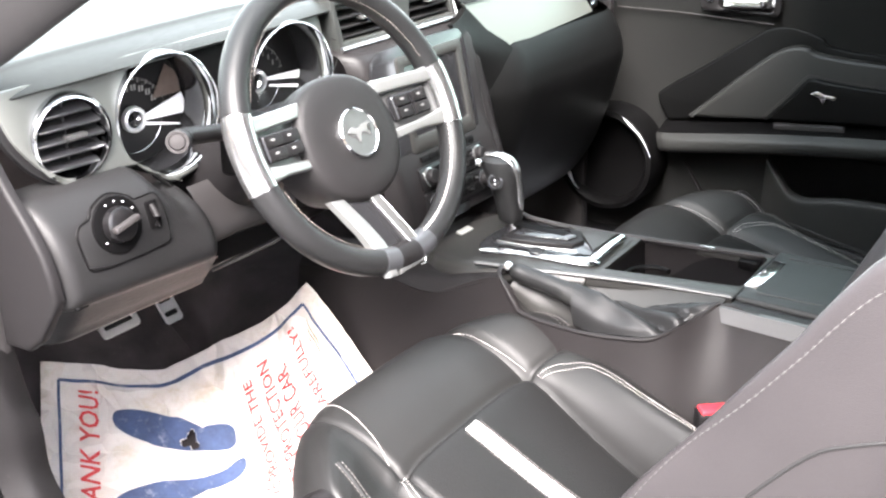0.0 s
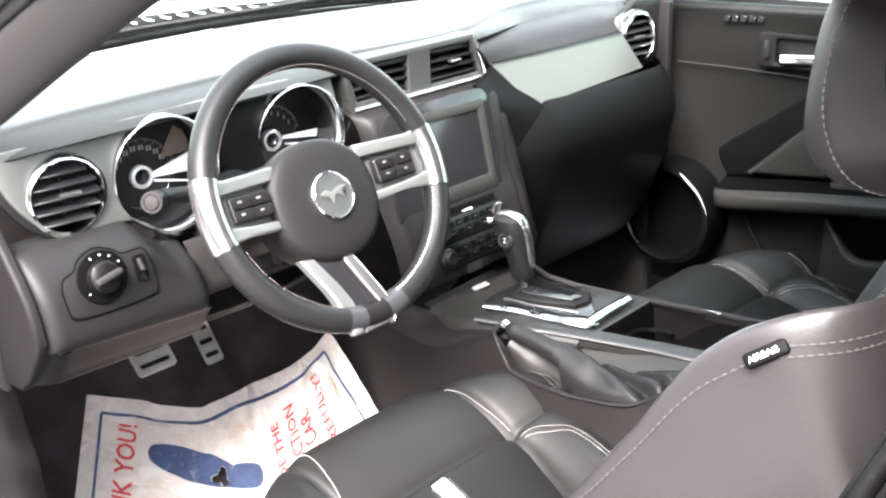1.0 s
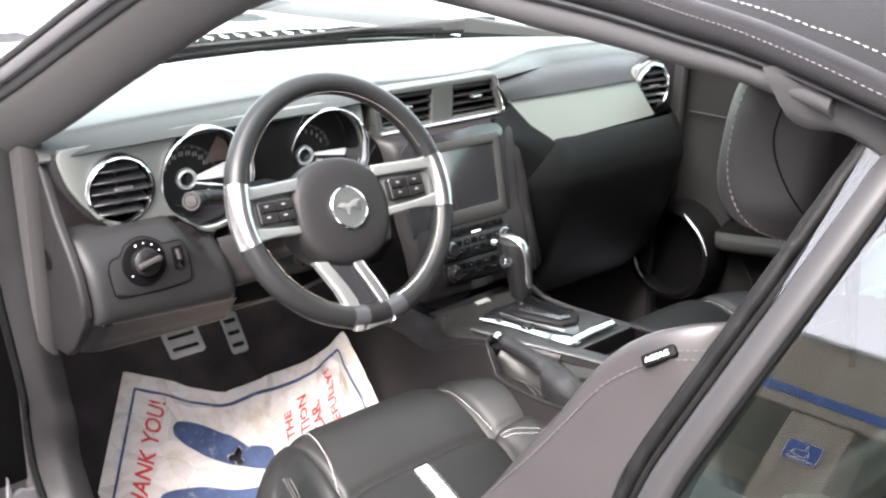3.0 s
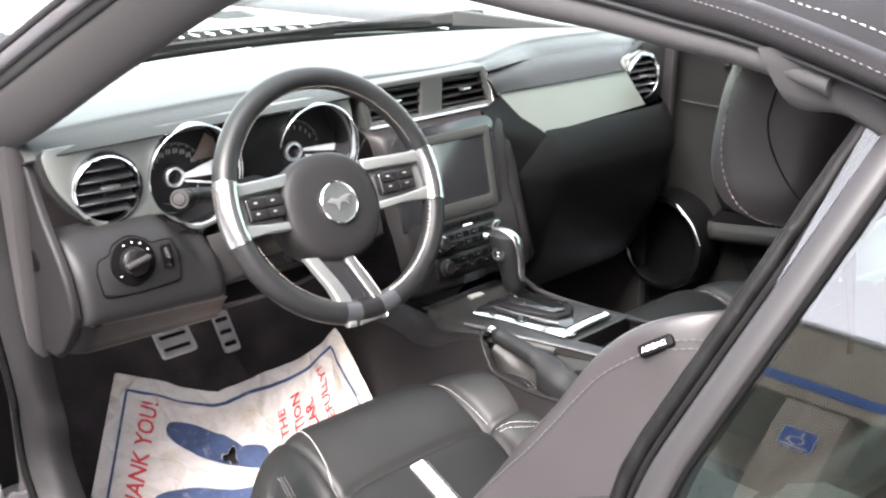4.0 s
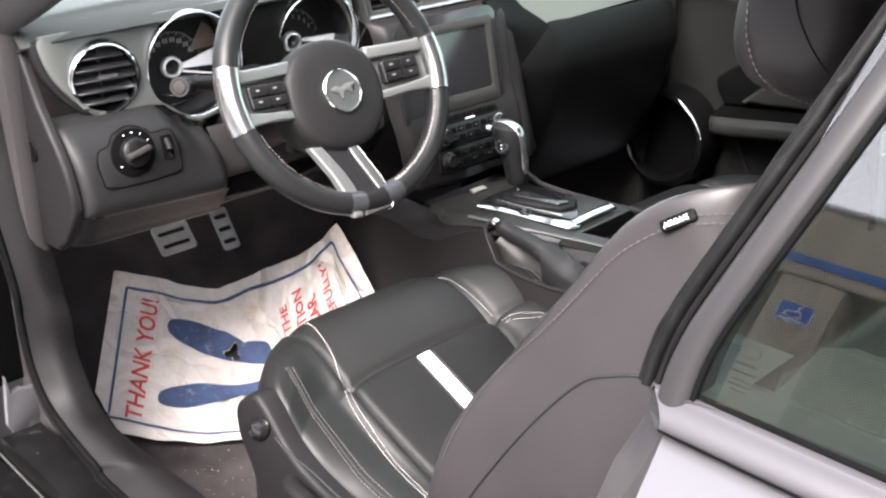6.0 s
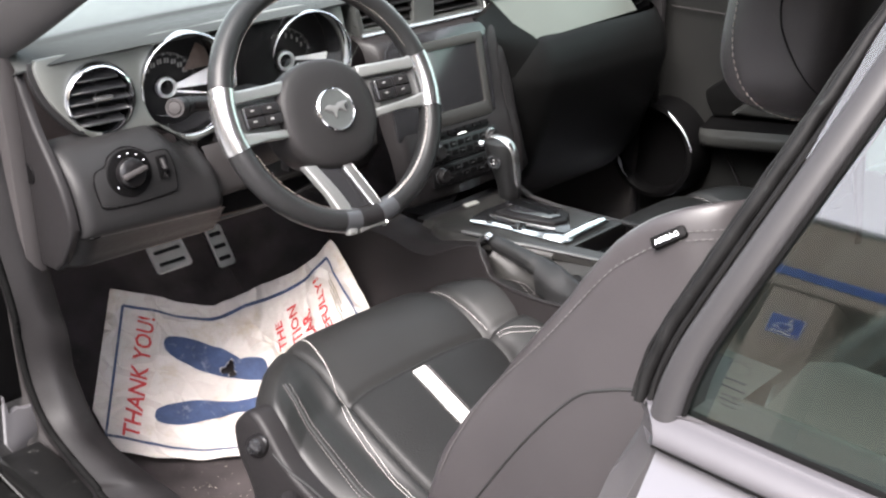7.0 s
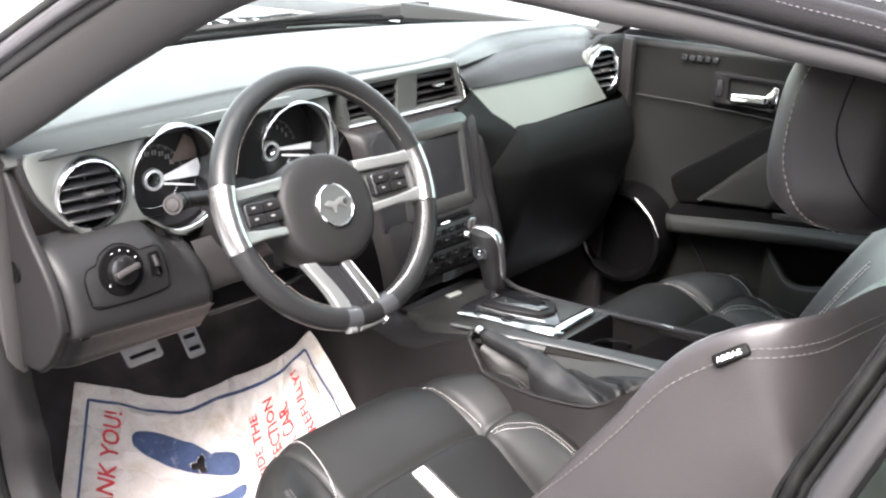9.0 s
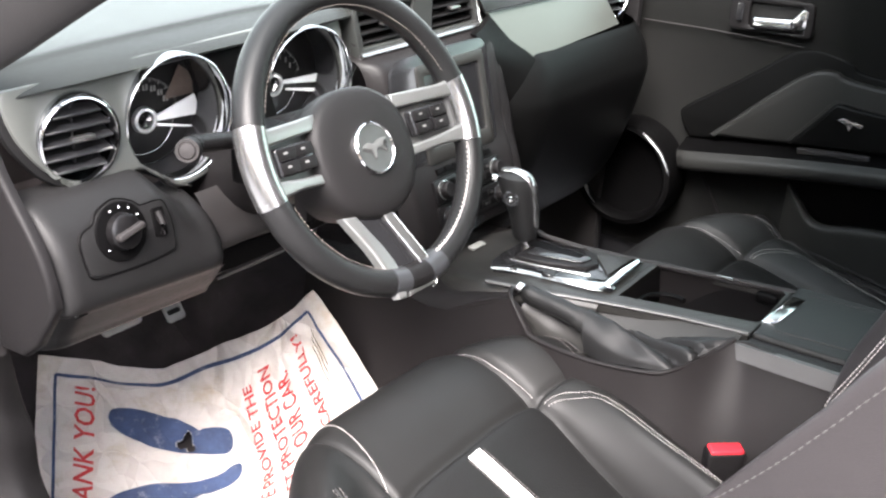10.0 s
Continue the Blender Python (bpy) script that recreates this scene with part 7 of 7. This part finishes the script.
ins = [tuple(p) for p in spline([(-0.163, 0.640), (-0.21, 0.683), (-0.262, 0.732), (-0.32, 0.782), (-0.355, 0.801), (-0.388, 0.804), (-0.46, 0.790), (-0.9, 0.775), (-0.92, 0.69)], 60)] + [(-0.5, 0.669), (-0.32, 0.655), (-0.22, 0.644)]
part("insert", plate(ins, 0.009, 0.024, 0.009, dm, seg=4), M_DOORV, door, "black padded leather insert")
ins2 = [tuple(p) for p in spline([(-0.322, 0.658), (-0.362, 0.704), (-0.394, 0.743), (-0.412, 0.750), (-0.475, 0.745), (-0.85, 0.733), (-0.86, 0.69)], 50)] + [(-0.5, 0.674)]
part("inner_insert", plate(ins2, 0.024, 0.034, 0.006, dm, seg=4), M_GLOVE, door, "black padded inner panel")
dst = bmesh.new()
stitches([dm @ Vector((p[0] + 0.004, p[1] + 0.004, 0.0245)) for p in ins2[:38]], 0.006, 0.0045, 0.0005, dst)
tagged(part("stitching", dst, M_DTHREAD, door), kind="stuff")
part("emblem", plate([tuple(p) for p in spline([(-0.405, 0.722), (-0.42, 0.728), (-0.435, 0.723), (-0.455, 0.722), (-0.45, 0.714), (-0.438, 0.717), (-0.432, 0.705), (-0.425, 0.716)], 30)], 0.034, 0.037, 0.0008, dm), M_SILVER, door, "small silver emblem")
part("grip_strip", box((0.712, -0.413, 0.6585), (0.01, 0.132, 0.012), 0.003, 2, pose(0, 0, 0, -5)), M_GREY, door)
hd = part("handle_cup", plate(rrect(-0.255, 0.888, 0.158, 0.066, 0.012), -0.005, 0.012, 0.004, Matrix(((0, 0, -1, 0.735), (1, 0, 0, 0), (0, 1, 0, 0), (0, 0, 0, 1))), [rrect(-0.266, 0.886, 0.105, 0.047, 0.008)]), M_PLAST, door, "door handle recess")
part("cup", box((0.744, -0.272, 0.888), (0.01, 0.118, 0.05), 0.003), M_GLOSS, hd)
rel = part("handle", box((0.722, -0.262, 0.875), (0.018, 0.075, 0.020), 0.005, 3, pose(0, 0, 0, -4, 12, 0)), M_CHROME, hd, "chrome door release")
part("handle_end", plate([(-0.290, 0.868), (-0.322, 0.862), (-0.324, 0.906), (-0.314, 0.908), (-0.297, 0.888)], 0.004, 0.016, 0.003, Matrix(((0, 0, -1, 0.735), (1, 0, 0, 0), (0, 1, 0, 0), (0, 0, 0, 1)))), M_CHROME, rel)
part("lock_slider", box((0.724, -0.197, 0.889), (0.012, 0.014, 0.034), 0.003, 2), M_GLOSS, hd)
vgr = bmesh.new()
for k in range(5):
    box((0.7215, -0.112 - 0.0175 * k, 0.940 + 0.0008 * k), (0.008, 0.0125, 0.012), 0.001, 1, pose(0, 0, 0, 12, 0, 0), vgr)
part("demister_slots", vgr, M_GLOSS, door)
part("seam", tube([(0.733, 0.0, 0.8445), (0.7345, -0.13, 0.8445), (0.736, -0.25, 0.841), (0.737, -0.32, 0.838)], 0.0011, 6), M_GREY, door)
dx0 = facing((0.745, -0.012, 0.537), (-1, 0, 0))
spk = part("speaker", lathe([(0.088, 0.045), (0.06, 0.04), (0.0001, 0.035)], dx0, 40), M_MATTE, door, "black speaker grille")
part("speaker_ring", lathe([(0.11, 0.0), (0.109, 0.055), (0.106, 0.07), (0.096, 0.073), (0.09, 0.066), (0.087, 0.04)], dx0, 56), M_MATTE, spk, "black speaker pod")
# Glints of the sky on the pod rim, put in as pale tubes.
part("painted_glint", tube(lerp_path([(0.668, -0.053, 0.636), (0.669, -0.076, 0.617), (0.670, -0.096, 0.598), (0.671, -0.111, 0.573), (0.672, -0.117, 0.558)], 16), [0.0004, 0.001, 0.0016, 0.0019, 0.0018, 0.0016, 0.0014, 0.0012, 0.001, 0.0008, 0.0006, 0.0005, 0.0004, 0.0004, 0.0003, 0.0003, 0.0002], 8), M_LIGHT, spk, "pale tube painted as a glint on the pod")
part("painted_glint", tube(lerp_path([(0.668, 0.066, 0.508), (0.667, 0.060, 0.495), (0.666, 0.050, 0.478), (0.666, 0.036, 0.466)], 10), [0.0004, 0.0014, 0.0026, 0.0034, 0.003, 0.002, 0.0011, 0.0006, 0.0005, 0.0004, 0.0003], 8), M_LIGHT, spk, "pale tube painted as a glint on the pod")
# Flat plate; its black stands for the shade inside the pocket.
part("pocket_shade", plate([tuple(p) for p in spline([(-0.335, 0.585), (-0.36, 0.555), (-0.41, 0.516), (-0.53, 0.53), (-0.9, 0.53), (-0.92, 0.6), (-0.5, 0.60), (-0.37, 0.592)], 40)], 0.004, 0.009, 0.002, dm), M_MATTE, door, "black plate for the shade in the door pocket")
part("pocket", thicken(sheet([[(0.735, -0.335, 0.582), (0.722, -0.365, 0.552), (0.712, -0.412, 0.520), (0.705, -0.53, 0.536), (0.70, -0.9, 0.54)], [(0.728, -0.335, 0.565), (0.714, -0.365, 0.536), (0.704, -0.412, 0.505), (0.698, -0.53, 0.52), (0.695, -0.9, 0.525)], [(0.735, -0.33, 0.45), (0.72, -0.37, 0.44), (0.71, -0.42, 0.42), (0.70, -0.53, 0.42), (0.70, -0.9, 0.42)], [(0.74, -0.33, 0.375), (0.73, -0.38, 0.375), (0.72, -0.43, 0.375), (0.71, -0.53, 0.375), (0.71, -0.9, 0.375)]], 30, 16), 0.012, (1, 0, 0)), M_DOORV, door, "grained front of the door pocket")
wd = solid("window_3", grid(lambda u, v: (0.80 - 0.13 * v, 0.05 - 1.1 * u + 0.1 * v - 0.35 * v * (1 - u), 0.97 + 0.24 * v), 6, 6), M_GLASS, "raised passenger door window", "window", "structure")
wd.data.flip_normals()
wd.visible_shadow = False


# ---- wipers and parked cars beyond the glass ----
for x0, x1 in ((-0.28, 0.22), (0.18, 0.52)):
    wp = thing("wiper", "black windscreen wiper resting above the cowl", "wiper", (x0, 0.62, 0.95))
    part("arm", tube([(x0, 0.70 - 0.3 * x0 * x0, 0.955), (x0 + 0.2, 0.665 - 0.3 * x0 * x0, 0.965), (x1, 0.64 - 0.3 * x1 * x1, 0.967)], 0.006, 8), M_STRIP, wp)
    part("blade", tube([(x0 + 0.06, 0.645, 0.962), (x1 + 0.05, 0.622 - 0.3 * x1 * x1, 0.962)], 0.005, 8), M_STRIP, wp)


def parked_car(place, turn, paint, label):
    """A plain saloon car standing on the ground; its rear points along -y before the turn."""
    m = Matrix.Translation(place) @ Matrix.Rotation(radians(turn), 4, "Z")
    car = thing("parked_car", label, "car", place, group="parked cars")
    side = [(-2.3, 0.55), (-2.32, 0.85), (-2.2, 0.98), (-1.2, 1.0), (1.0, 0.95), (2.1, 0.82), (2.3, 0.65), (2.3, 0.4), (1.9, 0.28), (-2.0, 0.3)]
    part("body", loft([[m @ Vector((x, y * k, z)) for y, z in side] for x, k in ((-0.9, 0.97), (-0.86, 1.0), (0.86, 1.0), (0.9, 0.97))]), paint, car)
    cab = [(-1.75, 0.98), (-1.1, 1.4), (0.1, 1.43), (1.0, 0.96)]
    part("windows", loft([[m @ Vector((x * (0.8 if z > 1.2 else 1), y, z)) for y, z in cab] for x in (-0.82, 0.82)]), M_WALLD, car, "dark car windows")
    part("roof", loft([[m @ Vector((x, y, z)) for y, z in ((-1.15, 1.39), (-1.1, 1.43), (0.08, 1.46), (0.15, 1.41))] for x in (-0.68, -0.64, 0.64, 0.68)]), paint, car)
    for sx in (-1, 1):
        part("tail_lamp", box(m @ Vector((sx * 0.66, -2.29, 0.84)), (0.36, 0.08, 0.14), 0.02, 2, Matrix.Rotation(radians(turn), 4, "Z")), M_TAIL, car, "red tail lamp")
        for y in (-1.4, 1.4):
            wm = m @ Matrix.Translation((sx * 0.82, y, 0.32)) @ Matrix.Rotation(radians(90), 4, "Y")
            wh = part("wheel", lathe([(0.2, -0.1), (0.31, -0.1), (0.325, -0.07), (0.325, 0.07), (0.31, 0.1), (0.2, 0.1)], wm, 28), M_RUBBER, car)
            part("rim", lathe([(0.205, -0.09), (0.06, -0.07), (0.0001, -0.07)], wm, 24), M_SILVER, wh)
            part("rim", lathe([(0.205, 0.09), (0.06, 0.07), (0.0001, 0.07)], wm, 24), M_SILVER, wh)


parked_car((7.2, 10.2, 0), -28, M_PAINT, "pale silver car parked across the lane")
parked_car((11.5, 5.2, 0), -62, M_CARD, "dark green car parked across the lane")
